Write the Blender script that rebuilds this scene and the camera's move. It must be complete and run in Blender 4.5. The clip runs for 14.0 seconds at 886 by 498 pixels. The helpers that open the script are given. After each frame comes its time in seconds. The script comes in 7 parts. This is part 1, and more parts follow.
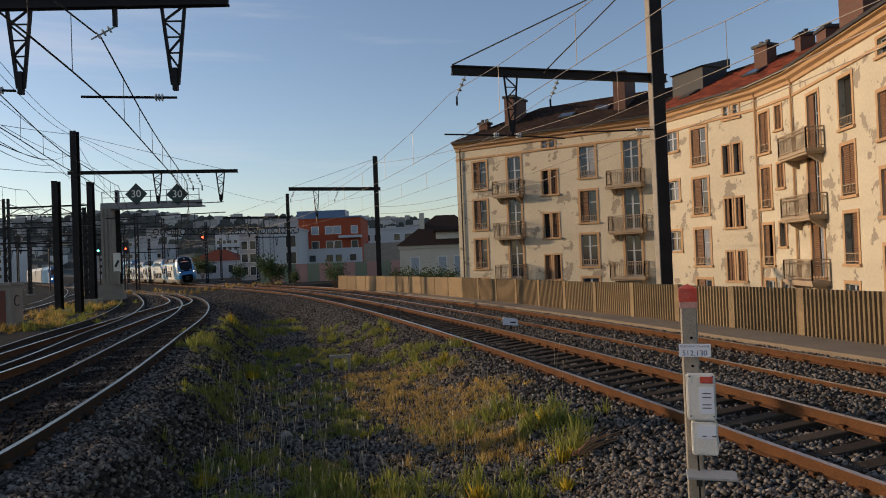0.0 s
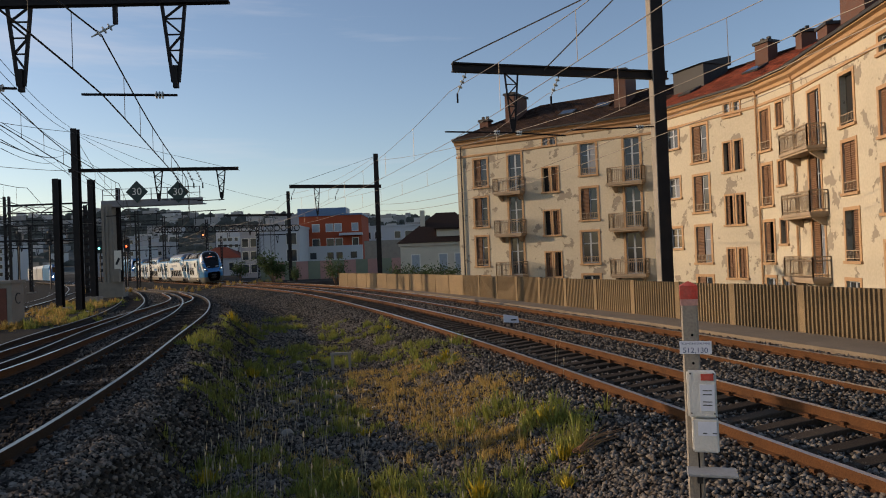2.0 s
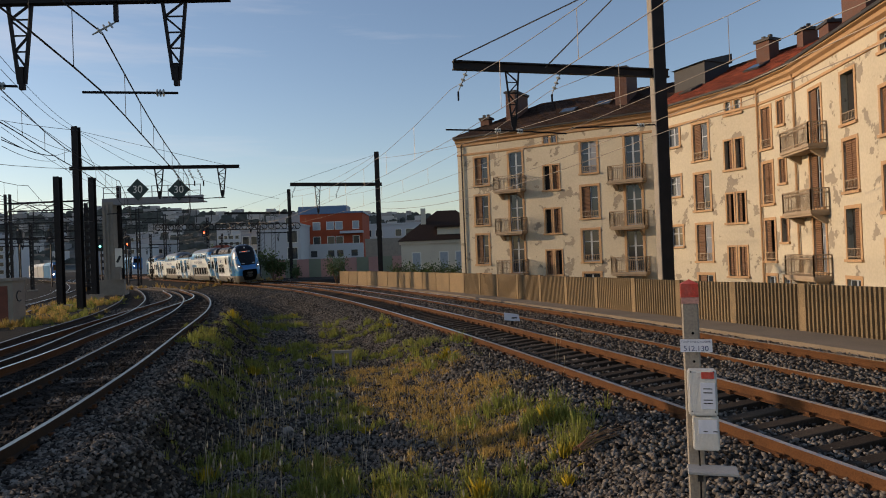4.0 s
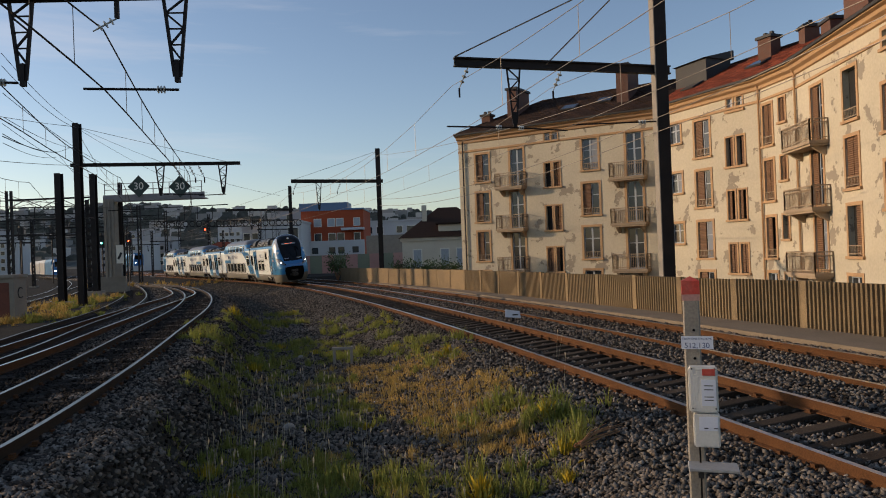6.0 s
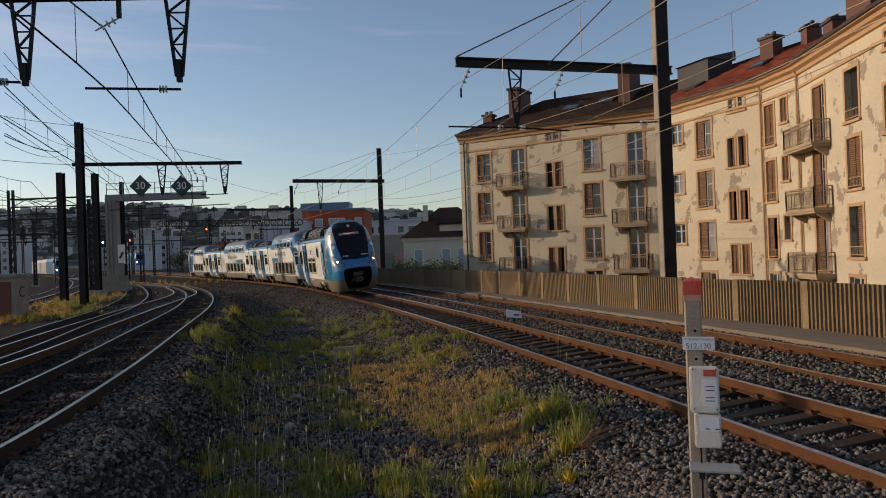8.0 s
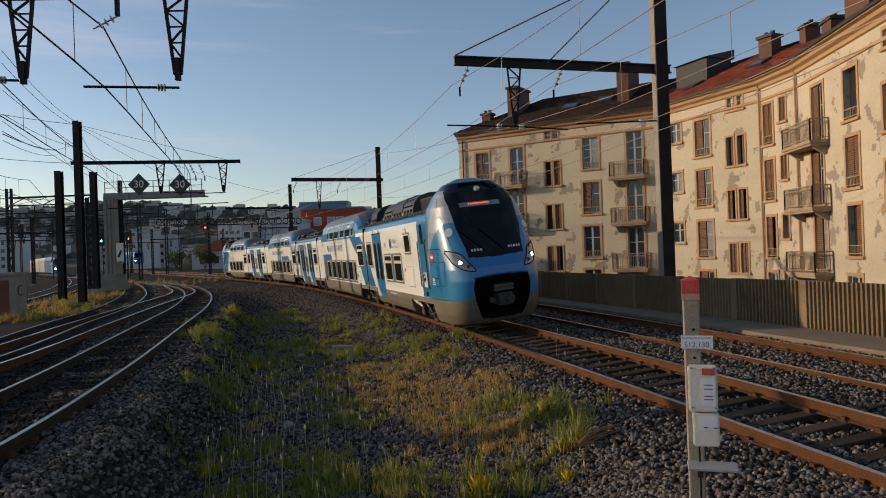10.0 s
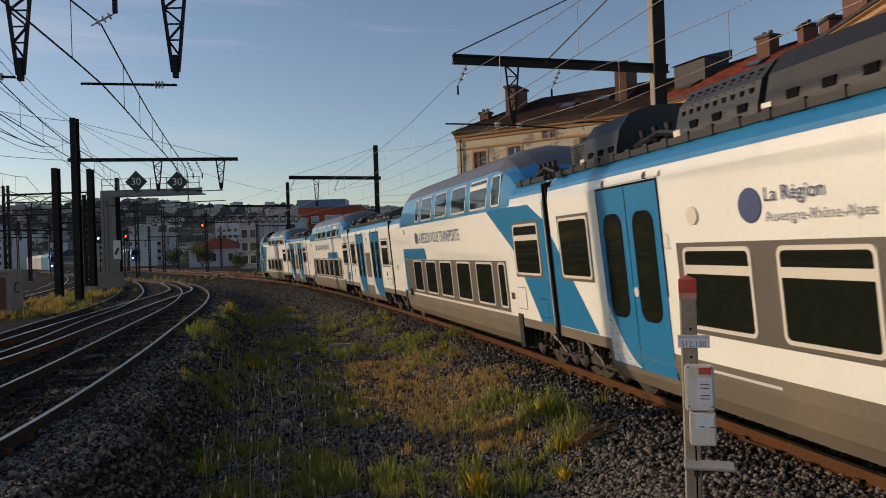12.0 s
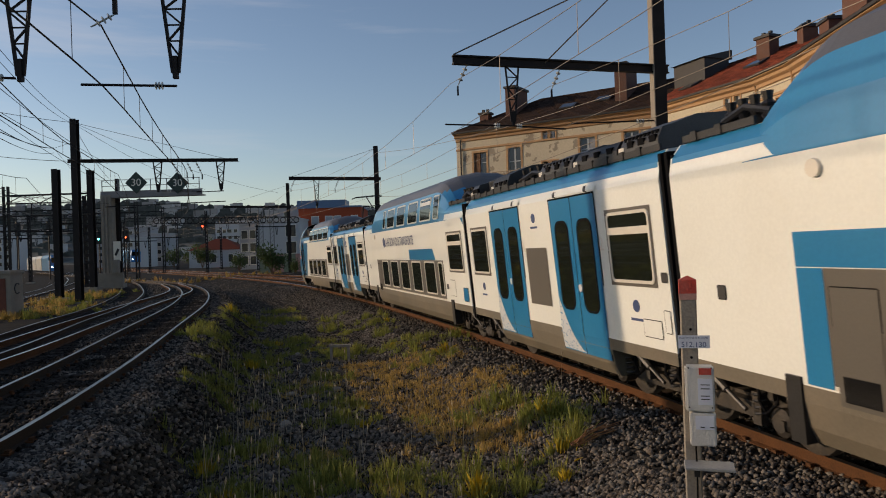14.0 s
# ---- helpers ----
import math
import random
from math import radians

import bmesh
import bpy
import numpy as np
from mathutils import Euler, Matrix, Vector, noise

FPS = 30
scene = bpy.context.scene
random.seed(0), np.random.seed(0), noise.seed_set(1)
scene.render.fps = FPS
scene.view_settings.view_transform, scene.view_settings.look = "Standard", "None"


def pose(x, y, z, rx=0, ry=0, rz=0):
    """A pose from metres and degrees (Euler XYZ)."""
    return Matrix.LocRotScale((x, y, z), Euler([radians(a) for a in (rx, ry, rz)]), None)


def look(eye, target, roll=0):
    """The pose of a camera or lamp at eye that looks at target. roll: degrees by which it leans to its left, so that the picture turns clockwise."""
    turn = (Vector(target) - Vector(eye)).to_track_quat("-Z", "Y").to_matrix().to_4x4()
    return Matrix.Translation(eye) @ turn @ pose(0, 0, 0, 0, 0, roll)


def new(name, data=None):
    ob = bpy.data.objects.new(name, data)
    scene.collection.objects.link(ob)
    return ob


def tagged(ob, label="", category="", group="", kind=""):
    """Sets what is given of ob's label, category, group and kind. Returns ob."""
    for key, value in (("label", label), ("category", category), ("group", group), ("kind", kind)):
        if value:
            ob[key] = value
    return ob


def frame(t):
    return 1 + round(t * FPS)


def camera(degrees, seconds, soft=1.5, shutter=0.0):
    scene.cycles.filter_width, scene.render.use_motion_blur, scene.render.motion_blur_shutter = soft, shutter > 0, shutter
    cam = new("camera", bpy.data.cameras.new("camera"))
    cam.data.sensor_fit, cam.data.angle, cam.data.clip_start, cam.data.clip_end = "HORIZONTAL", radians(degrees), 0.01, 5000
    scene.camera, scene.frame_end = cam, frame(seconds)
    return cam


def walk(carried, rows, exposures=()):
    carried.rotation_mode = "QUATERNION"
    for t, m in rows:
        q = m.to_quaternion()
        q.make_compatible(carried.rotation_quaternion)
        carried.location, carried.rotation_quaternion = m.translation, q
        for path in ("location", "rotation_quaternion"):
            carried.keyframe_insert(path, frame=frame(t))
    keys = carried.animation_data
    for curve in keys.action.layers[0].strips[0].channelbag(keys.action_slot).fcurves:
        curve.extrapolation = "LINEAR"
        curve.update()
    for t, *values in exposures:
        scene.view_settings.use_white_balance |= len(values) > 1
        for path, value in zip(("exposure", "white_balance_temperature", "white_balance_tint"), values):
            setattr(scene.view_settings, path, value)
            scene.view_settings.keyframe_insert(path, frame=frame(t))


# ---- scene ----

EYE = (0.0, 0.0, 2.459)
cam = camera(64.0, 14.0, soft=1.0, shutter=0.1)
CAMERA_ROWS = [
    (0.0, 90.912, 2.212, 0.035),
    (0.5, 90.861, 2.242, 0.038),
    (1.0, 90.805, 2.298, 0.062),
    (1.5, 90.755, 2.265, 0.088),
    (2.0, 90.707, 2.255, 0.091),
    (2.5, 90.656, 2.279, 0.092),
    (3.0, 90.633, 2.243, 0.091),
    (5.5, 90.363, 2.219, 0.204),
    (6.0, 90.299, 2.191, 0.229),
    (6.5, 90.237, 2.073, 0.278),
    (7.0, 90.255, 2.122, 0.292),
    (7.5, 90.317, 2.121, 0.311),
    (8.0, 90.304, 2.077, 0.334),
    (10.5, 90.176, 2.015, 0.140),
    (11.0, 90.153, 1.971, 0.043),
    (11.5, 90.113, 1.917, 0.037),
    (12.0, 90.074, 1.851, 0.030),
    (12.5, 90.030, 1.924, 0.052),
    (13.0, 90.050, 1.912, 0.069),
    (13.5, 90.116, 1.921, 0.042),
    (14.0, 90.129, 1.898, 0.036),
]
walk(cam, [(t, pose(*EYE, rx, ry, rz)) for t, rx, ry, rz in CAMERA_ROWS],
     exposures=[(0.0, 0.13, 6900, 19), (5.5, 0.10, 6900, 19), (8.0, -0.02, 6900, 19), (11.0, 0.0, 6900, 19), (12.5, -0.18, 6900, 19), (14.0, -0.18, 6900, 19)])

# ---- sky and sun ----
SUN_AZIMUTH = 80.0   # degrees to the left of straight ahead
SUN_HEIGHT = 13.0
sun_way = Vector((-math.sin(radians(SUN_AZIMUTH)) * math.cos(radians(SUN_HEIGHT)),
                  math.cos(radians(SUN_AZIMUTH)) * math.cos(radians(SUN_HEIGHT)),
                  math.sin(radians(SUN_HEIGHT))))
world = bpy.data.worlds.new("sky")
scene.world = world
world.use_nodes = True
wn, wl = world.node_tree.nodes, world.node_tree.links
sky = wn.new("ShaderNodeTexSky")
sky.sky_type = "NISHITA"
sky.sun_disc = False
sky.sun_elevation = radians(SUN_HEIGHT)
sky.sun_rotation = radians(-SUN_AZIMUTH)
sky.air_density, sky.dust_density, sky.ozone_density = 1.0, 0.5, 2.2
wn["Background"].inputs["Strength"].default_value = 0.15
place = wn.new("ShaderNodeTexCoord")
stretch = wn.new("ShaderNodeMapping")
stretch.inputs["Scale"].default_value = (0.7, 1.6, 9.0)
stretch.inputs["Rotation"].default_value = (0.10, 0.16, 0.4)
wisps = wn.new("ShaderNodeTexNoise")
wisps.inputs["Scale"].default_value, wisps.inputs["Detail"].default_value, wisps.inputs["Roughness"].default_value = 1.6, 7, 0.6
amount = wn.new("ShaderNodeMapRange")
amount.inputs["From Min"].default_value, amount.inputs["From Max"].default_value, amount.inputs["To Max"].default_value = 0.52, 0.78, 0.42
veil = wn.new("ShaderNodeMix")
veil.data_type = "RGBA"
veil.inputs["B"].default_value = (4.6, 4.8, 5.0, 1)
wl.new(place.outputs["Generated"], stretch.inputs["Vector"])
wl.new(stretch.outputs[0], wisps.inputs["Vector"])
wl.new(wisps.outputs["Fac"], amount.inputs["Value"])
wl.new(amount.outputs[0], veil.inputs["Factor"])
wl.new(sky.outputs[0], veil.inputs["A"])
wl.new(veil.outputs["Result"], wn["Background"].inputs[0])
sun = new("sun", bpy.data.lights.new("sun", "SUN"))
sun.data.energy, sun.data.angle, sun.data.color = 3.05, radians(0.6), (1.0, 0.795, 0.535)
sun.matrix_world = look(sun_way * 100, (0, 0, 0))


# ---- materials ----
def material(name, base, rough=0.7, metal=0.0, vary=0.15, scale=3.0, grain=60.0, bump=0.2, second=None,
             second_amount=0.5, island=0.0, coat=0.0, random_object=0.0, spec=0.5):
    """A procedural surface: base colour with stains at two scales, and fine relief."""
    m = bpy.data.materials.new(name)
    m.use_nodes = True
    n, l = m.node_tree.nodes, m.node_tree.links
    b = n["Principled BSDF"]
    b.inputs["Roughness"].default_value = rough
    b.inputs["Metallic"].default_value = metal
    b.inputs["Coat Weight"].default_value = coat
    b.inputs["Specular IOR Level"].default_value = spec
    co = n.new("ShaderNodeTexCoord")
    big = n.new("ShaderNodeTexNoise")
    big.inputs["Scale"].default_value, big.inputs["Detail"].default_value = scale, 5
    fine = n.new("ShaderNodeTexNoise")
    fine.inputs["Scale"].default_value, fine.inputs["Detail"].default_value = grain, 3
    for q in (big, fine):
        l.new(co.outputs["Object"], q.inputs["Vector"])
    mix = n.new("ShaderNodeMix")
    mix.data_type = "RGBA"
    other = second or tuple(c * 0.55 for c in base)
    mix.inputs["A"].default_value, mix.inputs["B"].default_value = (*base, 1), (*other, 1)
    ramp = n.new("ShaderNodeMapRange")
    ramp.inputs["From Min"].default_value, ramp.inputs["From Max"].default_value = 0.42, 0.68
    ramp.inputs["To Max"].default_value = second_amount if second else vary * 2
    l.new(big.outputs["Fac"], ramp.inputs["Value"])
    l.new(ramp.outputs[0], mix.inputs["Factor"])
    hsv = n.new("ShaderNodeHueSaturation")
    l.new(mix.outputs["Result"], hsv.inputs["Color"])
    val = n.new("ShaderNodeMapRange")
    val.inputs["From Min"].default_value, val.inputs["From Max"].default_value = 0.3, 0.7
    val.inputs["To Min"].default_value, val.inputs["To Max"].default_value = 1 - vary, 1 + vary
    l.new(fine.outputs["Fac"], val.inputs["Value"])
    last = val.outputs[0]
    for amount, source in ((island, "ShaderNodeNewGeometry"), (random_object, "ShaderNodeObjectInfo")):
        if amount:
            g = n.new(source)
            r = n.new("ShaderNodeMapRange")
            r.inputs["To Min"].default_value, r.inputs["To Max"].default_value = 1 - amount, 1 + amount
            l.new(g.outputs["Random Per Island" if source.endswith("Geometry") else "Random"], r.inputs["Value"])
            mul = n.new("ShaderNodeMath")
            mul.operation = "MULTIPLY"
            l.new(last, mul.inputs[0])
            l.new(r.outputs[0], mul.inputs[1])
            last = mul.outputs[0]
    l.new(last, hsv.inputs["Value"])
    l.new(hsv.outputs[0], b.inputs["Base Color"])
    if bump:
        bp = n.new("ShaderNodeBump")
        bp.inputs["Strength"].default_value, bp.inputs["Distance"].default_value = bump, 0.02
        l.new(fine.outputs["Fac"], bp.inputs["Height"])
        l.new(bp.outputs[0], b.inputs["Normal"])
    return m


def glowing(name, colour, strength):
    m = bpy.data.materials.new(name)
    m.use_nodes = True
    b = m.node_tree.nodes["Principled BSDF"]
    b.inputs["Base Color"].default_value = (*colour, 1)
    b.inputs["Emission Color"].default_value = (*colour, 1)
    b.inputs["Emission Strength"].default_value = strength
    return m


def glassy(name, tint, rough=0.05):
    """Dark window glass: a smooth gloss over the dim room behind it."""
    m = bpy.data.materials.new(name)
    m.use_nodes = True
    b = m.node_tree.nodes["Principled BSDF"]
    b.inputs["Base Color"].default_value = (*tint, 1)
    b.inputs["Roughness"].default_value = rough
    b.inputs["Specular IOR Level"].default_value = 0.6
    return m


stone_m = material("ballast_stone", (0.125, 0.112, 0.095), 0.85, scale=4, grain=90, vary=0.2, island=0.97, bump=0.3, second=(0.080, 0.048, 0.028), spec=0.1)
# Left-hand ballast: shade round those tracks is put into the dark stone colour.
shade_stone_m = material("shade_dark_ballast_stone", (0.027, 0.024, 0.021), 0.85, scale=4, grain=90, vary=0.2, island=0.9, bump=0.3, second=(0.036, 0.024, 0.016), spec=0.06)
# Same for the left-hand sleepers: their wood is darkened to hold the shade.
shade_wood_m = material("shade_dark_sleeper_wood", (0.034, 0.028, 0.024), 0.9, scale=2, grain=40, vary=0.3, bump=0.5, second=(0.055, 0.041, 0.029), spec=0.08)
soil_m = material("soil", (0.036, 0.034, 0.031), 0.95, scale=0.7, grain=35, vary=0.35, bump=0.8, second=(0.055, 0.046, 0.030), spec=0.04)
rust_m = material("rusty_rail", (0.105, 0.045, 0.018), 0.85, scale=2.5, grain=60, vary=0.3, second=(0.05, 0.025, 0.013), spec=0.15)
# Rust copy for left-hand rails; the shade on their webs is in the colour.
shade_rail_m = material("shade_dark_rail_side", (0.035, 0.022, 0.014), 0.75, scale=2.5, grain=60, vary=0.25, second=(0.02, 0.015, 0.011), spec=0.2)
dull_m = material("worn_rail_head", (0.26, 0.25, 0.235), 0.36, 1.0, vary=0.10, bump=0.05)
steel_m = material("polished_rail_head", (0.55, 0.54, 0.52), 0.28, 1.0, vary=0.06, bump=0.03)
sleeper_m = material("wooden_sleeper", (0.062, 0.045, 0.031), 0.9, scale=3, grain=40, vary=0.3, random_object=0.35, bump=0.5, spec=0.15)
fence_m = material("ribbed_concrete", (0.215, 0.152, 0.085), 0.9, scale=0.8, vary=0.22, grain=30, random_object=0.14, second=(0.13, 0.10, 0.062), spec=0.2)
path_m = material("walkway_concrete", (0.21, 0.16, 0.105), 0.9, scale=1.2, vary=0.2)
plaster_m = material("cream_plaster", (0.62, 0.55, 0.43), 0.9, scale=0.5, vary=0.06, grain=12, bump=0.15, second=(0.52, 0.45, 0.35))


# ---- mesh helpers ----
def part(name, bm, mat, parent=None, label="", smooth=False):
    me = bpy.data.meshes.new(name)
    bm.to_mesh(me)
    bm.free()
    for m in (mat if isinstance(mat, (list, tuple)) else [mat]):
        me.materials.append(m)
    if smooth:
        for p in me.polygons:
            p.use_smooth = True
    ob = new(name, me)
    ob.parent = parent
    if label:
        ob["label"] = label
    return ob


def raw(name, verts, faces, mat, parent=None):
    """A mesh object straight from vertices and faces."""
    me = bpy.data.meshes.new(name)
    me.from_pydata(verts, [], faces)
    me.materials.append(mat)
    me.update()
    ob = new(name, me)
    ob.parent = parent
    return ob


def thing(name, m, label, category, group="", kind=""):
    e = new(name)
    e.matrix_basis = m
    e.empty_display_size = 0.2
    return tagged(e, label, category, group, kind)


def box(bm, x0, x1, y0, y1, z0, z1, m=None, slot=0):
    q = [Vector((x, y, z)) for z in (z0, z1) for x, y in ((x0, y0), (x1, y0), (x1, y1), (x0, y1))]
    v = [bm.verts.new(m @ p if m else p) for p in q]
    for f in ((3, 2, 1, 0), (4, 5, 6, 7), (0, 1, 5, 4), (1, 2, 6, 5), (2, 3, 7, 6), (3, 0, 4, 7)):
        bm.faces.new([v[i] for i in f]).material_index = slot
    return bm


def bar(bm, a, b, w, h=None, slot=0, up=(0, 0, 1)):
    """A square bar from a to b, w wide and h high."""
    a, b = Vector(a), Vector(b)
    h = w if h is None else h
    d = (b - a).normalized()
    u = Vector(up)
    if abs(d.dot(u)) > 0.98:
        u = Vector((0, 1, 0)) if abs(d.y) < 0.9 else Vector((1, 0, 0))
    side = d.cross(u).normalized()
    u = side.cross(d).normalized()
    ring = [[bm.verts.new(p + side * i * w / 2 + u * j * h / 2) for i, j in ((-1, -1), (1, -1), (1, 1), (-1, 1))] for p in (a, b)]
    for i in range(4):
        bm.faces.new((ring[0][i], ring[0][(i + 1) % 4], ring[1][(i + 1) % 4], ring[1][i])).material_index = slot
    bm.faces.new(ring[0][::-1]).material_index = slot
    bm.faces.new(ring[1]).material_index = slot
    return bm


def tube(bm, pts, r, seg=5, slot=0, caps=True):
    """A round tube along points; r is one radius or one for each point."""
    pts = [Vector(p) for p in pts]
    rings = []
    for i, p in enumerate(pts):
        d = (pts[min(i + 1, len(pts) - 1)] - pts[max(i - 1, 0)]).normalized()
        u = Vector((0, 0, 1)) if abs(d.z) < 0.9 else Vector((1, 0, 0))
        side = d.cross(u).normalized()
        u = side.cross(d)
        rr = r[i] if isinstance(r, (list, tuple)) else r
        rings.append([bm.verts.new(p + (side * math.cos(k * math.tau / seg) + u * math.sin(k * math.tau / seg)) * rr) for k in range(seg)])
    for a, b in zip(rings, rings[1:]):
        for k in range(seg):
            bm.faces.new((a[k], a[(k + 1) % seg], b[(k + 1) % seg], b[k])).material_index = slot
    if caps:
        bm.faces.new(rings[0][::-1]).material_index = slot
        bm.faces.new(rings[-1]).material_index = slot
    return bm


def sweep(bm, profile, frames, slot=0, caps=True, closed=True):
    """A profile of (across, up) carried along frames of (origin, across, up)."""
    rings = [[bm.verts.new(o + a * p[0] + u * p[1]) for p in profile] for o, a, u in frames]
    n = len(profile)
    for r, q in zip(rings, rings[1:]):
        for k in range(n if closed else n - 1):
            f = bm.faces.new((r[k], r[(k + 1) % n], q[(k + 1) % n], q[k]))
            f.material_index = slot[k] if isinstance(slot, (list, tuple)) else slot
    if caps and closed:
        s = slot[0] if isinstance(slot, (list, tuple)) else slot
        bm.faces.new(rings[0][::-1]).material_index = s
        bm.faces.new(rings[-1]).material_index = s
    return bm


B = bmesh.new

# ---- the lines of the tracks ----
S_MIN, S_MAX = -70.0, 330.0


def heading(s):
    """Angle of the main line to the left of straight ahead, s metres along it."""
    return 0.2527 + 0.0025 * min(max(s, -40.0), 42.0) + 0.0045 * min(max(s - 42.0, 0.0), 38.0)


def main_line():
    ss = np.arange(S_MIN, S_MAX + 0.5, 1.0)
    xs, ys = np.zeros(len(ss)), np.zeros(len(ss))
    i0 = int(-S_MIN)
    xs[i0], ys[i0] = 3.78, 13.0
    for i in range(i0, len(ss) - 1):
        a = heading(ss[i] + 0.5)
        xs[i + 1], ys[i + 1] = xs[i] - math.sin(a), ys[i] + math.cos(a)
    for i in range(i0, 0, -1):
        a = heading(ss[i] - 0.5)
        xs[i - 1], ys[i - 1] = xs[i] + math.sin(a), ys[i] - math.cos(a)
    return ss, xs, ys


LINE_S, LINE_X, LINE_Y = main_line()
CANT = math.atan2(0.13, 1.505)


def on_line(s, d=0.0, z=0.0):
    """The place s metres along the main line and d metres to the right of its middle."""
    a = heading(s)
    return Vector((np.interp(s, LINE_S, LINE_X) + d * math.cos(a), np.interp(s, LINE_S, LINE_Y) + d * math.sin(a), z))


def line_frame(s, d, z=0.065, cant=CANT):
    a = heading(s)
    across = Vector((math.cos(a) * math.cos(cant), math.sin(a) * math.cos(cant), math.sin(cant)))
    up = across.cross(Vector((-math.sin(a), math.cos(a), 0)))
    return on_line(s, d, z), across, up


class Way:
    """A smooth line in the plan through a few places, for the tracks on the left."""

    def __init__(self, places, heights):
        p = np.array(places, float)
        k = np.concatenate(([0], np.cumsum(np.hypot(*np.diff(p, axis=0).T))))
        tang = np.gradient(p, k, axis=0)
        out = []
        for i in range(len(p) - 1):
            d = k[i + 1] - k[i]
            for t in np.linspace(0, 1, max(int(d), 2), endpoint=False):
                h = (2 * t**3 - 3 * t**2 + 1, t**3 - 2 * t**2 + t, -2 * t**3 + 3 * t**2, t**3 - t**2)
                out.append(h[0] * p[i] + h[1] * d * tang[i] + h[2] * p[i + 1] + h[3] * d * tang[i + 1])
        out.append(p[-1])
        self.p = np.array(out)
        self.s = np.concatenate(([0], np.cumsum(np.hypot(*np.diff(self.p, axis=0).T))))
        self.h = heights
        self.length = self.s[-1]

    def place(self, s, d=0.0):
        x, y = np.interp(s, self.s, self.p[:, 0]), np.interp(s, self.s, self.p[:, 1])
        e = 0.6
        tx = np.interp(s + e, self.s, self.p[:, 0]) - np.interp(s - e, self.s, self.p[:, 0])
        ty = np.interp(s + e, self.s, self.p[:, 1]) - np.interp(s - e, self.s, self.p[:, 1])
        n = math.hypot(tx, ty)
        across = Vector((ty / n, -tx / n, 0))
        return Vector((x, y, left_height(y) + self.h)) + across * d, across, Vector((0, 0, 1))


def left_height(y):
    """Height of the rails of the left-hand tracks above the main line."""
    t = min(max((y - 15) / 95, 0), 1)
    return 0.45 * (1 - t * t * (3 - 2 * t))


RAIL = [(-0.036, 0), (-0.036, -0.04), (-0.012, -0.05), (-0.012, -0.145), (-0.07, -0.16), (-0.07, -0.172),
        (0.07, -0.172), (0.07, -0.16), (0.012, -0.145), (0.012, -0.05), (0.036, -0.04), (0.036, 0)]
RAIL_SLOTS = [1] * 11 + [0]


def track(name, frames_at, s0, s1, label, sleepers=(0, 0), step=1.0, shine=None, web=None):
    """A railway track: two rails on sleepers. frames_at(s, d) gives a frame on the rails' top."""
    t = thing(name, Matrix(), label, "railway track", "tracks", "structure")
    n = max(int((s1 - s0) / step), 2)
    for d in (-0.7525, 0.7525):
        bm = B()
        sweep(bm, RAIL, [frames_at(s, d) for s in np.linspace(s0, s1, n)], RAIL_SLOTS)
        part("rail", bm, [shine or steel_m, web or rust_m], t)
    return t


main_track = track("track_main", lambda s, d: line_frame(s, d, 0.065 + d * math.sin(CANT)), -45, 300,
                   "main railway track, rust-brown rails with bright heads on wooden sleepers")
outer_track = track("track_outer", lambda s, d: line_frame(s, 3.65 + d, 0.075 + d * math.sin(CANT)), -45, 300,
                    "second railway track beside the walkway, rust-brown rails on ballast")
WAY_1 = Way([(-5.2, -10), (-5.4, 0), (-5.95, 8.4), (-6.65, 12), (-8.95, 21.6), (-11.9, 33), (-17, 48), (-26, 68), (-41, 92), (-58, 118), (-90, 165), (-120, 210)], 0)
way_track = track("track_left", WAY_1.place, 0, WAY_1.length, "curved side track with dark rails", shine=dull_m, web=shade_rail_m)


# ---- ground ----
LINE_A = np.array([heading(s) for s in LINE_S])


def nearest_line(x, y):
    """How far along the main line, and how far to the right of it, places in the plan lie."""
    i = np.empty(len(x), int)
    for k in range(0, len(x), 4000):
        dx, dy = LINE_X[None, :] - x[k:k + 4000, None], LINE_Y[None, :] - y[k:k + 4000, None]
        i[k:k + 4000] = np.argmin(dx * dx + dy * dy, axis=1)
    a = LINE_A[i]
    return LINE_S[i], (x - LINE_X[i]) * np.cos(a) + (y - LINE_Y[i]) * np.sin(a)


def nearest_way(way, x, y):
    best = np.full(len(x), 1e9)
    p = way.p[::2]
    for k in range(0, len(x), 4000):
        dx, dy = p[None, :, 0] - x[k:k + 4000, None], p[None, :, 1] - y[k:k + 4000, None]
        best[k:k + 4000] = np.sqrt((dx * dx + dy * dy).min(axis=1))
    return best


FENCE = [(-30, 7.4), (-12, 7.3), (3, 7.1), (15, 6.55), (35, 6.3), (50, 5.6), (60, 5.2), (75, 5.0)]


def fence_d(s):
    return np.interp(s, *zip(*FENCE))


def soft(v, a, b):
    t = np.clip((v - a) / (b - a), 0, 1)
    return t * t * (3 - 2 * t)


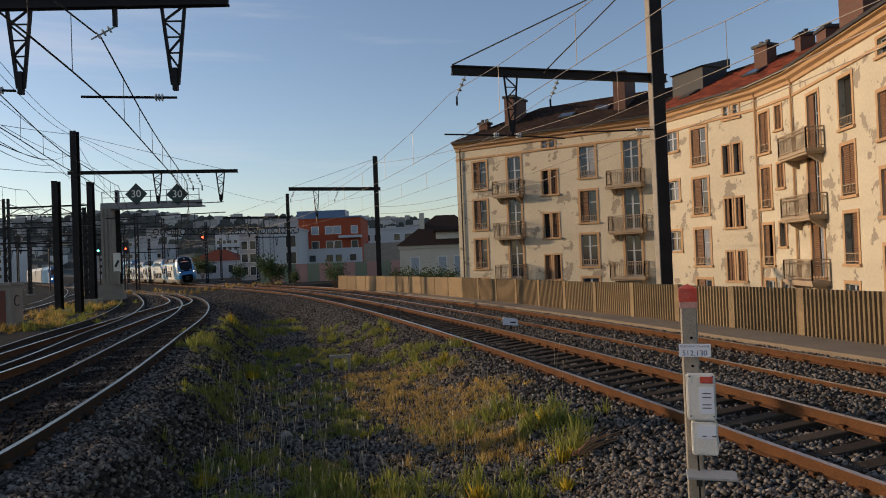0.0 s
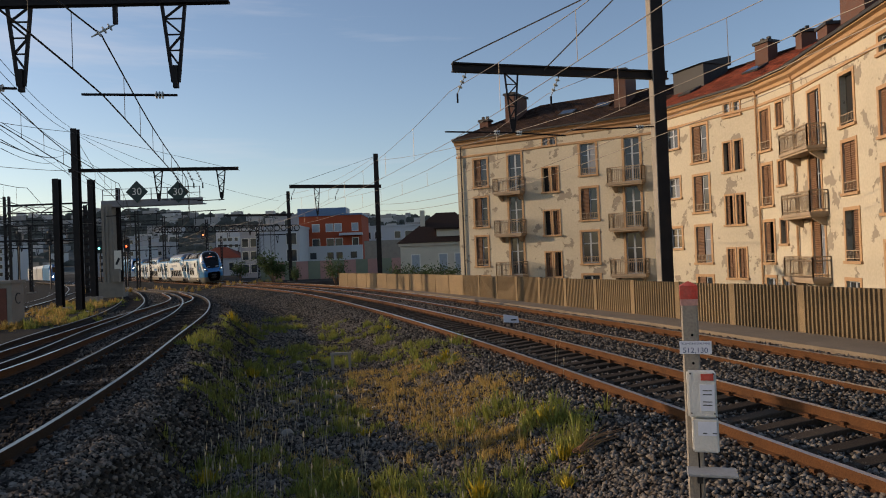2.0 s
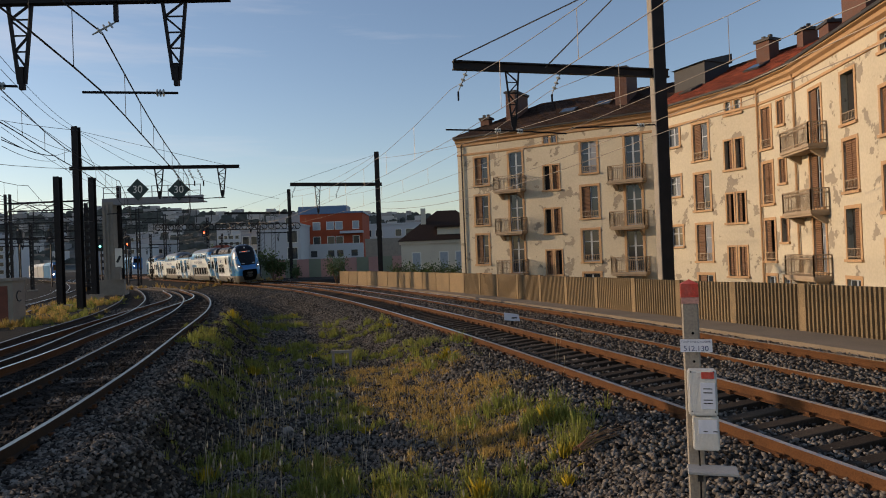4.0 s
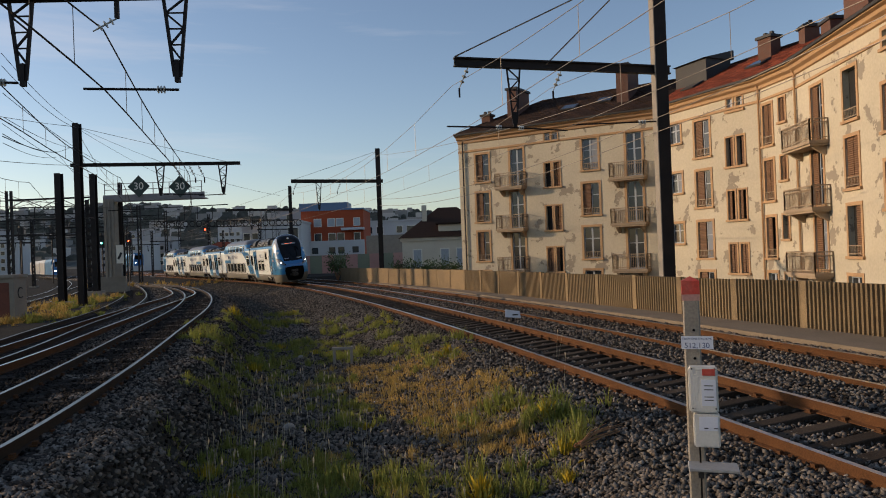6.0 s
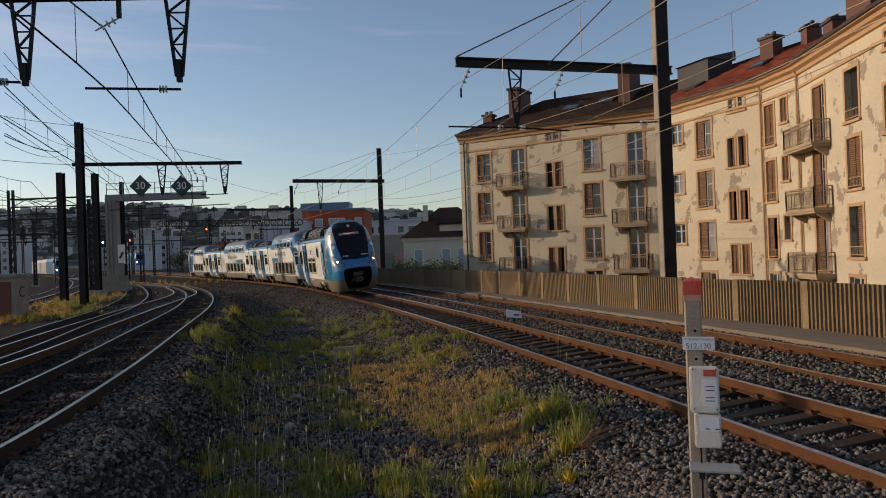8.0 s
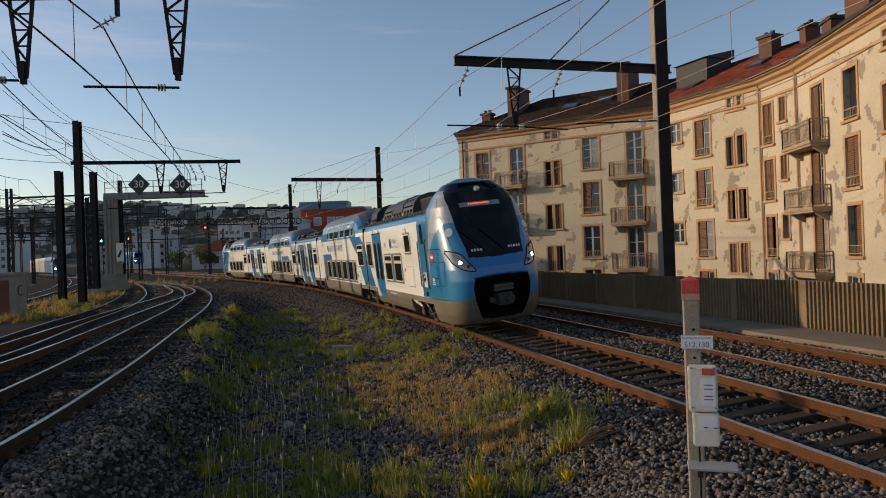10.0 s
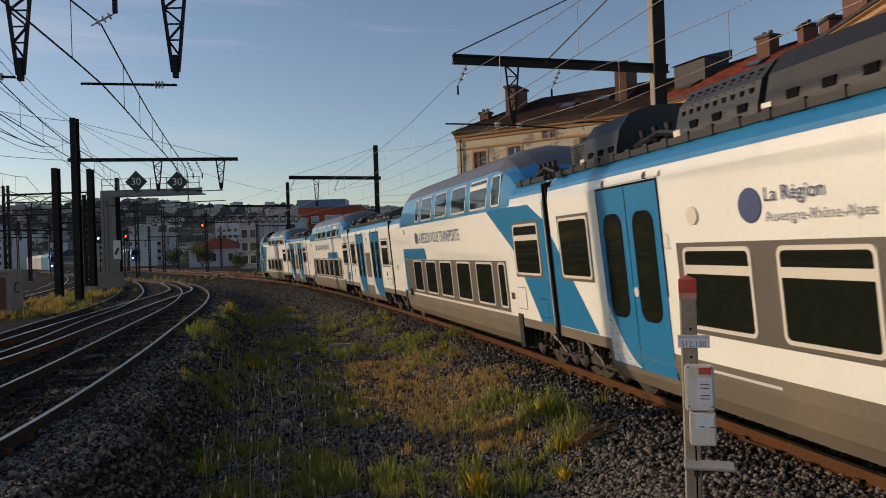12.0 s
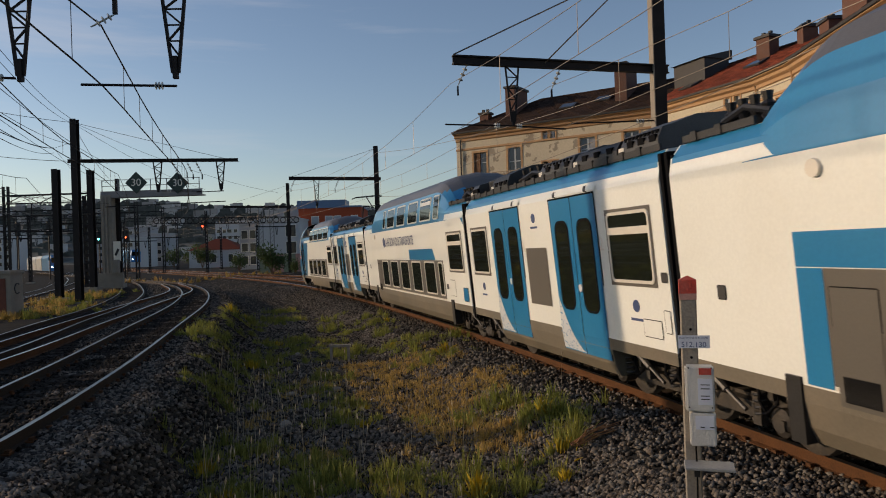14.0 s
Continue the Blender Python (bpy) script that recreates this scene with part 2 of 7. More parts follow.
def ground_z(x, y):
    x, y = np.asarray(x, float), np.asarray(y, float)
    s, d = nearest_line(x, y)
    fd = fence_d(s)
    # ballast bed of the two right-hand tracks, with a shoulder towards the middle
    bed = -0.17 + 0.06 * np.clip(d, -2, 5) / 2.5
    far = soft(np.hypot(x, y), 90, 140)
    z = np.where(d > -2.0, bed, -0.24 - 0.42 * soft(-d, 2.0, 3.6) * (1 - far))
    # bed of the left-hand tracks
    t = np.clip((y - 15) / 95, 0, 1)
    lh = 0.45 * (1 - t * t * (3 - 2 * t)) - 0.19
    left = x < np.interp(y, [-40, 0, 20, 50, 75, 120], [-2.5, -2.8, -5.2, -13, -24, -52])
    g = np.minimum(nearest_way(WAY_1, x, y), 30)
    edge = np.where(x < np.interp(y, WAY_1.p[:, 1], WAY_1.p[:, 0]), 0, g)
    zl = lh - (lh + 0.62) * soft(edge, 1.7, 3.1)
    z = np.where(left & (d < -2.5), np.maximum(zl, z), z)
    # the street beyond the fence lies lower
    z = np.where((d > fd + 0.15) & (s < 80), -0.1 - 3.6 * soft(d, fd + 0.15, fd + 0.6), z)
    return z


SHEET = {}


def sheet_z(x, y):
    """Height of the uneven ground sheet itself."""
    x, y = np.asarray(x, float), np.asarray(y, float)
    xs, ys, z = SHEET["xs"], SHEET["ys"], SHEET["z"]
    i = np.clip(np.searchsorted(xs, x) - 1, 0, len(xs) - 2)
    j = np.clip(np.searchsorted(ys, y) - 1, 0, len(ys) - 2)
    p, q = (x - xs[i]) / (xs[i + 1] - xs[i]), (y - ys[j]) / (ys[j + 1] - ys[j])
    return (z[j, i] * (1 - p) + z[j, i + 1] * p) * (1 - q) + (z[j + 1, i] * (1 - p) + z[j + 1, i + 1] * p) * q


def ground_sheet():
    xs = np.unique(np.concatenate((np.arange(-3000, -100, 200.0), np.arange(-100, -26, 4), np.arange(-26, 16, 0.4), np.arange(16, 60, 4), np.arange(60, 3000, 200.0))))
    ys = np.unique(np.concatenate((np.arange(-600, -20, 100.0), np.arange(-20, 3, 2), np.arange(3, 62, 0.4), np.arange(62, 140, 2), np.arange(140, 400, 20), np.arange(400, 4000, 300.0))))
    gx, gy = np.meshgrid(xs, ys)
    x, y = gx.ravel(), gy.ravel()
    rough = np.array([noise.noise((a * 0.9, b * 0.9, 0.0)) + 0.5 * noise.noise((a * 2.3, b * 2.3, 5.0)) for a, b in zip(x, y)])
    s, d = nearest_line(x, y)
    z = ground_z(x, y) + rough * np.where((np.abs(d - 1.8) < 4.0), 0.010, 0.022) * (np.hypot(x, y) < 120)
    n, m = len(xs), len(ys)
    SHEET.update(xs=xs, ys=ys, z=z.reshape(m, n))
    faces = [(j * n + i, j * n + i + 1, (j + 1) * n + i + 1, (j + 1) * n + i) for j in range(m - 1) for i in range(n - 1)]
    ob = raw("ground", np.c_[x, y, z].tolist(), faces, soil_m)
    for p in ob.data.polygons:
        p.use_smooth = True
    return tagged(ob, "dark ballast and gravelly soil between the railway tracks", "ground", kind="structure")


ground_sheet()


def stones(name, count, spread, size, mat, label, seed):
    """Loose broken stones, one joined object; spread(rng, n) gives places and heights."""
    rng = np.random.default_rng(seed)
    p = spread(rng, count)
    n = len(p)
    unit = np.array([(1, 0, 0), (0, 1, 0), (-1, 0, 0), (0, -1, 0), (0.2, 0.1, 0.8), (-0.1, -0.2, -0.8)])
    tri = np.array([(0, 1, 4), (1, 2, 4), (2, 3, 4), (3, 0, 4), (1, 0, 5), (2, 1, 5), (3, 2, 5), (0, 3, 5)])
    v = unit[None] * rng.uniform(0.6, 1.25, (n, 6, 3)) * (rng.uniform(size[0], size[1], (n, 1, 1)))
    a = rng.uniform(0, math.tau, n)
    tilt = rng.uniform(-0.7, 0.7, n)
    c, s = np.cos(tilt), np.sin(tilt)
    v = np.stack((v[:, :, 0], v[:, :, 1] * c[:, None] - v[:, :, 2] * s[:, None], v[:, :, 1] * s[:, None] + v[:, :, 2] * c[:, None]), 2)
    c, s = np.cos(a), np.sin(a)
    v = np.stack((v[:, :, 0] * c[:, None] - v[:, :, 1] * s[:, None], v[:, :, 0] * s[:, None] + v[:, :, 1] * c[:, None], v[:, :, 2]), 2)
    v += p[:, None, :]
    f = tri[None] + (np.arange(n) * 6)[:, None, None]
    me = bpy.data.meshes.new(name)
    me.vertices.add(n * 6)
    me.vertices.foreach_set("co", v.ravel())
    me.loops.add(n * 24)
    me.loops.foreach_set("vertex_index", f.ravel())
    me.polygons.add(n * 8)
    me.polygons.foreach_set("loop_start", np.arange(n * 8) * 3)
    me.update(calc_edges=True)
    me.validate()
    me.materials.append(mat)
    return tagged(new(name, me), label, name.replace("_", " "), kind="stuff")


def bed_spread(rng, n):
    s = -6 + 62 * rng.random(n) ** 1.9
    d = rng.uniform(-3.3, 5.9, n)
    a = np.interp(s, LINE_S, LINE_A)
    x, y = np.interp(s, LINE_S, LINE_X) + d * np.cos(a), np.interp(s, LINE_S, LINE_Y) + d * np.sin(a)
    keep = (y > 4) & ~((d > -2.6) & (d < 4.9) & (np.abs((d + 1.825) % 3.65 - 1.825) < 1.35) & (rng.random(n) < 0.35))
    x, y = x[keep], y[keep]
    return np.c_[x, y, sheet_z(x, y) + 0.018]


def middle_spread(rng, n):
    y = 5.5 + 34 * rng.random(n) ** 1.7
    x = rng.uniform(-1, 1, n) * (1.5 + 0.34 * y) - 0.10 * y
    s, d = nearest_line(x, y)
    keep = (d < -2.4) & (nearest_way(WAY_1, x, y) > 0.95)
    x, y = x[keep], y[keep]
    return np.c_[x, y, sheet_z(x, y) + 0.016]


def far_spread(rng, n):
    y = 30 + 60 * rng.random(n) ** 1.3
    x = rng.uniform(-0.42, 0.30, n) * y
    s, d = nearest_line(x, y)
    keep = (d < -1.6) & (nearest_way(WAY_1, x, y) > 0.95)
    x, y = x[keep], y[keep]
    return np.c_[x, y, sheet_z(x, y) + 0.02]


def side_spread(rng, n):
    s = 14 + 40 * rng.random(n) ** 1.6
    d = rng.uniform(-1.9, 2.9, n)
    f = [WAY_1.place(a, b)[0] for a, b in zip(s, d)]
    x, y = np.array([q.x for q in f]), np.array([q.y for q in f])
    return np.c_[x, y, sheet_z(x, y) + 0.016]


stones("ballast_stones", 62000, bed_spread, (0.026, 0.058), stone_m, "grey-brown broken ballast stones under the right-hand tracks", 1)
stones("gravel", 115000, middle_spread, (0.021, 0.056), stone_m, "dark gravel strewn over the ground between tracks", 2)
stones("far_gravel", 42000, far_spread, (0.035, 0.075), stone_m, "dark gravel reaching far between the tracks", 4)
stones("side_ballast", 26000, side_spread, (0.024, 0.05), shade_stone_m, "ballast stones round the left-hand track, coloured dark for the shade there", 3)

# ---- walkway and fence on the right ----
bm = B()
ss = np.arange(-12, 76, 1.0)
rows = [[bm.verts.new(on_line(s, d, z)) for d, z in ((5.45, -0.12), (5.47, 0.07), (fence_d(s) + 0.1, 0.10), (fence_d(s) + 0.1, -0.2))] for s in ss]
for a, b in zip(rows, rows[1:]):
    for k in range(3):
        bm.faces.new((a[k], b[k], b[k + 1], a[k + 1]))
tagged(part("pavement", bm, path_m), "pale concrete walkway along the fence", "walkway", kind="structure")


def fence():
    """Ribbed concrete panels between posts, each panel a part."""
    f = thing("fence", Matrix(), "ribbed tan concrete fence panels along the railway walkway", "fence")
    s = -14.0
    while s < 58.5:
        step = 2.6
        a, b = on_line(s, fence_d(s)), on_line(s + step, fence_d(s + step))
        d = (b - a)
        length = d.length
        ang = math.atan2(d.y, d.x)
        m = Matrix.Translation(a) @ Matrix.Rotation(ang, 4, "Z")
        top = 1.33 + 0.012 * math.sin(s * 1.7)
        bm = B()
        if s < 28:
            prof = []
            n = int(length / 0.145)
            for k in range(n):
                q = 0.10 + (length - 0.2) * k / n
                w = (length - 0.2) / n
                prof += [(q, 0.005), (q + w * 0.12, 0.06), (q + w * 0.5, 0.06), (q + w * 0.62, 0.005)]
            prof += [(length - 0.1, 0.02), (length - 0.1, -0.05), (0.1, -0.05)]
            sweep(bm, prof, [(m @ Vector((0, 0, z)), m.to_3x3() @ Vector((1, 0, 0)), m.to_3x3() @ Vector((0, 1, 0))) for z in (0.02, top)])
            bmesh.ops.recalc_face_normals(bm, faces=bm.faces[:])
        else:
            box(bm, 0.06, length - 0.06, -0.05, 0.05, 0.02, top, m)
        p = part("panel", bm, fence_m, f)
        bm = B()
        box(bm, -0.10, 0.10, -0.08, 0.075, -0.1, top + 0.015, m)
        part("post", bm, fence_m, f)
        s += step


fence()

# ---- the curved apartment house ----
CORNERS = [(1.22, 52.68), (13.71, 44.81), (15.52, 40.63), (16.93, 37.63), (17.33, 34.51), (15.75, 15.0)]


def peeling(name, base, under):
    """Old render with flaked patches, hairline dirt and faint damp."""
    m = material(name, base, 0.92, scale=0.35, vary=0.07, grain=9, bump=0.1, second=tuple(c * 0.86 for c in base), second_amount=0.6)
    n, l = m.node_tree.nodes, m.node_tree.links
    b = n["Principled BSDF"]
    src = b.inputs["Base Color"].links[0].from_socket
    co = n.new("ShaderNodeTexCoord")
    big = n.new("ShaderNodeTexNoise")
    big.inputs["Scale"].default_value, big.inputs["Detail"].default_value, big.inputs["Roughness"].default_value = 0.9, 9, 0.62
    l.new(co.outputs["Object"], big.inputs["Vector"])
    ramp = n.new("ShaderNodeMapRange")
    ramp.inputs["From Min"].default_value, ramp.inputs["From Max"].default_value = 0.588, 0.598
    l.new(big.outputs["Fac"], ramp.inputs["Value"])
    mix = n.new("ShaderNodeMix")
    mix.data_type = "RGBA"
    mix.inputs["B"].default_value = (*under, 1)
    l.new(ramp.outputs[0], mix.inputs["Factor"])
    l.new(src, mix.inputs["A"])
    l.new(mix.outputs["Result"], b.inputs["Base Color"])
    bp = n.new("ShaderNodeBump")
    bp.inputs["Strength"].default_value, bp.inputs["Distance"].default_value = 0.6, 0.03
    bp.invert = True
    l.new(ramp.outputs[0], bp.inputs["Height"])
    l.new(bp.outputs[0], b.inputs["Normal"])
    return m


render_m = peeling("peeling_cream_render", (0.52, 0.455, 0.335), (0.29, 0.245, 0.185))
ochre_m = material("ochre_trim", (0.43, 0.26, 0.13), 0.85, scale=1.5, vary=0.12, grain=20, second=(0.35, 0.22, 0.13))
wood_m = material("brown_shutter", (0.17, 0.085, 0.04), 0.7, scale=4, vary=0.2, grain=30)
casement_m = material("weathered_casement", (0.34, 0.37, 0.40), 0.6, vary=0.1, scale=3)
void_m = material("room_dark_paint", (0.012, 0.011, 0.010), 0.9, vary=0.1, bump=0)
house_pane_m = glassy("house_window_glass", (0.03, 0.035, 0.04), 0.08)
curtain_m = material("grey_blind", (0.22, 0.24, 0.27), 0.8, vary=0.1, scale=2)
balcony_m = material("balcony_stone", (0.36, 0.27, 0.18), 0.9, vary=0.15, scale=2)
rail_m = material("rusty_balcony_iron", (0.34, 0.25, 0.16), 0.7, vary=0.25, scale=5)
tile_m = material("brown_roof_tiles", (0.044, 0.026, 0.019), 0.85, scale=2.0, vary=0.3, grain=30, second=(0.034, 0.021, 0.017), island=0.35, spec=0.12)
redtile_m = material("red_roof_tiles", (0.17, 0.042, 0.024), 0.85, scale=2.0, vary=0.3, grain=30, second=(0.10, 0.032, 0.021), island=0.35, spec=0.12)
brick_m = material("sooty_chimney_brick", (0.12, 0.055, 0.036), 0.9, scale=3, vary=0.25, grain=40, second=(0.10, 0.07, 0.06))
zinc_m = material("zinc_sheet", (0.035, 0.034, 0.034), 0.7, 0.1, vary=0.15, scale=2)

house = thing("apartment_house", Matrix(), "long curved cream apartment house with peeling render and balconies", "apartment house")


def facet(i):
    a, b = Vector((*CORNERS[i], 0)), Vector((*CORNERS[i + 1], 0))
    d = (b - a).normalized()
    n = Vector((d.y, -d.x, 0))   # outwards, to the tracks
    return Matrix(((d.x, n.x, 0, a.x), (d.y, n.y, 0, a.y), (0, 0, 1, 0), (0, 0, 0, 1))), (b - a).length


def wall_with_holes(i, holes, z0=-4.0, z1=10.75, depth=0.24):
    """A wall of one facet, with openings that go through its thickness."""
    m, length = facet(i)
    length = round(length, 3)
    holes = [tuple(round(q, 3) for q in h) for h in holes]
    us = sorted({0.0, length, *[h[0] for h in holes], *[h[1] for h in holes]})
    zs = sorted({z0, z1, *[h[2] for h in holes], *[h[3] for h in holes]})
    bm = B()
    made = {}

    def v(u, y, z):
        k = (round(u, 3), y, round(z, 3))
        if k not in made:
            made[k] = bm.verts.new(m @ Vector((u, y, z)))
        return made[k]
    for ua, ub in zip(us, us[1:]):
        for za, zb in zip(zs, zs[1:]):
            if any(h[0] - 1e-6 < ua and ub < h[1] + 1e-6 and h[2] - 1e-6 < za and zb < h[3] + 1e-6 for h in holes):
                continue
            bm.faces.new((v(ua, 0, za), v(ua, 0, zb), v(ub, 0, zb), v(ub, 0, za)))
            bm.faces.new((v(ua, -depth, za), v(ub, -depth, za), v(ub, -depth, zb), v(ua, -depth, zb)))
    for ua, ub, za, zb in [h[:4] for h in holes]:
        for p, q in (((ua, za), (ub, za)), ((ub, za), (ub, zb)), ((ub, zb), (ua, zb)), ((ua, zb), (ua, za))):
            bm.faces.new((v(p[0], 0, p[1]), v(q[0], 0, q[1]), v(q[0], -depth, q[1]), v(p[0], -depth, p[1])))
    bmesh.ops.recalc_face_normals(bm, faces=bm.faces[:])
    return part("wall", bm, render_m, house, "cream rendered wall with flaked patches")


def fit_window(i, hole, style, rnd, depth=0.24):
    """Trim, sill, casement and glass (or shutters) in one opening."""
    m, _ = facet(i)
    ua, ub, za, zb = hole[:4]
    w = thing("window", Matrix(), "", "")
    w.parent = house
    t = 0.15 if ub - ua > 0.75 else 0.10
    bm = B()
    box(bm, ua - t, ua, 0.0, 0.035, za - 0.02, zb + t, m)
    box(bm, ub, ub + t, 0.0, 0.035, za - 0.02, zb + t, m)
    box(bm, ua, ub, 0.0, 0.035, zb, zb + t, m)
    part("trim", bm, ochre_m, w, "ochre window surround")
    bm = B()
    box(bm, ua - t - 0.04, ub + t + 0.04, -0.02, 0.11, za - 0.12, za, m)
    part("sill", bm, ochre_m, w, "ochre stone sill")
    # Thin near-black board; the unlit room's darkness is put into its colour.
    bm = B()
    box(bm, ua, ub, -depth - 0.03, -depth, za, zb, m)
    part("room", bm, void_m, w, "near-black board painted as the unlit room")
    y = -0.15
    mid = (ua + ub) / 2
    if style in ("glass", "door", "half"):
        bm = B()
        f = 0.06
        for a, b in ((ua, mid), (mid, ub)):
            if style == "half" and a == ua:
                continue
            box(bm, a, a + f, y - 0.03, y + 0.03, za, zb, m)
            box(bm, b - f, b, y - 0.03, y + 0.03, za, zb, m)
            for z in (za, zb - f, za + (zb - za) * 0.62):
                box(bm, a + f, b - f, y - 0.03, y + 0.03, z, z + f, m)
        part("casement", bm, casement_m, w, "weathered grey casement")
        for a, b in ((ua, mid), (mid, ub)):
            if style == "half" and a == ua:
                continue
            bm = B()
            box(bm, a + f, b - f, y - 0.008, y + 0.008, za + f, zb - f, m)
            part("pane", bm, house_pane_m if rnd.random() < 0.75 else curtain_m, w)
    if style in ("shut", "half"):
        for a, b in ((ua, mid), (mid, ub)):
            if style == "half" and a == mid:
                continue
            if style == "shut" and rnd.random() < 0.3:
                continue
            bm = B()
            k = int((zb - za) / 0.09)
            prof = [(0.05, za + 0.02)]
            for q in range(k):
                z = za + 0.04 + (zb - za - 0.08) * q / k
                prof += [(0.105, z), (0.08, z + 0.055)]
            prof += [(0.08, zb - 0.02), (0.05, zb - 0.02)]
            sweep(bm, prof, [(m @ Vector((u, y, 0)), m.to_3x3() @ Vector((0, 1, 0)), Vector((0, 0, 1))) for u in (a + 0.02, b - 0.03)])
            bmesh.ops.recalc_face_normals(bm, faces=bm.faces[:])
            part("shutter", bm, wood_m, w, "brown slatted shutter")
    if len(hole) > 4 and hole[4] == "rail":
        bm = B()
        for z in (za + 0.08, za + 0.42):
            box(bm, ua, ub, 0.02, 0.05, z, z + 0.035, m)
        k = int((ub - ua) / 0.11)
        for q in range(k + 1):
            u = ua + (ub - ua) * q / k
            box(bm, u - 0.009, u + 0.009, 0.025, 0.045, za + 0.08, za + 0.44, m)
        part("guard_rail", bm, rail_m, w, "small iron guard rail")


def balcony(i, ua, ub, z, rnd, deep=0.85):
    m, _ = facet(i)
    b = thing("balcony", Matrix(), "", "")
    b.parent = house
    bm = B()
    box(bm, ua, ub, 0.0, deep, z - 0.14, z, m)
    box(bm, ua + 0.06, ub - 0.06, 0.0, deep - 0.06, z - 0.24, z - 0.14, m)
    part("slab", bm, balcony_m, b, "stone balcony slab")
    for u in (ua + 0.35, ub - 0.35):
        bm = B()
        sweep(bm, [(0.0, -0.24), (deep - 0.2, -0.24), (deep - 0.35, -0.36), (0.1, -0.62), (0.0, -0.62)],
              [(m @ Vector((u + k, 0, z)), m.to_3x3() @ Vector((0, 1, 0)), Vector((0, 0, 1))) for k in (-0.09, 0.09)])
        bmesh.ops.recalc_face_normals(bm, faces=bm.faces[:])
        part("bracket", bm, balcony_m, b)
    bm = B()
    path = [(ua + 0.04, 0.02), (ua + 0.04, deep - 0.05), (ub - 0.04, deep - 0.05), (ub - 0.04, 0.02)]
    for (x0, y0), (x1, y1) in zip(path, path[1:]):
        for zz, th in ((0.95, 0.05), (0.80, 0.025), (0.12, 0.03)):
            bar(bm, m @ Vector((x0, y0, z + zz)), m @ Vector((x1, y1, z + zz)), th)
        n = max(int(math.hypot(x1 - x0, y1 - y0) / 0.12), 2)
        for q in range(n + 1):
            u, y = x0 + (x1 - x0) * q / n, y0 + (y1 - y0) * q / n
            bar(bm, m @ Vector((u, y, z)), m @ Vector((u, y, z + 0.95)), 0.05 if q in (0, n) else 0.02)
        for q in range(n):
            u, y = x0 + (x1 - x0) * (q + 0.5) / n, y0 + (y1 - y0) * (q + 0.5) / n
            bar(bm, m @ Vector((u - 0.035 * (x1 != x0), y - 0.035 * (y1 != y0), z + 0.72)), m @ Vector((u + 0.035 * (x1 != x0), y + 0.035 * (y1 != y0), z + 0.80)), 0.018)
    part("railing", bm, rail_m, b, "rusty wrought-iron railing")


rnd = random.Random(7)
plans = {
    0: [("half", h) for h in [(1.45, 2.5, 7.5, 9.5, "rail"), (1.4, 2.45, 4.6, 6.7, "rail"), (1.4, 2.35, 1.75, 3.85, "rail"), (1.4, 2.35, -1.1, 0.95)]]
    + [("door", h) for h in [(4.25, 5.25, 6.95, 9.6), (4.2, 5.2, 4.0, 6.6), (4.2, 5.2, 1.05, 3.68)]]
    + [("shut", h) for z in (6.72, 3.74, 0.88) for h in [(6.88, 7.33, z, z + 1.65), (7.55, 8.0, z, z + 1.65)]]
    + [("glass", h) for h in [(6.95, 7.35, 9.92, 10.45), (7.5, 7.9, 9.92, 10.45)]]
    + [("glass", (9.65, 10.72, 7.62, 9.7, "rail")), ("half", (9.6, 10.72, 4.62, 6.72, "rail")), ("glass", (9.55, 10.68, 1.7, 3.8, "rail")), ("glass", (9.55, 10.68, -1.2, 0.9))]
    + [("door", h) for h in [(12.65, 13.65, 6.95, 9.75), (12.6, 13.62, 3.98, 6.6), (12.55, 13.6, 0.95, 3.6)]],
    1: [("glass", (0.95, 1.95, z, z + 1.2)) for z in (8.58, 5.55, 2.48)]
    + [("half", (3.15, 4.3, z, z + 2.1, "rail")) for z in (7.48, 4.55, 1.58)] + [("half", (3.15, 4.3, -1.3, 0.75))],
    2: [("shut", h) for z in (6.65, 3.68, 0.72) for h in [(0.95, 1.45, z, z + 1.6), (1.72, 2.22, z, z + 1.6)]]
    + [("glass", h) for h in [(1.12, 1.5, 9.72, 10.4), (1.8, 2.18, 9.72, 10.4)]],
    3: [("shut", (0.25, 1.05, z, z + 2.1, "rail")) for z in (7.42, 4.52, 1.55)] + [("shut", (1.68, 2.2, z, z + 1.2)) for z in (8.42, 5.48, 2.5)]
    + [("glass", (0.25, 1.05, -1.2, 0.75)), ("glass", (1.68, 2.2, -0.6, 0.75))],
    4: [("half", h) for h in [(1.6, 2.75, 6.9, 9.42), (1.4, 2.6, 3.98, 6.6), (1.5, 2.75, 1.05, 3.68)]]
    + [("shut", (4.7, 5.8, z, z + 2.1, "rail")) for z in (7.32, 4.5, 1.66)]
    + [("shut", (7.75, 8.6, z, z + 1.75)) for z in (6.4, 3.5, 0.6)] + [("glass", (7.9, 8.7, 9.5, 10.15))]
    + [("glass", (1.75, 2.65, -1.2, 0.75)), ("glass", (4.55, 5.7, -1.2, 0.82))]
    + [("shut", (11.0, 12.1, z, z + 2.1, "rail")) for z in (7.32, 4.5, 1.66)],
}
for i, items in plans.items():
    wall_with_holes(i, [h[:4] for _, h in items])
    for style, h in items:
        fit_window(i, h, style, rnd)
for z in (6.93, 3.98, 1.02):
    balcony(0, 3.35, 5.5, z, rnd)
    balcony(0, 11.7, 14.0, z - 0.06, rnd)
    balcony(4, 0.05, 3.25, z - 0.12, rnd)


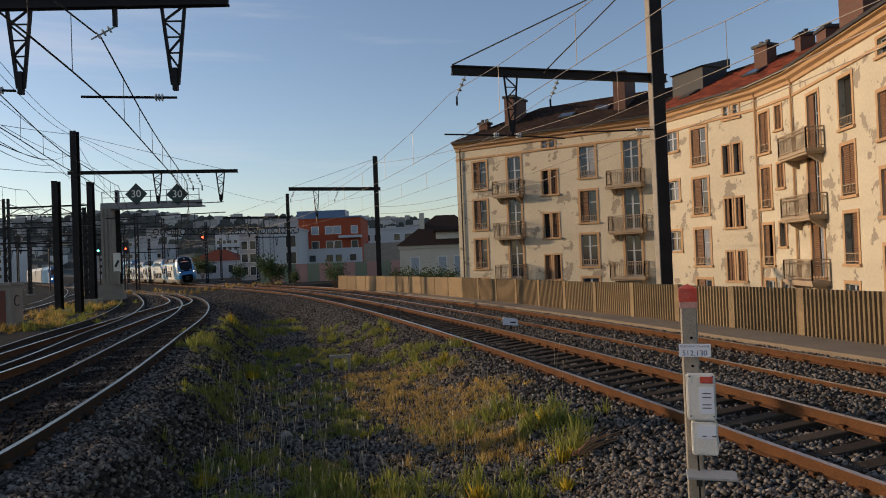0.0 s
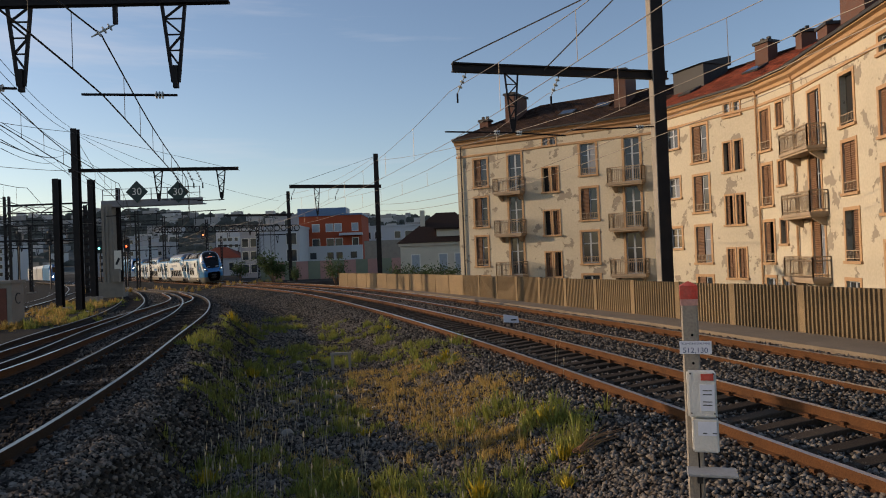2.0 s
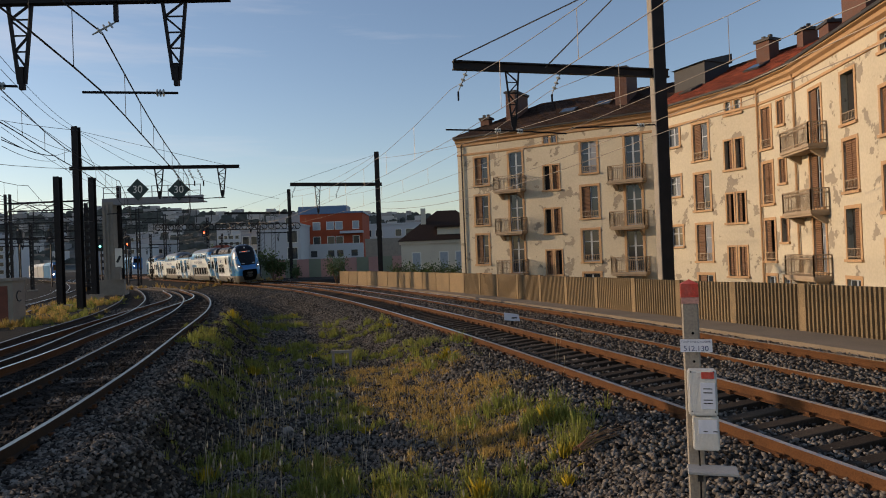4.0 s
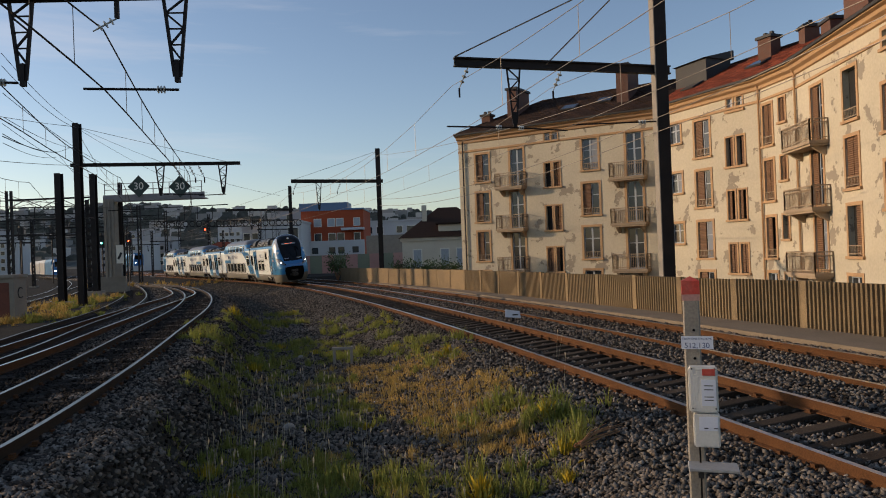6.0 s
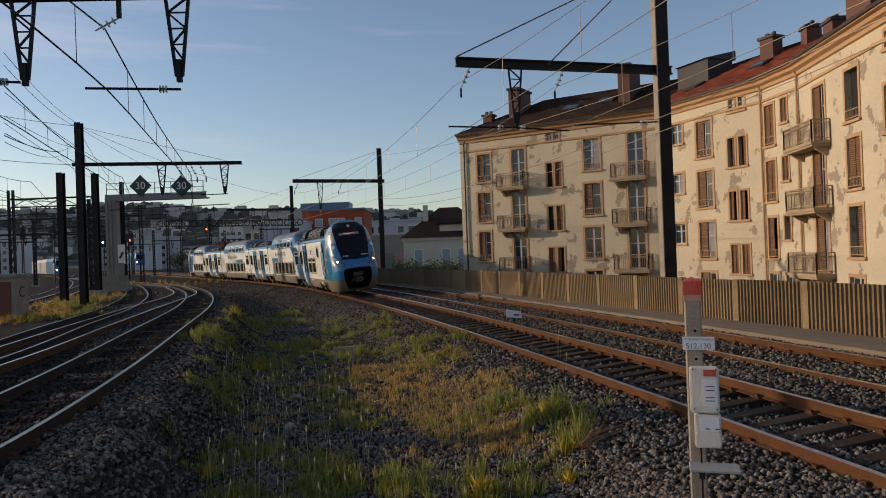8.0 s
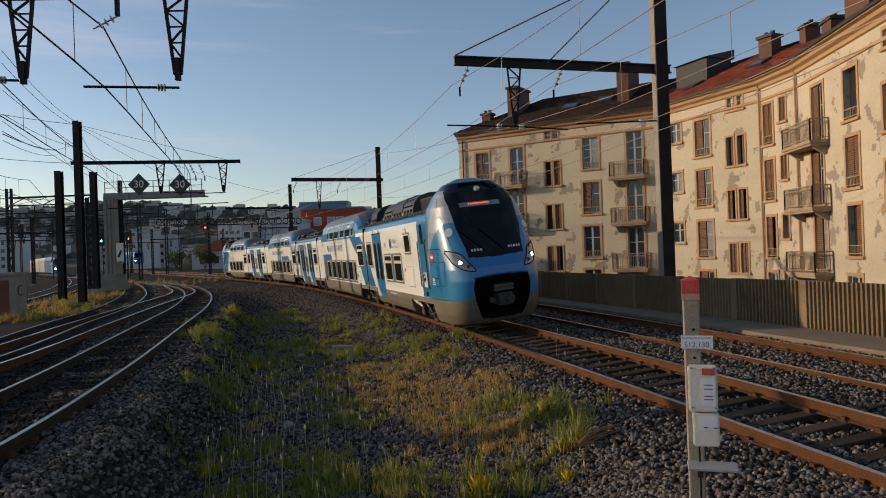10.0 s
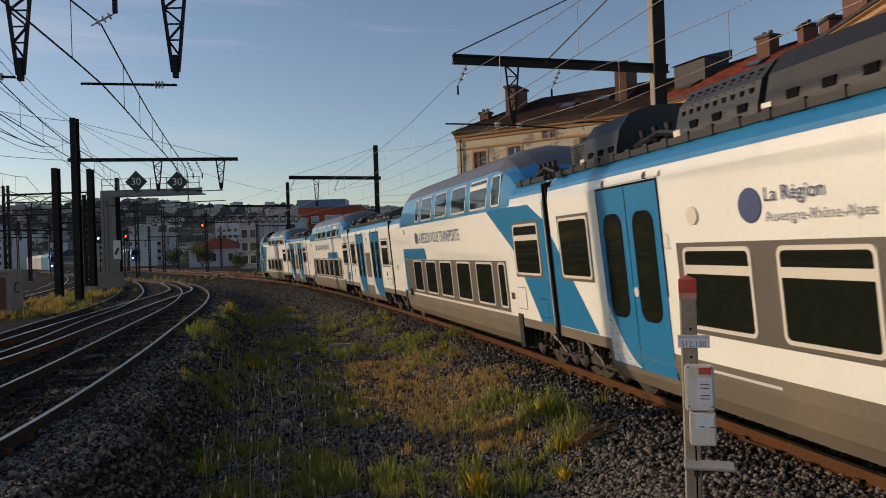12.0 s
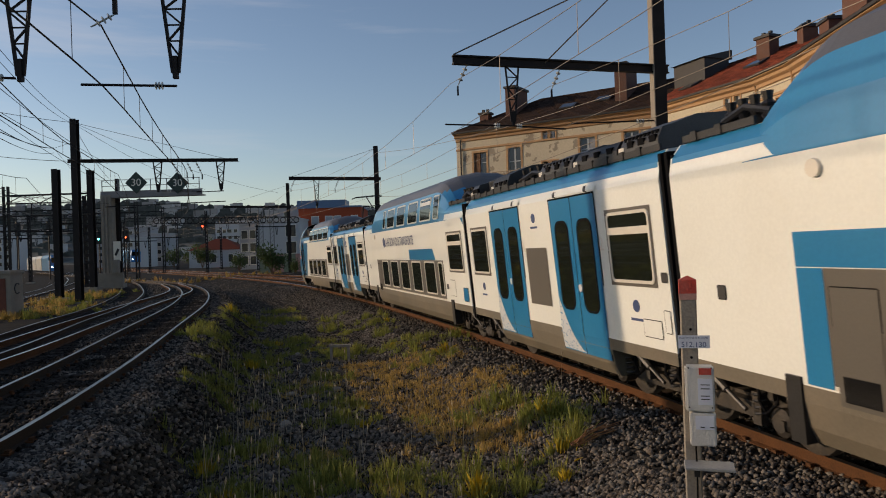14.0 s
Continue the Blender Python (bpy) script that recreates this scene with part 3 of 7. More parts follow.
def around(off):
    """The facade's line in the plan, moved outwards by off."""
    out = []
    dirs = [(Vector(b) - Vector(a)).normalized() for a, b in zip(CORNERS, CORNERS[1:])]
    for k, c in enumerate(CORNERS):
        d0, d1 = dirs[max(k - 1, 0)], dirs[min(k, len(dirs) - 1)]
        n0, n1 = Vector((d0.y, -d0.x)), Vector((d1.y, -d1.x))
        n = (n0 + n1).normalized()
        out.append(Vector((*(Vector(c) + n * off / n.dot(n0)), 0)))
    return out


def moulding(name, prof, mat, label):
    bm = B()
    lines = [[p + Vector((0, 0, z)) for p in around(off)] for off, z in prof]
    v = [[bm.verts.new(p) for p in ln] for ln in lines]
    for a, b in zip(v, v[1:]):
        for k in range(len(a) - 1):
            bm.faces.new((a[k], a[k + 1], b[k + 1], b[k]))
    bmesh.ops.recalc_face_normals(bm, faces=bm.faces[:])
    part(name, bm, mat, house, label)


moulding("cornice", [(0.0, 10.42), (0.10, 10.46), (0.12, 10.62), (0.30, 10.72), (0.34, 10.86), (0.52, 10.92), (0.54, 11.02), (0.0, 11.06)], ochre_m, "ochre moulded cornice under the eaves")
moulding("string_course", [(0.003, 9.76), (0.07, 9.78), (0.07, 9.90), (0.003, 9.93)], ochre_m, "ochre string course below the attic")
moulding("gutter", [(0.50, 11.02), (0.50, 10.97), (0.62, 10.97), (0.64, 11.08), (0.60, 11.08), (0.58, 11.03)], zinc_m, "zinc eaves gutter")


def roof():
    eave, n = around(0.6), 18
    ridge = around(-4.6)
    back = around(-9.6)
    hip = ridge[0].lerp(ridge[1], 0.30)
    ridge[0] = hip
    for k in range(len(eave) - 1):
        bm = B()
        for q in range(n):
            t0, t1 = q / n, (q + 1) / n + 0.01
            za, zb = 11.05 + 2.6 * t0 + 0.05, 11.05 + 2.6 * t1
            m = max(int((eave[k + 1] - eave[k]).length / 0.45), 2)
            for j in range(m):
                f0, f1 = j / m, (j + 1) / m
                lift = 0.012 * ((j * 7 + q * 3) % 4)
                pa = [eave[k].lerp(eave[k + 1], f).lerp(ridge[k].lerp(ridge[k + 1], f), t) for f, t in ((f0, t0), (f1, t0), (f1, t1), (f0, t1))]
                top = [Vector((p.x, p.y, z + lift)) for p, z in zip(pa, (za, za, zb, zb))]
                low = [Vector((p.x, p.y, z - 0.09)) for p, z in zip(pa[:2], (za, za))]
                v = [bm.verts.new(p) for p in top + low]
                bm.faces.new(v[:4])
                bm.faces.new((v[0], v[4], v[5], v[1]))
        part("tile_roof", bm, redtile_m if k in (1, 2, 3) else tile_m, house, "clay tile roof slope")
    bm = B()
    zr = Vector((0, 0, 13.68))
    ze = Vector((0, 0, 11.05))
    for k in range(len(back) - 1):
        bm.faces.new([bm.verts.new(p) for p in (ridge[k] + zr, ridge[k + 1] + zr, back[k + 1] + ze, back[k] + ze)])
    bm.faces.new([bm.verts.new(p) for p in (eave[0] + ze, hip + zr, back[0] + ze)])
    part("roof_back", bm, tile_m, house)
    bm = B()
    for a, b in ((around(0)[0], around(-9)[0]), (around(-9)[-1], around(0)[-1])):
        v = [bm.verts.new(p + Vector((0, 0, z))) for p, z in ((a, -4), (b, -4), (b, 11), (a, 11))]
        bm.faces.new(v)
    part("end_wall", bm, render_m, house, "cream end wall")
    bm = B()
    for k in range(len(ridge) - 1):
        tube(bm, [ridge[k] + zr, ridge[k + 1] + zr], 0.11, 6)
    tube(bm, [eave[0] + ze, hip + zr], 0.1, 6)
    part("ridge_tiles", bm, tile_m, house, "ridge tiles along the roof")


roof()


def chimney(i, u, back, wide, deep, z0, z1, pots=3):
    m, _ = facet(i)
    c = thing("chimney", Matrix(), "", "")
    c.parent = house
    bm = B()
    box(bm, u - wide / 2, u + wide / 2, -back - deep / 2, -back + deep / 2, z0, z1, m)
    part("chimney_shaft", bm, brick_m, c, "sooty brick chimney stack")
    bm = B()
    box(bm, u - wide / 2 - 0.1, u + wide / 2 + 0.1, -back - deep / 2 - 0.1, -back + deep / 2 + 0.1, z1, z1 + 0.16, m)
    for k in range(pots):
        q = u - wide / 2 + wide * (k + 0.5) / pots
        box(bm, q - 0.09, q + 0.09, -back - 0.09, -back + 0.09, z1 + 0.16, z1 + 0.4 if pots < 4 else z1 + 0.26, m)
    part("cap", bm, zinc_m, c, "stone chimney cap")


chimney(0, 1.7, 1.6, 0.7, 0.6, 11.6, 12.5, 2)
chimney(0, 3.8, 2.6, 0.75, 2.2, 11.8, 14.2, 1)
chimney(0, 12.1, 2.6, 0.8, 2.4, 11.6, 14.5, 1)
chimney(2, 1.14, 3.5, 0.9, 0.8, 12.4, 14.1, 2)
chimney(4, -5.4, 3.0, 0.8, 0.8, 12.6, 14.2, 2)
chimney(4, -2.4, 3.0, 1.1, 0.9, 12.0, 13.6, 1)
chimney(4, 2.3, 2.6, 2.2, 1.6, 11.8, 15.2, 2)
m, _ = facet(1)
bm = B()
box(bm, -0.7, 2.0, -4.2, -2.2, 12.4, 13.9, m)
t = part("roof_hood", bm, zinc_m, house, "dark metal roof hood")
bm = B()
sweep(bm, [(-2.0, 13.9), (-4.4, 14.5), (-4.4, 13.9)], [(m @ Vector((u, 0, 0)), m.to_3x3() @ Vector((0, 1, 0)), Vector((0, 0, 1))) for u in (-0.8, 2.1)])
part("hood_cover", bm, zinc_m, t)
# dormer lights and downpipes
for i, u, q in ((0, 8.2, 0.45), (0, 10.6, 0.55), (2, 1.6, 0.5), (1, 1.5, 0.4)):
    m, _ = facet(i)
    y = 0.6 - 5.2 * q
    z = 11.05 + 2.6 * q + 0.1
    tilt = m @ Matrix.Translation((u, y, z)) @ Matrix.Rotation(-math.atan2(2.6, 5.2), 4, "X")
    bm = B()
    box(bm, -0.55, 0.55, -0.5, 0.5, -0.02, 0.07, tilt)
    s = part("skylight", bm, zinc_m, house, "metal-framed roof window")
    bm = B()
    box(bm, -0.46, 0.46, -0.41, 0.41, 0.071, 0.078, tilt)
    part("pane", bm, house_pane_m, s)
for k in (0, 3, 4):
    c = around(0.10)[k]
    if k == 0:
        c = c + Vector((0.35, -0.22, 0))
    bm = B()
    o = Vector((0.25, -0.2, 0)) if k == 0 else (around(0.5)[k] - around(0.1)[k]) * 0.6
    tube(bm, [c + o + Vector((0, 0, 10.95)), c + Vector((0, 0, 10.5)), c + Vector((0, 0, -3.8))], 0.055, 7)
    part("downpipe", bm, ochre_m if k else zinc_m, house, "rain downpipe at the corner")


# ---- side tracks and the yard on the left ----
WAY_2 = Way([(-8.9, 0), (-9.6, 8), (-11.0, 16.3), (-13.3, 24.5), (-15.0, 31), (-19.2, 43), (-26.5, 60), (-37, 82), (-52, 108), (-80, 150), (-115, 205)], 0)
WAY_3 = Way([(-9.2, 4), (-10.2, 15), (-12.0, 23), (-14.2, 32.5), (-17.6, 47), (-26.2, 67.6)], 0.004)
YARD = [Way([(-17, 20), (-25, 41.8), (-43, 83), (-75, 150)], -0.1), Way([(-22, 25), (-32, 54), (-54, 100), (-90, 165)], -0.15),
        Way([(-30, 30), (-46, 77), (-71, 131), (-110, 210)], -0.2), Way([(-40, 40), (-58, 88), (-85, 145), (-120, 215)], -0.2)]
track("track_left", WAY_2.place, 0, WAY_2.length, "second curved side track with dark rails", shine=dull_m, web=shade_rail_m)
track("track_crossover", WAY_3.place, 0, WAY_3.length, "crossover track that joins the side tracks")
for w in YARD:
    track("track_yard", w.place, 0, w.length, "far yard track with dark rails", step=4.0)


def lay_sleepers(owner, frames_at, s0, s1, near, gap=0.6, mat=None):
    """Sleepers across a track: those before near are parts, the rest one joined part."""
    mat = mat or sleeper_m
    rnd = random.Random(int(s0 * 10 + s1))
    bm = B()
    box(bm, -1.27, 1.27, -0.12, 0.12, -0.31, -0.172)
    bmesh.ops.bevel(bm, geom=bm.edges[:], offset=0.012, segments=1, affect="EDGES")
    one = bpy.data.meshes.new("sleeper")
    bm.to_mesh(one)
    bm.free()
    one.materials.append(mat)
    fbm = B()
    box(fbm, -0.12, 0.12, -0.07, 0.07, -0.175, -0.155)
    box(fbm, -0.11, -0.06, -0.04, 0.04, -0.16, -0.115)
    box(fbm, 0.06, 0.11, -0.04, 0.04, -0.16, -0.115)
    clip = bpy.data.meshes.new("rail_chair")
    fbm.to_mesh(clip)
    fbm.free()
    clip.materials.append(rust_m)
    rest = B()
    s = s0
    while s < s1:
        o, a, u = frames_at(s, 0.0)
        f = u.cross(a)
        m = Matrix((a, f, u)).transposed().to_4x4()
        m.translation = o
        m = m @ pose(rnd.uniform(-0.03, 0.03), rnd.uniform(-0.03, 0.03), rnd.uniform(-0.006, 0.004), 0, 0, rnd.uniform(-1.2, 1.2))
        if s < near:
            ob = new("sleeper", one)
            ob.matrix_basis = m
            ob.parent = owner
            for d in (-0.7525, 0.7525):
                c = new("rail_chair", clip)
                c.matrix_basis = Matrix.Translation((d, 0, 0.004))
                c.parent = ob
        else:
            box(rest, -1.27, 1.27, -0.12, 0.12, -0.31, -0.172, m)
        s += gap
    if len(rest.verts):
        tagged(part("far_sleepers", rest, mat, owner), "", "", kind="stuff")
    else:
        rest.free()


lay_sleepers(main_track, lambda s, d: line_frame(s, d), -9, 130, 42)
lay_sleepers(outer_track, lambda s, d: line_frame(s, 3.65 + d, 0.075), -9, 130, 38)
lay_sleepers(way_track, WAY_1.place, 12, 90, 45, mat=shade_wood_m)
for w, o in ((WAY_2, "track_left.001"), (WAY_3, "track_crossover")):
    lay_sleepers(bpy.data.objects[o], w.place, 3, min(80, w.length), 0, mat=shade_wood_m)

# ---- masts and overhead wires ----
mast_m = material("dark_painted_mast_steel", (0.011, 0.008, 0.008), 0.6, vary=0.25, scale=1.5, second=(0.03, 0.022, 0.018), spec=0.25)
concrete_m = material("pale_mast_concrete", (0.27, 0.235, 0.19), 0.9, vary=0.15, scale=2)
# Lit copy of the wire: sunlight on copper is put into this paler colour.
wire_m = material("overhead_wire", (0.20, 0.17, 0.14), 0.45, 0.6, vary=0.1, bump=0)
# Backlit copy: its silhouette against the bright sky is put into the colour.
backlit_wire_m = material("backlit_dark_wire", (0.022, 0.019, 0.018), 0.7, 0.0, vary=0.1, bump=0, spec=0.2)
paleinsul_m = material("glass_insulator", (0.40, 0.42, 0.40), 0.2, vary=0.05, bump=0)


def insulator(parent, a, b):
    """A string of glass discs between two places."""
    a, b = Vector(a), Vector(b)
    bm = B()
    pts, rad = [], []
    n = 3
    for k in range(n):
        for f, r in ((0.15, 0.02), (0.3, 0.085), (0.45, 0.075), (0.55, 0.02)):
            pts.append(a.lerp(b, 0.15 + 0.7 * (k + f) / n))
            rad.append(r)
    tube(bm, [a] + pts + [b], [0.015] + rad + [0.015], 8)
    return part("insulator", bm, paleinsul_m, parent, "string of glass insulators")


def vee(parent, top, tip, wide, along):
    """A lattice bracket that tapers downwards from the arm."""
    top, tip, along = Vector(top), Vector(tip), Vector(along).normalized()
    bm = B()
    a, b = top - along * wide / 2, top + along * wide / 2
    c, d = tip - along * 0.06, tip + along * 0.06
    bar(bm, a, c, 0.06)
    bar(bm, b, d, 0.06)
    n = 5
    for k in range(n):
        p0, q0 = a.lerp(c, k / n), b.lerp(d, k / n)
        p1, q1 = a.lerp(c, (k + 1) / n), b.lerp(d, (k + 1) / n)
        bar(bm, p0 if k % 2 else q0, q1 if k % 2 else p1, 0.04)
        bar(bm, p1, q1, 0.03)
    bar(bm, tip + Vector((0, 0, 0.35)), tip - Vector((0, 0, 0.12)), 0.1)
    part("lattice_bracket", bm, mast_m, parent, "tapered lattice bracket")


def mast(base, height, label, arm=None, arm_z=8.75, arm_len=7.9, wide=0.34, lit=False, hangers=(), tip_z=6.75, arm_thick=0.26, pale=False):
    """A steel mast, with an arm over the tracks that carries lattice brackets and insulators."""
    t = thing("overhead_line_mast", Matrix.Translation(base), label, "railway mast", "overhead line masts")
    bm = B()
    w = wide
    if lit:
        # rolled H section
        box(bm, -w / 2, w / 2, -w * 0.6, -w * 0.6 + 0.04, -0.3, height)
        box(bm, -w / 2, w / 2, w * 0.6 - 0.04, w * 0.6, -0.3, height)
        box(bm, -0.03, 0.03, -w * 0.6 + 0.04, w * 0.6 - 0.04, -0.3, height)
    else:
        for s in (-1, 1):
            box(bm, s * w / 2 - 0.05, s * w / 2 + 0.05, -w / 2, w / 2, -0.3, height)
        for k in range(int(height / 0.6)):
            box(bm, -w / 2 + 0.05, w / 2 - 0.05, -w / 2, -w / 2 + 0.03, k * 0.6 + 0.1, k * 0.6 + 0.35)
            box(bm, -w / 2 + 0.05, w / 2 - 0.05, w / 2 - 0.03, w / 2, k * 0.6 + 0.1, k * 0.6 + 0.35)
    part("shaft", bm, mast_m, t, "dark steel mast shaft")
    # Thin pale plate added: sunlight on the left face put into its colour.
    if pale:
        bm = B()
        box(bm, -w / 2 - 0.03, -w / 2 + 0.001, -w * 0.62, w * 0.62, -0.2, height)
        part("sunlit_face_plate", bm, concrete_m, t, "pale plate painted as the sunlit face of the mast")
    bm = B()
    box(bm, -0.45, 0.45, -0.45, 0.45, -0.6, 0.02)
    part("footing", bm, concrete_m, t, "concrete footing")
    if arm is not None:
        d = Vector((arm[0], arm[1], 0)).normalized()
        o = Vector((0, 0, arm_z))
        bm = B()
        bar(bm, o - d * 0.4, o + d * arm_len, 0.2, 0.05)
        bar(bm, o - d * 0.4 + Vector((0, 0, arm_thick)), o + d * arm_len + Vector((0, 0, arm_thick)), 0.2, 0.05)
        bar(bm, o - d * 0.4 + Vector((0, 0, arm_thick / 2)), o + d * arm_len + Vector((0, 0, arm_thick / 2)), 0.05, arm_thick)
        part("arm", bm, mast_m, t, "dark steel arm over the tracks")
        for kind, q in hangers:
            p = o + d * q
            if kind == "vee":
                vee(t, p, Vector((p.x, p.y, tip_z)), 0.48, d)
            elif kind == "drop":
                bm = B()
                bar(bm, p, p - Vector((0, 0, 0.42)), 0.08)
                part("drop_rod", bm, mast_m, t)
                insulator(t, p - Vector((0, 0, 0.42)), p - d * 0.5 - Vector((0, 0, 0.68)))
            else:
                insulator(t, p, p + d * 0.35 + Vector((0, 0, -0.75)))
                bm = B()
                bar(bm, p + d * 0.35 + Vector((0, 0, -0.75)), p + d * 0.35 + Vector((0, 0, -1.05)), 0.06)
                part("clamp", bm, mast_m, t)
    return t


mast((8.0, 25.7, 0.0), 13.2, "tall dark steel mast with a long arm beside the fence", (-0.96, -0.28), 8.65, 7.8, 0.42, True, [("vee", 5.7), ("ins", 3.9), ("ins", 7.3)], pale=True)
mast((-5.9, 64.8, 0.0), 12.2, "dark steel mast with an arm near the end of the fence", (-0.94, -0.34), 9.1, 7.9, 0.4, True, [("vee", 5.5), ("ins", 3.5), ("ins", 7.4)])
mast((-21.9, 101.0, 0.0), 12.8, "dark steel mast with an arm where the line bends", (-0.9, -0.43), 9.3, 9.0, 0.4, True, [("vee", 5.5), ("ins", 3.5), ("ins", 7.4)])
mast((-20.7, 40.2, 0.2), 10.4, "dark mast whose arm spans the curved side tracks", (0.98, 0.19), 7.95, 8.9, 0.34, True, [("vee", 4.4), ("ins", 5.2), ("ins", 6.0), ("ins", 6.5), ("vee", 7.9)], 6.3, 0.14)
mast((-23.9, 44.0, 0.3), 8.0, "short dark steel mast among the yard tracks", wide=0.36, lit=True)
mast((-27.2, 55.0, 0.5), 9.1, "dark steel mast behind the yard fence", wide=0.4, lit=True)
mast((-29.0, 58.0, 0.4), 7.5, "dark lattice mast behind the yard fence", wide=0.5)
mast((-30.4, 66.5, 0.4), 9.8, "rusty dark mast beside the concrete gantry leg", wide=0.3, lit=True)
for x, y, hh in ((-48, 88, 9.5), (-56, 96, 9.0), (-40, 120, 10.5), (-66, 104, 9.5), (-58, 140, 9), (-76, 118, 9), (-33.5, 128, 10), (-90, 150, 10), (-71, 160, 9), (-47, 150, 9)):
    mast((x, y, 0.0), hh, "slender dark overhead line mast in the yard", (0.9, 0.4), hh - 2.2, 6.0, 0.3, False, [("vee", 3.5)], hh - 3.6, 0.14)

# the arm close overhead, held by a mast out of sight to the left
near_arm = mast((-15.2, 14.3, 0.3), 9.5, "dark steel mast with an arm over the side tracks", (1.0, 0.05), 7.72, 10.9, 0.4, True, [("vee", 6.6), ("drop", 8.55), ("vee", 9.75)], 6.05, 0.24)


def wire(name, pts, r=0.012, label="thin dark overhead wire", mat=None):
    bm = B()
    tube(bm, pts, r, 5, caps=False)
    return tagged(part(name, bm, mat or wire_m), label, "overhead wire", "overhead wires")


def catenary(place, spans, contact=6.6, carrier=8.0, sag=0.85, label="contact wire and carrier wire with droppers over the track", r=0.010, stagger=0.2, drops=8, mat=None):
    """A contact wire hung by droppers from a carrier wire, from support to support."""
    c = thing("overhead_line", Matrix(), label, "overhead wire", "overhead wires")
    low, high = [], []
    for k, (s0, s1) in enumerate(zip(spans, spans[1:])):
        n = drops
        for q in range(n + (1 if k == len(spans) - 2 else 0)):
            f = q / n
            s = s0 + (s1 - s0) * f
            off = stagger * (1 if k % 2 else -1) * (1 - 2 * f)
            p = place(s, off)
            zc = carrier - sag * 4 * f * (1 - f)
            low.append(Vector((p.x, p.y, p.z + contact)))
            high.append(Vector((p.x, p.y, p.z + zc)))
            if q:
                bm = B()
                tube(bm, [low[-1], high[-1]], 0.008, 4, caps=False)
                part("dropper", bm, mat or wire_m, c)
    for nm, pts in (("contact_wire", low), ("carrier_wire", high)):
        bm = B()
        tube(bm, pts, r, 5, caps=False)
        part(nm, bm, mat or wire_m, c)
    return c


SUPPORTS = [-28, 12.6, 54.5, 95, 135]
catenary(lambda s, d: on_line(s, -0.2 + d, 0.06), SUPPORTS, 6.55, 8.3)
catenary(lambda s, d: on_line(s, 3.6 + d, 0.08), SUPPORTS, 6.6, 8.3)
catenary(lambda s, d: WAY_1.place(s, d)[0] * 1.0, [2, 25.2, 52.5, 84, 120], 5.75, 7.05, 0.7, r=0.018, drops=11, mat=backlit_wire_m)
catenary(lambda s, d: WAY_2.place(s, d)[0] * 1.0, [2, 15, 42, 75, 110], 5.9, 7.1, 0.7, r=0.016, drops=10, mat=backlit_wire_m)
catenary(lambda s, d: YARD[0].place(s, d)[0], [0, 25, 60, 100], 6.2, 7.5, 0.7, r=0.016, mat=backlit_wire_m)
catenary(lambda s, d: YARD[1].place(s, d)[0], [0, 30, 70, 110], 6.2, 7.5, 0.7, r=0.016, mat=backlit_wire_m)
catenary(lambda s, d: YARD[2].place(s, d)[0], [0, 40, 80, 120], 6.2, 7.5, 0.7, r=0.02, mat=backlit_wire_m)
# feeder and stay wires
m_a, m_2, m_3 = Vector((8.0, 25.7, 0)), Vector((-5.9, 64.8, 0)), Vector((-21.9, 101.0, 0))


def hang(a, b, sag, r=0.014, mat=None):
    a, b = Vector(a), Vector(b)
    wire("overhead_wire", [a.lerp(b, k / 10) + Vector((0, 0, -sag * 4 * (k / 10) * (1 - k / 10))) for k in range(11)], r, mat=mat)


hang(m_a + Vector((0, 0, 8.4)), m_2 + Vector((0, 0, 11.6)), 0.5)
hang((14.0, 3.0, 9.2), m_a + Vector((-0.3, 0, 7.0)), 0.4)
hang(m_a + Vector((-0.3, 0, 7.0)), m_2 + Vector((0, 0, 7.6)), 0.8)
hang((14.0, 3.0, 8.6), m_a + Vector((-0.3, 0, 6.5)), 0.4)
hang(m_a + Vector((-0.3, 0, 6.5)), m_2 + Vector((0, 0, 7.0)), 0.8)
hang((0.55, 23.5, 8.95), m_a + Vector((0, 0, 12.8)), 0.0, 0.025)
hang((3.7, 24.4, 8.8), m_a + Vector((0, 0, 13.0)), 0.0, 0.025)
hang(m_2 + Vector((0, 0, 12.0)), m_3 + Vector((0, 0, 12.5)), 0.8)
hang(m_2 + Vector((-7.4, -2.7, 9.3)), m_2 + Vector((0, 0, 12.0)), 0.0)
hang(m_3 + Vector((-8, -4, 9.5)), m_3 + Vector((0, 0, 12.5)), 0.0)
hang((-20.7, 40.2, 10.4), (-11.9, 41.9, 8.1), 0.0, 0.012)
hang((-22, 14, 9.6), (-20.7, 40.2, 10.4), 0.6)
hang((-24, 16, 8.4), (-20.7, 40.2, 8.2), 0.7)
hang((-20.7, 40.2, 10.2), (-30, 66, 9.5), 0.6)
hang((-26, 14, 6.6), (-23.9, 44.0, 6.5), 0.5)
hang((-30, 20, 6.0), (-27.1, 55.0, 6.2), 0.5)
hang((-38, 30, 7.5), (-30.4, 66.5, 7.9), 0.6)
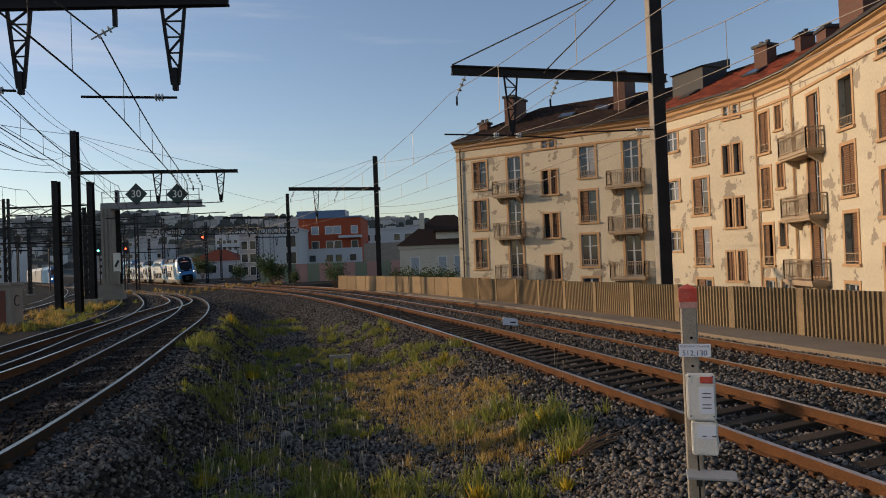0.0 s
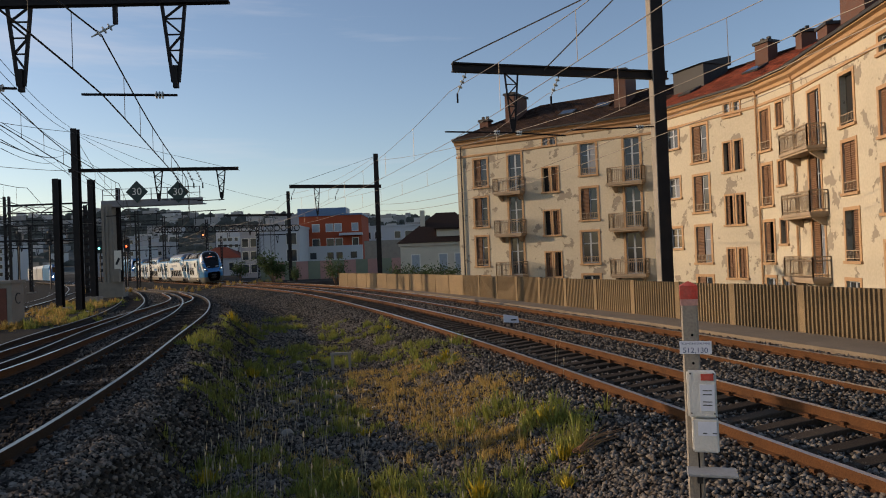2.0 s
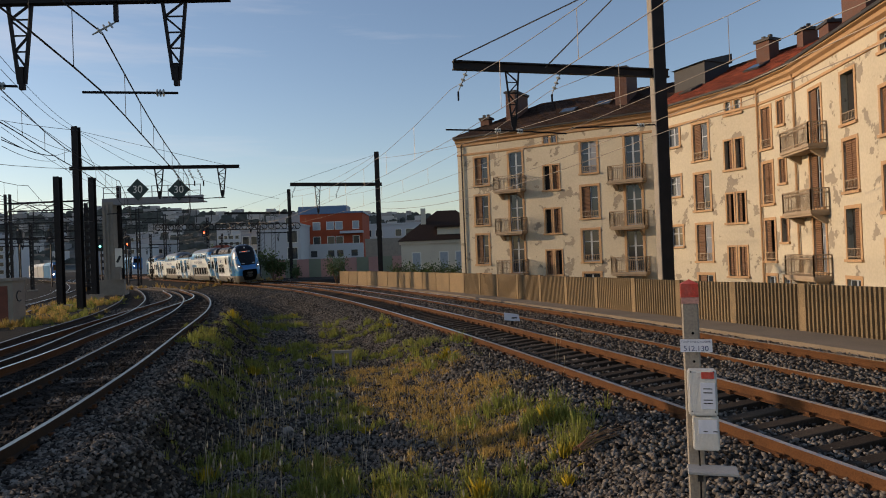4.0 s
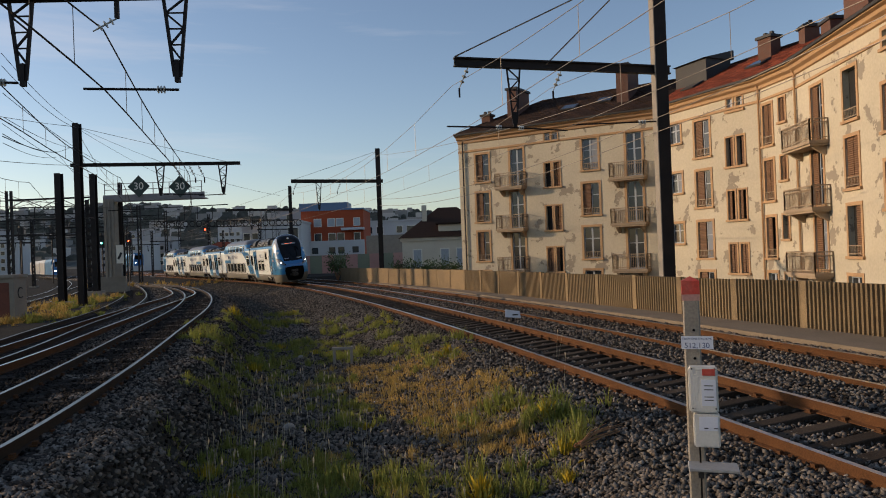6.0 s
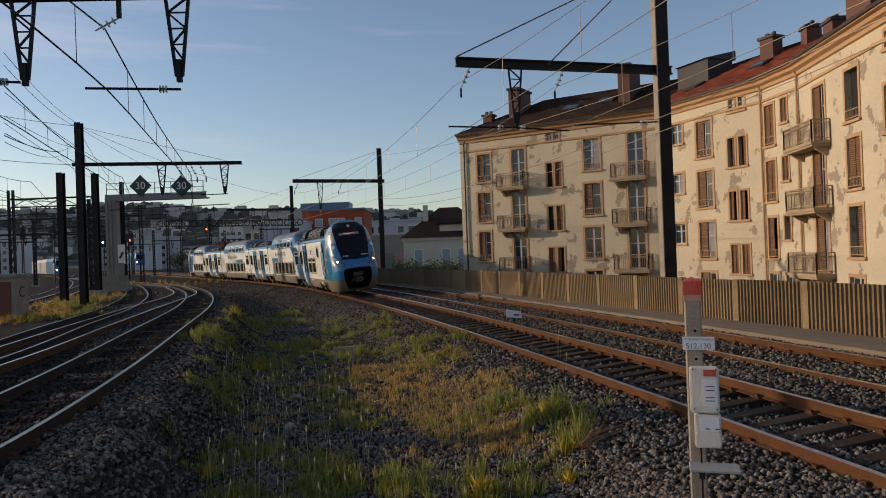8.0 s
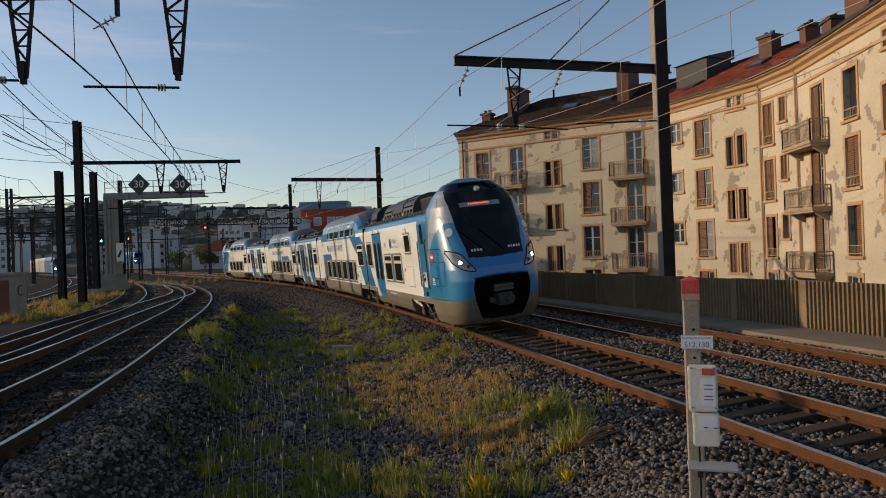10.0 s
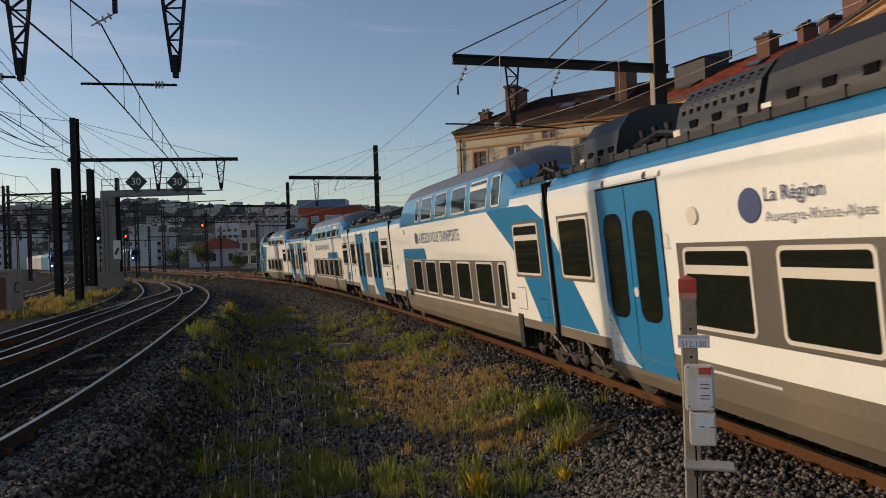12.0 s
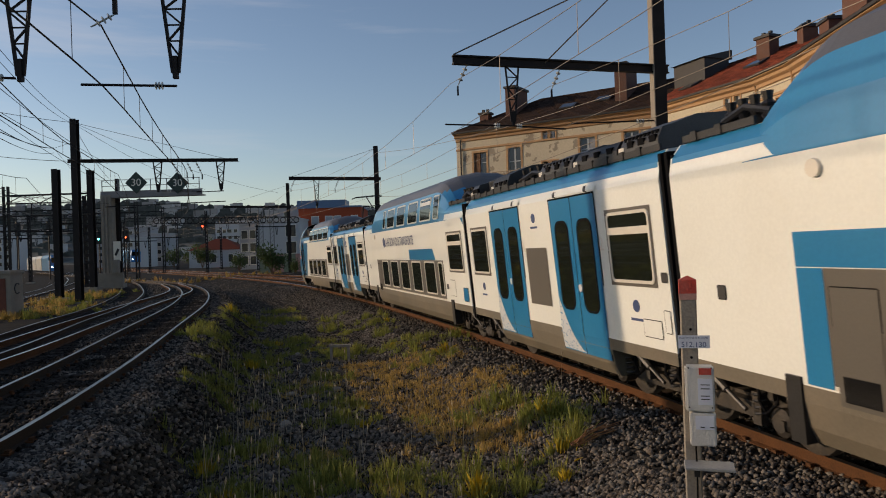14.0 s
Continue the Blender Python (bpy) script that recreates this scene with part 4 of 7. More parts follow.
# feeders and carriers that sweep in over the yard from beside the camera
for a, b, sag, r in (((-13.6, 22.0, 9.2), (-20.6, 40.0, 10.5), 0.25, 0.014), ((-13.6, 22.0, 8.8), (-20.6, 40.0, 10.3), 0.3, 0.014),
                     ((-13.6, 22.0, 7.95), (-18.8, 40.0, 8.0), 0.2, 0.014), ((-13.6, 22.0, 7.2), (-21.0, 40.0, 9.2), 0.15, 0.014),
                     ((-13.65, 22.0, 6.6), (-21.8, 40.0, 8.96), 0.12, 0.022), ((-13.65, 22.0, 6.68), (-21.8, 40.0, 9.0), 0.2, 0.018),
                     ((-21.8, 40.0, 8.96), (-20.7, 40.1, 7.5), 0.0, 0.012), ((-21.8, 40.0, 8.96), (-20.7, 40.1, 9.3), 0.0, 0.014),
                     ((-13.65, 22.0, 7.0), (-18.85, 40.0, 6.9), 0.2, 0.012), ((-13.65, 22.0, 6.4), (-21.8, 40.0, 8.7), 0.2, 0.014),
                     ((-20.5, 40.2, 10.3), (-14.3, 62.0, 8.0), 0.5, 0.014), ((-20.5, 40.2, 10.2), (-22.0, 66.0, 8.9), 0.4, 0.014),
                     ((-20.6, 40.2, 9.3), (-27.2, 55.0, 9.0), 0.3, 0.014), ((-34.0, 50.0, 7.4), (-27.2, 55.0, 8.0), 0.2, 0.016),
                     ((-34.0, 50.0, 6.6), (-23.9, 44.0, 6.9), 0.25, 0.02), ((-36.0, 55.0, 8.6), (-29.0, 58.0, 7.4), 0.2, 0.016)):
    hang(a, b, sag, r * 0.75, backlit_wire_m)
# registration arms that hold the contact wires
for a, b in (((2.35, 24.05, 6.62), (0.2, 23.4, 6.62)), ((2.35, 24.05, 6.62), (4.4, 24.7, 6.55)), ((7.8, 25.6, 6.9), (4.6, 24.75, 6.75)),
             ((-5.45, 14.8, 6.08), (-7.4, 14.7, 6.15)), ((-16.2, 41.0, 6.45), (-14.0, 41.4, 6.4)), ((-12.8, 41.7, 6.4), (-14.3, 41.4, 6.35)), ((-8.7, 14.6, 6.3), (-10.5, 14.5, 6.4))):
    bm = B()
    a, b = Vector(a), Vector(b)
    tube(bm, [a, b], 0.028, 6)
    t = tagged(part("registration_arm", bm, mast_m), "thin steel registration arm holding the contact wire", "registration arm", "registration arms")
    q = a.lerp(b, 0.12)
    insulator(t, q, a.lerp(b, 0.26))


# ---- the train ----
white_m = material("cream_white_paint", (0.79, 0.81, 0.76), 0.35, vary=0.03, scale=0.8, grain=25, bump=0.02, coat=0.3, second=(0.72, 0.72, 0.65), second_amount=0.35)
blue_m = material("azure_paint", (0.014, 0.185, 0.39), 0.3, vary=0.04, scale=0.8, grain=25, bump=0.02, coat=0.5, second=(0.025, 0.22, 0.42), second_amount=0.5)
deep_m = material("deep_blue_paint", (0.011, 0.15, 0.39), 0.3, vary=0.04, scale=0.8, bump=0.02, coat=0.5)
skirt_m = material("taupe_paint", (0.135, 0.118, 0.088), 0.5, vary=0.08, scale=1.2, grain=25, bump=0.03, second=(0.19, 0.155, 0.11))
band_m = material("dark_taupe_paint", (0.11, 0.10, 0.085), 0.4, vary=0.05, scale=1.5, bump=0.02)
silver_m = material("silver_paint", (0.36, 0.37, 0.37), 0.38, 0.4, vary=0.04, bump=0.02, coat=0.4)
roof_m = material("grey_roof_sheet", (0.15, 0.15, 0.155), 0.45, 0.4, vary=0.1, scale=2, bump=0.05)
gear_m = material("black_machinery", (0.016, 0.016, 0.017), 0.5, 0.1, vary=0.2, scale=5)
greybox_m = material("grey_equipment_case", (0.052, 0.051, 0.050), 0.45, 0.2, vary=0.15, scale=4)
bogie_m = material("dusty_bogie", (0.030, 0.025, 0.020), 0.75, vary=0.35, scale=6, second=(0.075, 0.058, 0.040))
rubber_m = material("black_rubber", (0.006, 0.006, 0.007), 0.9, vary=0.1, spec=0.1)
trim_m = material("window_trim", (0.72, 0.68, 0.60), 0.35, 0.2, vary=0.03, bump=0)
pane_m = glassy("train_window_glass", (0.012, 0.015, 0.010))
screen_m = glassy("windscreen_glass", (0.003, 0.0035, 0.004), 0.03)
screen_m.node_tree.nodes["Principled BSDF"].inputs["Specular IOR Level"].default_value = 0.32
lamp_m = glowing("headlamp", (1.0, 0.95, 0.85), 9.0)
matrix_m = glowing("destination_letters", (1.0, 0.16, 0.05), 1.6)
ink_m = material("navy_lettering", (0.03, 0.06, 0.16), 0.5, vary=0.02, bump=0)
greyink_m = material("grey_lettering", (0.20, 0.23, 0.28), 0.5, vary=0.02, bump=0)
pale_m = material("pale_lettering", (0.55, 0.58, 0.60), 0.5, vary=0.02, bump=0)
lens_m = material("headlight_glass", (0.22, 0.23, 0.24), 0.08, 0.3, vary=0.1, scale=8, bump=0, coat=1.0)
board_grey_m = material("display_glass", (0.22, 0.25, 0.26), 0.2, vary=0.05, bump=0)
plate_white_m = material("white_mark", (0.75, 0.75, 0.75), 0.5, vary=0.02, bump=0)
red_m = material("red_sign", (0.55, 0.02, 0.03), 0.4, vary=0.03, bump=0)


def wall_at(z, tall):
    """Half the width of a car at the height z above the rails."""
    if tall:
        return float(np.interp(z, [0.4, 0.6, 1.0, 3.40, 3.85, 4.25, 4.50, 4.66, 4.74], [1.34, 1.42, 1.45, 1.45, 1.39, 1.27, 1.05, 0.65, 0.0]))
    return float(np.interp(z, [0.4, 0.6, 1.0, 3.40, 3.62, 3.78, 3.84], [1.34, 1.42, 1.45, 1.45, 1.40, 1.25, 0.0]))


class Side:
    """Lays pieces on one side wall of a car that is length metres long; u is metres from its front end."""

    def __init__(self, ob, length, tall, side):
        self.ob, self.length, self.tall, self.side = ob, length, tall, side

    def at(self, u, z, out=0.004):
        return Vector((self.length / 2 - u, self.side * (wall_at(z, self.tall) + out), z))

    def poly(self, name, pts, mat, out=0.004, label="", parent=None):
        bm = B()
        f = bm.faces.new([bm.verts.new((u, 0, z)) for u, z in pts])
        for z in (0.6, 1.0, 3.4, 3.62, 3.85, 4.1, 4.25):
            bmesh.ops.bisect_plane(bm, geom=bm.verts[:] + bm.edges[:] + bm.faces[:], plane_co=(0, 0, z), plane_no=(0, 0, 1))
        for v in bm.verts:
            v.co = self.at(v.co.x, v.co.z, out)
        bmesh.ops.recalc_face_normals(bm, faces=bm.faces[:])
        ob = part(name, bm, mat, parent or self.ob, label)
        return ob

    def rounded(self, u0, u1, z0, z1, r, n=4):
        out = []
        for cu, cz, a0 in ((u1 - r, z1 - r, 0), (u0 + r, z1 - r, 90), (u0 + r, z0 + r, 180), (u1 - r, z0 + r, 270)):
            for k in range(n + 1):
                a = radians(a0 + 90 * k / n)
                out.append((cu + r * math.cos(a), cz + r * math.sin(a)))
        return out

    def loop(self, bm, outer, inner, lift_o, lift_i, slot=0):
        a = [bm.verts.new(self.at(u, z, lift_o)) for u, z in outer]
        b = [bm.verts.new(self.at(u, z, lift_i)) for u, z in inner]
        for i in range(len(a)):
            j = (i + 1) % len(a)
            bm.faces.new((a[i], a[j], b[j], b[i])).material_index = slot

    def window(self, u0, u1, z0, z1, hopper=False, dark=False, r=0.1, margin=0.0):
        o = self.rounded(u0, u1, z0, z1, r)
        i = self.rounded(u0 + 0.045, u1 - 0.045, z0 + 0.045, z1 - 0.045, max(r - 0.03, 0.03))
        if margin:
            self.poly("surround", [(u0 - margin, z0 - margin), (u1 + margin, z0 - margin), (u1 + margin, z1 + margin), (u0 - margin, z1 + margin)], band_m, 0.005)
        w = self.poly("window", i, pane_m, 0.009)
        bm = B()
        self.loop(bm, self.rounded(u0 - 0.005, u1 + 0.005, z0 - 0.005, z1 + 0.005, r), o, 0.002, 0.018)
        self.loop(bm, o, i, 0.018, 0.018)
        self.loop(bm, i, i, 0.018, 0.006)
        if hopper:
            zh = z0 + (z1 - z0) * 0.68
            q = [(u0 + 0.03, zh), (u1 - 0.03, zh), (u1 - 0.03, zh + 0.11), (u0 + 0.03, zh + 0.11)]
            bm.faces.new([bm.verts.new(self.at(u, z, 0.019)) for u, z in q])
        bmesh.ops.recalc_face_normals(bm, faces=bm.faces[:])
        part("frame", bm, band_m if dark else trim_m, w)
        return w

    def doors(self, u0, u1, z0, z1, marks=True):
        """A pair of sliding doors with tall rounded windows."""
        mid = (u0 + u1) / 2
        for k, (a, b) in enumerate(((u0, mid - 0.012), (mid + 0.012, u1))):
            d = self.poly("door", [(a, z0), (b, z0), (b, z1), (a, z1)], blue_m, 0.012, "blue sliding door leaf")
            c = (a + b) / 2
            p = self.poly("pane", self.rounded(c - 0.25, c + 0.25, z0 + 0.78, z1 - 0.42, 0.16, 5), pane_m, 0.018, parent=d)
            bm = B()
            o = self.rounded(c - 0.29, c + 0.29, z0 + 0.74, z1 - 0.38, 0.19, 5)
            self.loop(bm, o, self.rounded(c - 0.25, c + 0.25, z0 + 0.78, z1 - 0.42, 0.16, 5), 0.016, 0.022)
            part("seal", bm, rubber_m, d)
            # pale maze pattern at the foot of the leaf
            n = 7
            pts = [(b if k else a, z0 + 0.02)] + [((b if k else a) + (-1 if k else 1) * (b - a) * q / n, z0 + 0.02 + (0.95 if k == 1 else 0.45) * (1 - q / n) ** 1.6) for q in range(n + 1)]
            if marks and k == 1:
                field = self.poly("pattern", pts, pale_m, 0.016, "pale maze pattern on the door", parent=d)
                rnd = random.Random(3)
                bm = B()
                for q in range(150):
                    u, z = rnd.uniform(a, b), rnd.uniform(z0 + 0.03, z0 + 0.95)
                    f = (b - u) / (b - a)
                    if z > z0 - 0.03 + 0.95 * (1 - f) ** 1.6:
                        continue
                    ang = rnd.choice((0.2, 1.2, 2.3))
                    du, dz, t = 0.035 * math.cos(ang), 0.035 * math.sin(ang), 0.007
                    bm.faces.new([bm.verts.new(self.at(uu, zz, 0.019)) for uu, zz in ((u - du, z - dz - t), (u + du, z + dz - t), (u + du, z + dz + t), (u - du, z - dz + t))])
                tagged(part("pattern_lines", bm, blue_m, field), kind="stuff")
        bm = B()
        for a, b, c, e in ((u0 - 0.03, u0, z0, z1), (u1, u1 + 0.03, z0, z1), (u0 - 0.03, u1 + 0.03, z1, z1 + 0.03), (mid - 0.012, mid + 0.012, z0, z1)):
            bm.faces.new([bm.verts.new(self.at(u, z, 0.014)) for u, z in ((a, c), (b, c), (b, e), (a, e))])
        part("door_seal", bm, rubber_m, self.ob)
        self.poly("canopy", [(u0 - 0.1, z1 + 0.05), (u1 + 0.1, z1 + 0.05), (u1 + 0.1, z1 + 0.13), (u0 - 0.1, z1 + 0.13)], white_m, 0.03)
        for q in (0.15, 0.85):
            bm = B()
            self.disc(bm, u0 + (u1 - u0) * q, z1 + 0.09, 0.05, 0.035)
            part("door_lamp", bm, gear_m, self.ob)
        bm = B()
        self.disc(bm, mid - 0.1, z0 + 1.15, 0.07, 0.03)
        part("push_button", bm, pale_m, self.ob)

    def disc(self, bm, u, z, r, out, n=12):
        c = [bm.verts.new(self.at(u + r * math.cos(k * math.tau / n), z + r * math.sin(k * math.tau / n), out)) for k in range(n)]
        d = [bm.verts.new(self.at(u + r * 1.05 * math.cos(k * math.tau / n), z + r * 1.05 * math.sin(k * math.tau / n), 0.0)) for k in range(n)]
        bm.faces.new(c)
        for k in range(n):
            bm.faces.new((c[k], d[k], d[(k + 1) % n], c[(k + 1) % n]))
        bmesh.ops.recalc_face_normals(bm, faces=bm.faces[:])

    def hatch(self, u0, u1, z0, z1, mat, grille=False):
        h = self.poly("hatch", [(u0, z0), (u1, z0), (u1, z1), (u0, z1)], mat, 0.01)
        bm = B()
        for a, b, c, e in ((u0, u1, z0 - 0.012, z0), (u0, u1, z1, z1 + 0.012), (u0 - 0.012, u0, z0, z1), (u1, u1 + 0.012, z0, z1)):
            bm.faces.new([bm.verts.new(self.at(u, z, 0.006)) for u, z in ((a, c), (b, c), (b, e), (a, e))])
        part("joint", bm, rubber_m, h)
        if grille:
            bm = B()
            for k in range(14):
                u = u0 + 0.08 + (u1 - u0 - 0.16) * k / 13
                bm.faces.new([bm.verts.new(self.at(uu, z, 0.014)) for uu, z in ((u - 0.012, z0 + 0.05), (u + 0.012, z0 + 0.05), (u + 0.012, z0 + 0.3), (u - 0.012, z0 + 0.3))])
            part("grille", bm, rubber_m, h)

    def text(self, words, u, z, size, mat, name="lettering", out=0.02, squeeze=1.0):
        """Words on the wall; u is where the first letter stands on the side that reads towards the nose."""
        cu = bpy.data.curves.new(name, "FONT")
        cu.body, cu.size = words, size
        tmp = bpy.data.objects.new(name, cu)
        me = bpy.data.meshes.new_from_object(tmp)
        bpy.data.objects.remove(tmp)
        # on the right-hand wall the words run towards the nose, on the left-hand one away from it
        sgn = 1 if self.side < 0 else -1
        for v in me.vertices:
            v.co = self.at(u - sgn * v.co.x * squeeze, z + v.co.y, out)
        me.materials.append(mat)
        ob = new(name, me)
        ob.parent = self.ob
        return ob


def car_body(ob, length, tall_from, tall_to, cab=0.0, arches=()):
    """The shell of a car: the low profile throughout, with the tall upper deck between two places."""
    low_z = [0.98, 1.0, 2.2, 3.40, 3.62, 3.78, 3.84]
    prof = [(-wall_at(z, False), z) for z in low_z] + [(wall_at(z, False), z) for z in low_z[::-1]]
    bm = B()
    fr = [(Vector((x, 0, 0)), Vector((0, 1, 0)), Vector((0, 0, 1))) for x in (-length / 2 + 0.16, length / 2 - (cab if cab else 0.16))]
    sweep(bm, prof, fr)
    bmesh.ops.recalc_face_normals(bm, faces=bm.faces[:])
    part("body", bm, white_m, ob, "cream-white car body")
    if tall_to > tall_from:
        tz = [3.38, 3.40, 3.62, 3.85, 4.1, 4.25, 4.38, 4.50, 4.60, 4.66, 4.74]
        rings = []
        n = 9
        bm = B()
        for k in range(n * 2 + 8):
            if k < n:
                f, q = k / (n - 1), 0
            elif k >= n + 8:
                f, q = (n * 2 + 7 - k) / (n - 1), 1
            else:
                f, q = 1, (k - n + 0.5) / 8
            u = tall_from + 1.3 * f if k < n else (tall_to - 1.3 * f if k >= n + 8 else tall_from + 1.3 + (tall_to - tall_from - 2.6) * q)
            h = math.sin(f * math.pi / 2) ** 0.9
            row = []
            for z in tz:
                zz = 3.38 + (z - 3.38) * (0.30 + 0.70 * h)
                row.append((wall_at(z, True) + 0.001, zz))
            pts = [(-w, z) for w, z in row] + [(w, z) for w, z in row[::-1]]
            rings.append([bm.verts.new((length / 2 - u, w, z)) for w, z in pts])
        for a, b in zip(rings, rings[1:]):
            for k in range(len(a) - 1):
                f = bm.faces.new((a[k], a[k + 1], b[k + 1], b[k]))
                zc = sum(v.co.z for v in f.verts) / 4
                f.material_index = 1 if zc > 4.24 else 0
        bm.faces.new(rings[0][::-1])
        bm.faces.new(rings[-1])
        bmesh.ops.recalc_face_normals(bm, faces=bm.faces[:])
        part("upper_deck", bm, [blue_m, roof_m], ob, "blue upper deck with grey roof", smooth=False)
    # lower skirt: full depth between the wheel arches, a shallow sill over them
    bm = B()
    xa, xb = -length / 2 + 0.16, length / 2 - (cab if cab else 0.16)
    sweep(bm, [(-1.452, 0.86), (-1.453, 1.04), (1.453, 1.04), (1.452, 0.86)], [(Vector((x, 0, 0)), Vector((0, 1, 0)), Vector((0, 0, 1))) for x in (xa, xb)])
    bmesh.ops.recalc_face_normals(bm, faces=bm.faces[:])
    part("sill", bm, skirt_m, ob, "taupe sill")
    u = cab if cab else 0.16
    for a, b in list(arches) + [(length - 0.16, length)]:
        if a - u > 0.4:
            bm = B()
            sweep(bm, [(-1.34, 0.42), (-1.42, 0.6), (-1.4525, 0.88), (1.4525, 0.88), (1.42, 0.6), (1.34, 0.42)],
                  [(Vector((length / 2 - q, 0, 0)), Vector((0, 1, 0)), Vector((0, 0, 1))) for q in (u, a)])
            bmesh.ops.recalc_face_normals(bm, faces=bm.faces[:])
            part("skirt", bm, skirt_m, ob, "taupe lower skirt")
        u = b


def gangway(ob, length):
    bm = B()
    for k in range(5):
        x = -length / 2 - 0.16 + k * 0.075
        w = 1.44 if k % 2 else 1.40
        box(bm, x, x + 0.07, -w, w, 0.75, 3.72 if k % 2 else 3.66)
    part("gangway", bm, rubber_m, ob, "black folded gangway bellows")


def bogie(ob, x, damper=False):
    """A two-axle bogie with its frame, springs, axle boxes, dampers and cables."""
    rnd = random.Random(int(x * 100))
    bm = B()
    for s in (-1, 1):
        # frame that dips between the axles
        sweep(bm, [(x - 1.45, 0.56), (x - 0.8, 0.58), (x - 0.55, 0.36), (x + 0.55, 0.36), (x + 0.8, 0.58), (x + 1.45, 0.56), (x + 1.45, 0.70), (x + 0.75, 0.74), (x + 0.5, 0.55), (x - 0.5, 0.55), (x - 0.75, 0.74), (x - 1.45, 0.70)],
              [(Vector((0, s * 1.05 + q, 0)), Vector((1, 0, 0)), Vector((0, 0, 1))) for q in (-0.08, 0.08)])
        for q in (-0.95, 0.95):
            tube(bm, [(x + q, s * 1.0, 0.43), (x + q, s * 1.20, 0.43), (x + q, s * 1.24, 0.43)], [0.17, 0.17, 0.11], 12)
            box(bm, x + q - 0.3, x + q + 0.12, s * 1.08 - 0.06, s * 1.08 + 0.06, 0.36, 0.48)
        for k in range(6):
            q = x + rnd.uniform(-1.3, 1.3)
            w, h = rnd.uniform(0.05, 0.16), rnd.uniform(0.1, 0.3)
            z = rnd.uniform(0.3, 0.7)
            box(bm, q, q + w, s * 1.2 - 0.06, s * 1.2 + 0.04, z, z + h)
    box(bm, x - 0.25, x + 0.25, -1.0, 1.0, 0.40, 0.60)
    bmesh.ops.recalc_face_normals(bm, faces=bm.faces[:])
    b = part("bogie", bm, bogie_m, ob, "dusty bogie frame with axle boxes")
    for s in (-1, 1):
        for q in (-0.62, 0.62):
            bm = B()
            turns = [(x + q + 0.085 * math.cos(a), s * 1.18 + 0.085 * math.sin(a), 0.42 + 0.34 * a / (9 * math.pi)) for a in np.linspace(0, 9 * math.pi, 60)]
            tube(bm, turns, 0.018, 5)
            part("coil_spring", bm, gear_m, b, "black coil spring")
        bm = B()
        tube(bm, [(x - 0.3, s * 1.25, 0.84), (x - 0.1, s * 1.25, 0.74), (x + 0.05, s * 1.25, 0.66), (x + 0.06, s * 1.25, 0.655), (x + 0.4, s * 1.25, 0.48)], [0.05, 0.05, 0.05, 0.028, 0.028], 8)
        part("damper", bm, greybox_m, b, "grey hydraulic damper")
        if damper:
            bm = B()
            tube(bm, [(x - 1.55, s * 1.32, 0.86), (x - 1.0, s * 1.32, 0.74), (x - 0.98, s * 1.32, 0.735), (x - 0.5, s * 1.32, 0.64)], [0.075, 0.075, 0.045, 0.045], 10)
            part("yaw_damper", bm, trim_m, b, "pale yaw damper")
        for k in range(3):
            q = x + rnd.uniform(-1.1, 0.9)
            bm = B()
            tube(bm, [(q, s * 1.24, 0.92), (q + 0.03, s * 1.29, 0.66), (q + 0.14, s * 1.29, 0.52), (q + 0.28, s * 1.24, 0.66), (q + 0.32, s * 1.2, 0.9)], 0.022, 6)
            part("cable", bm, rubber_m, b)
    for q in (-0.95, 0.95):
        for s in (-1, 1):
            bm = B()
            tube(bm, [(x + q, s * 0.70, 0.43), (x + q, s * 0.72, 0.43), (x + q, s * 0.80, 0.43), (x + q, s * 0.81, 0.43)], [0.455, 0.455, 0.43, 0.36], 24)
            part("wheel", bm, bogie_m, b, "steel wheel")
        bm = B()
        tube(bm, [(x + q, -0.75, 0.43), (x + q, 0.75, 0.43)], 0.08, 8)
        part("axle", bm, bogie_m, b)


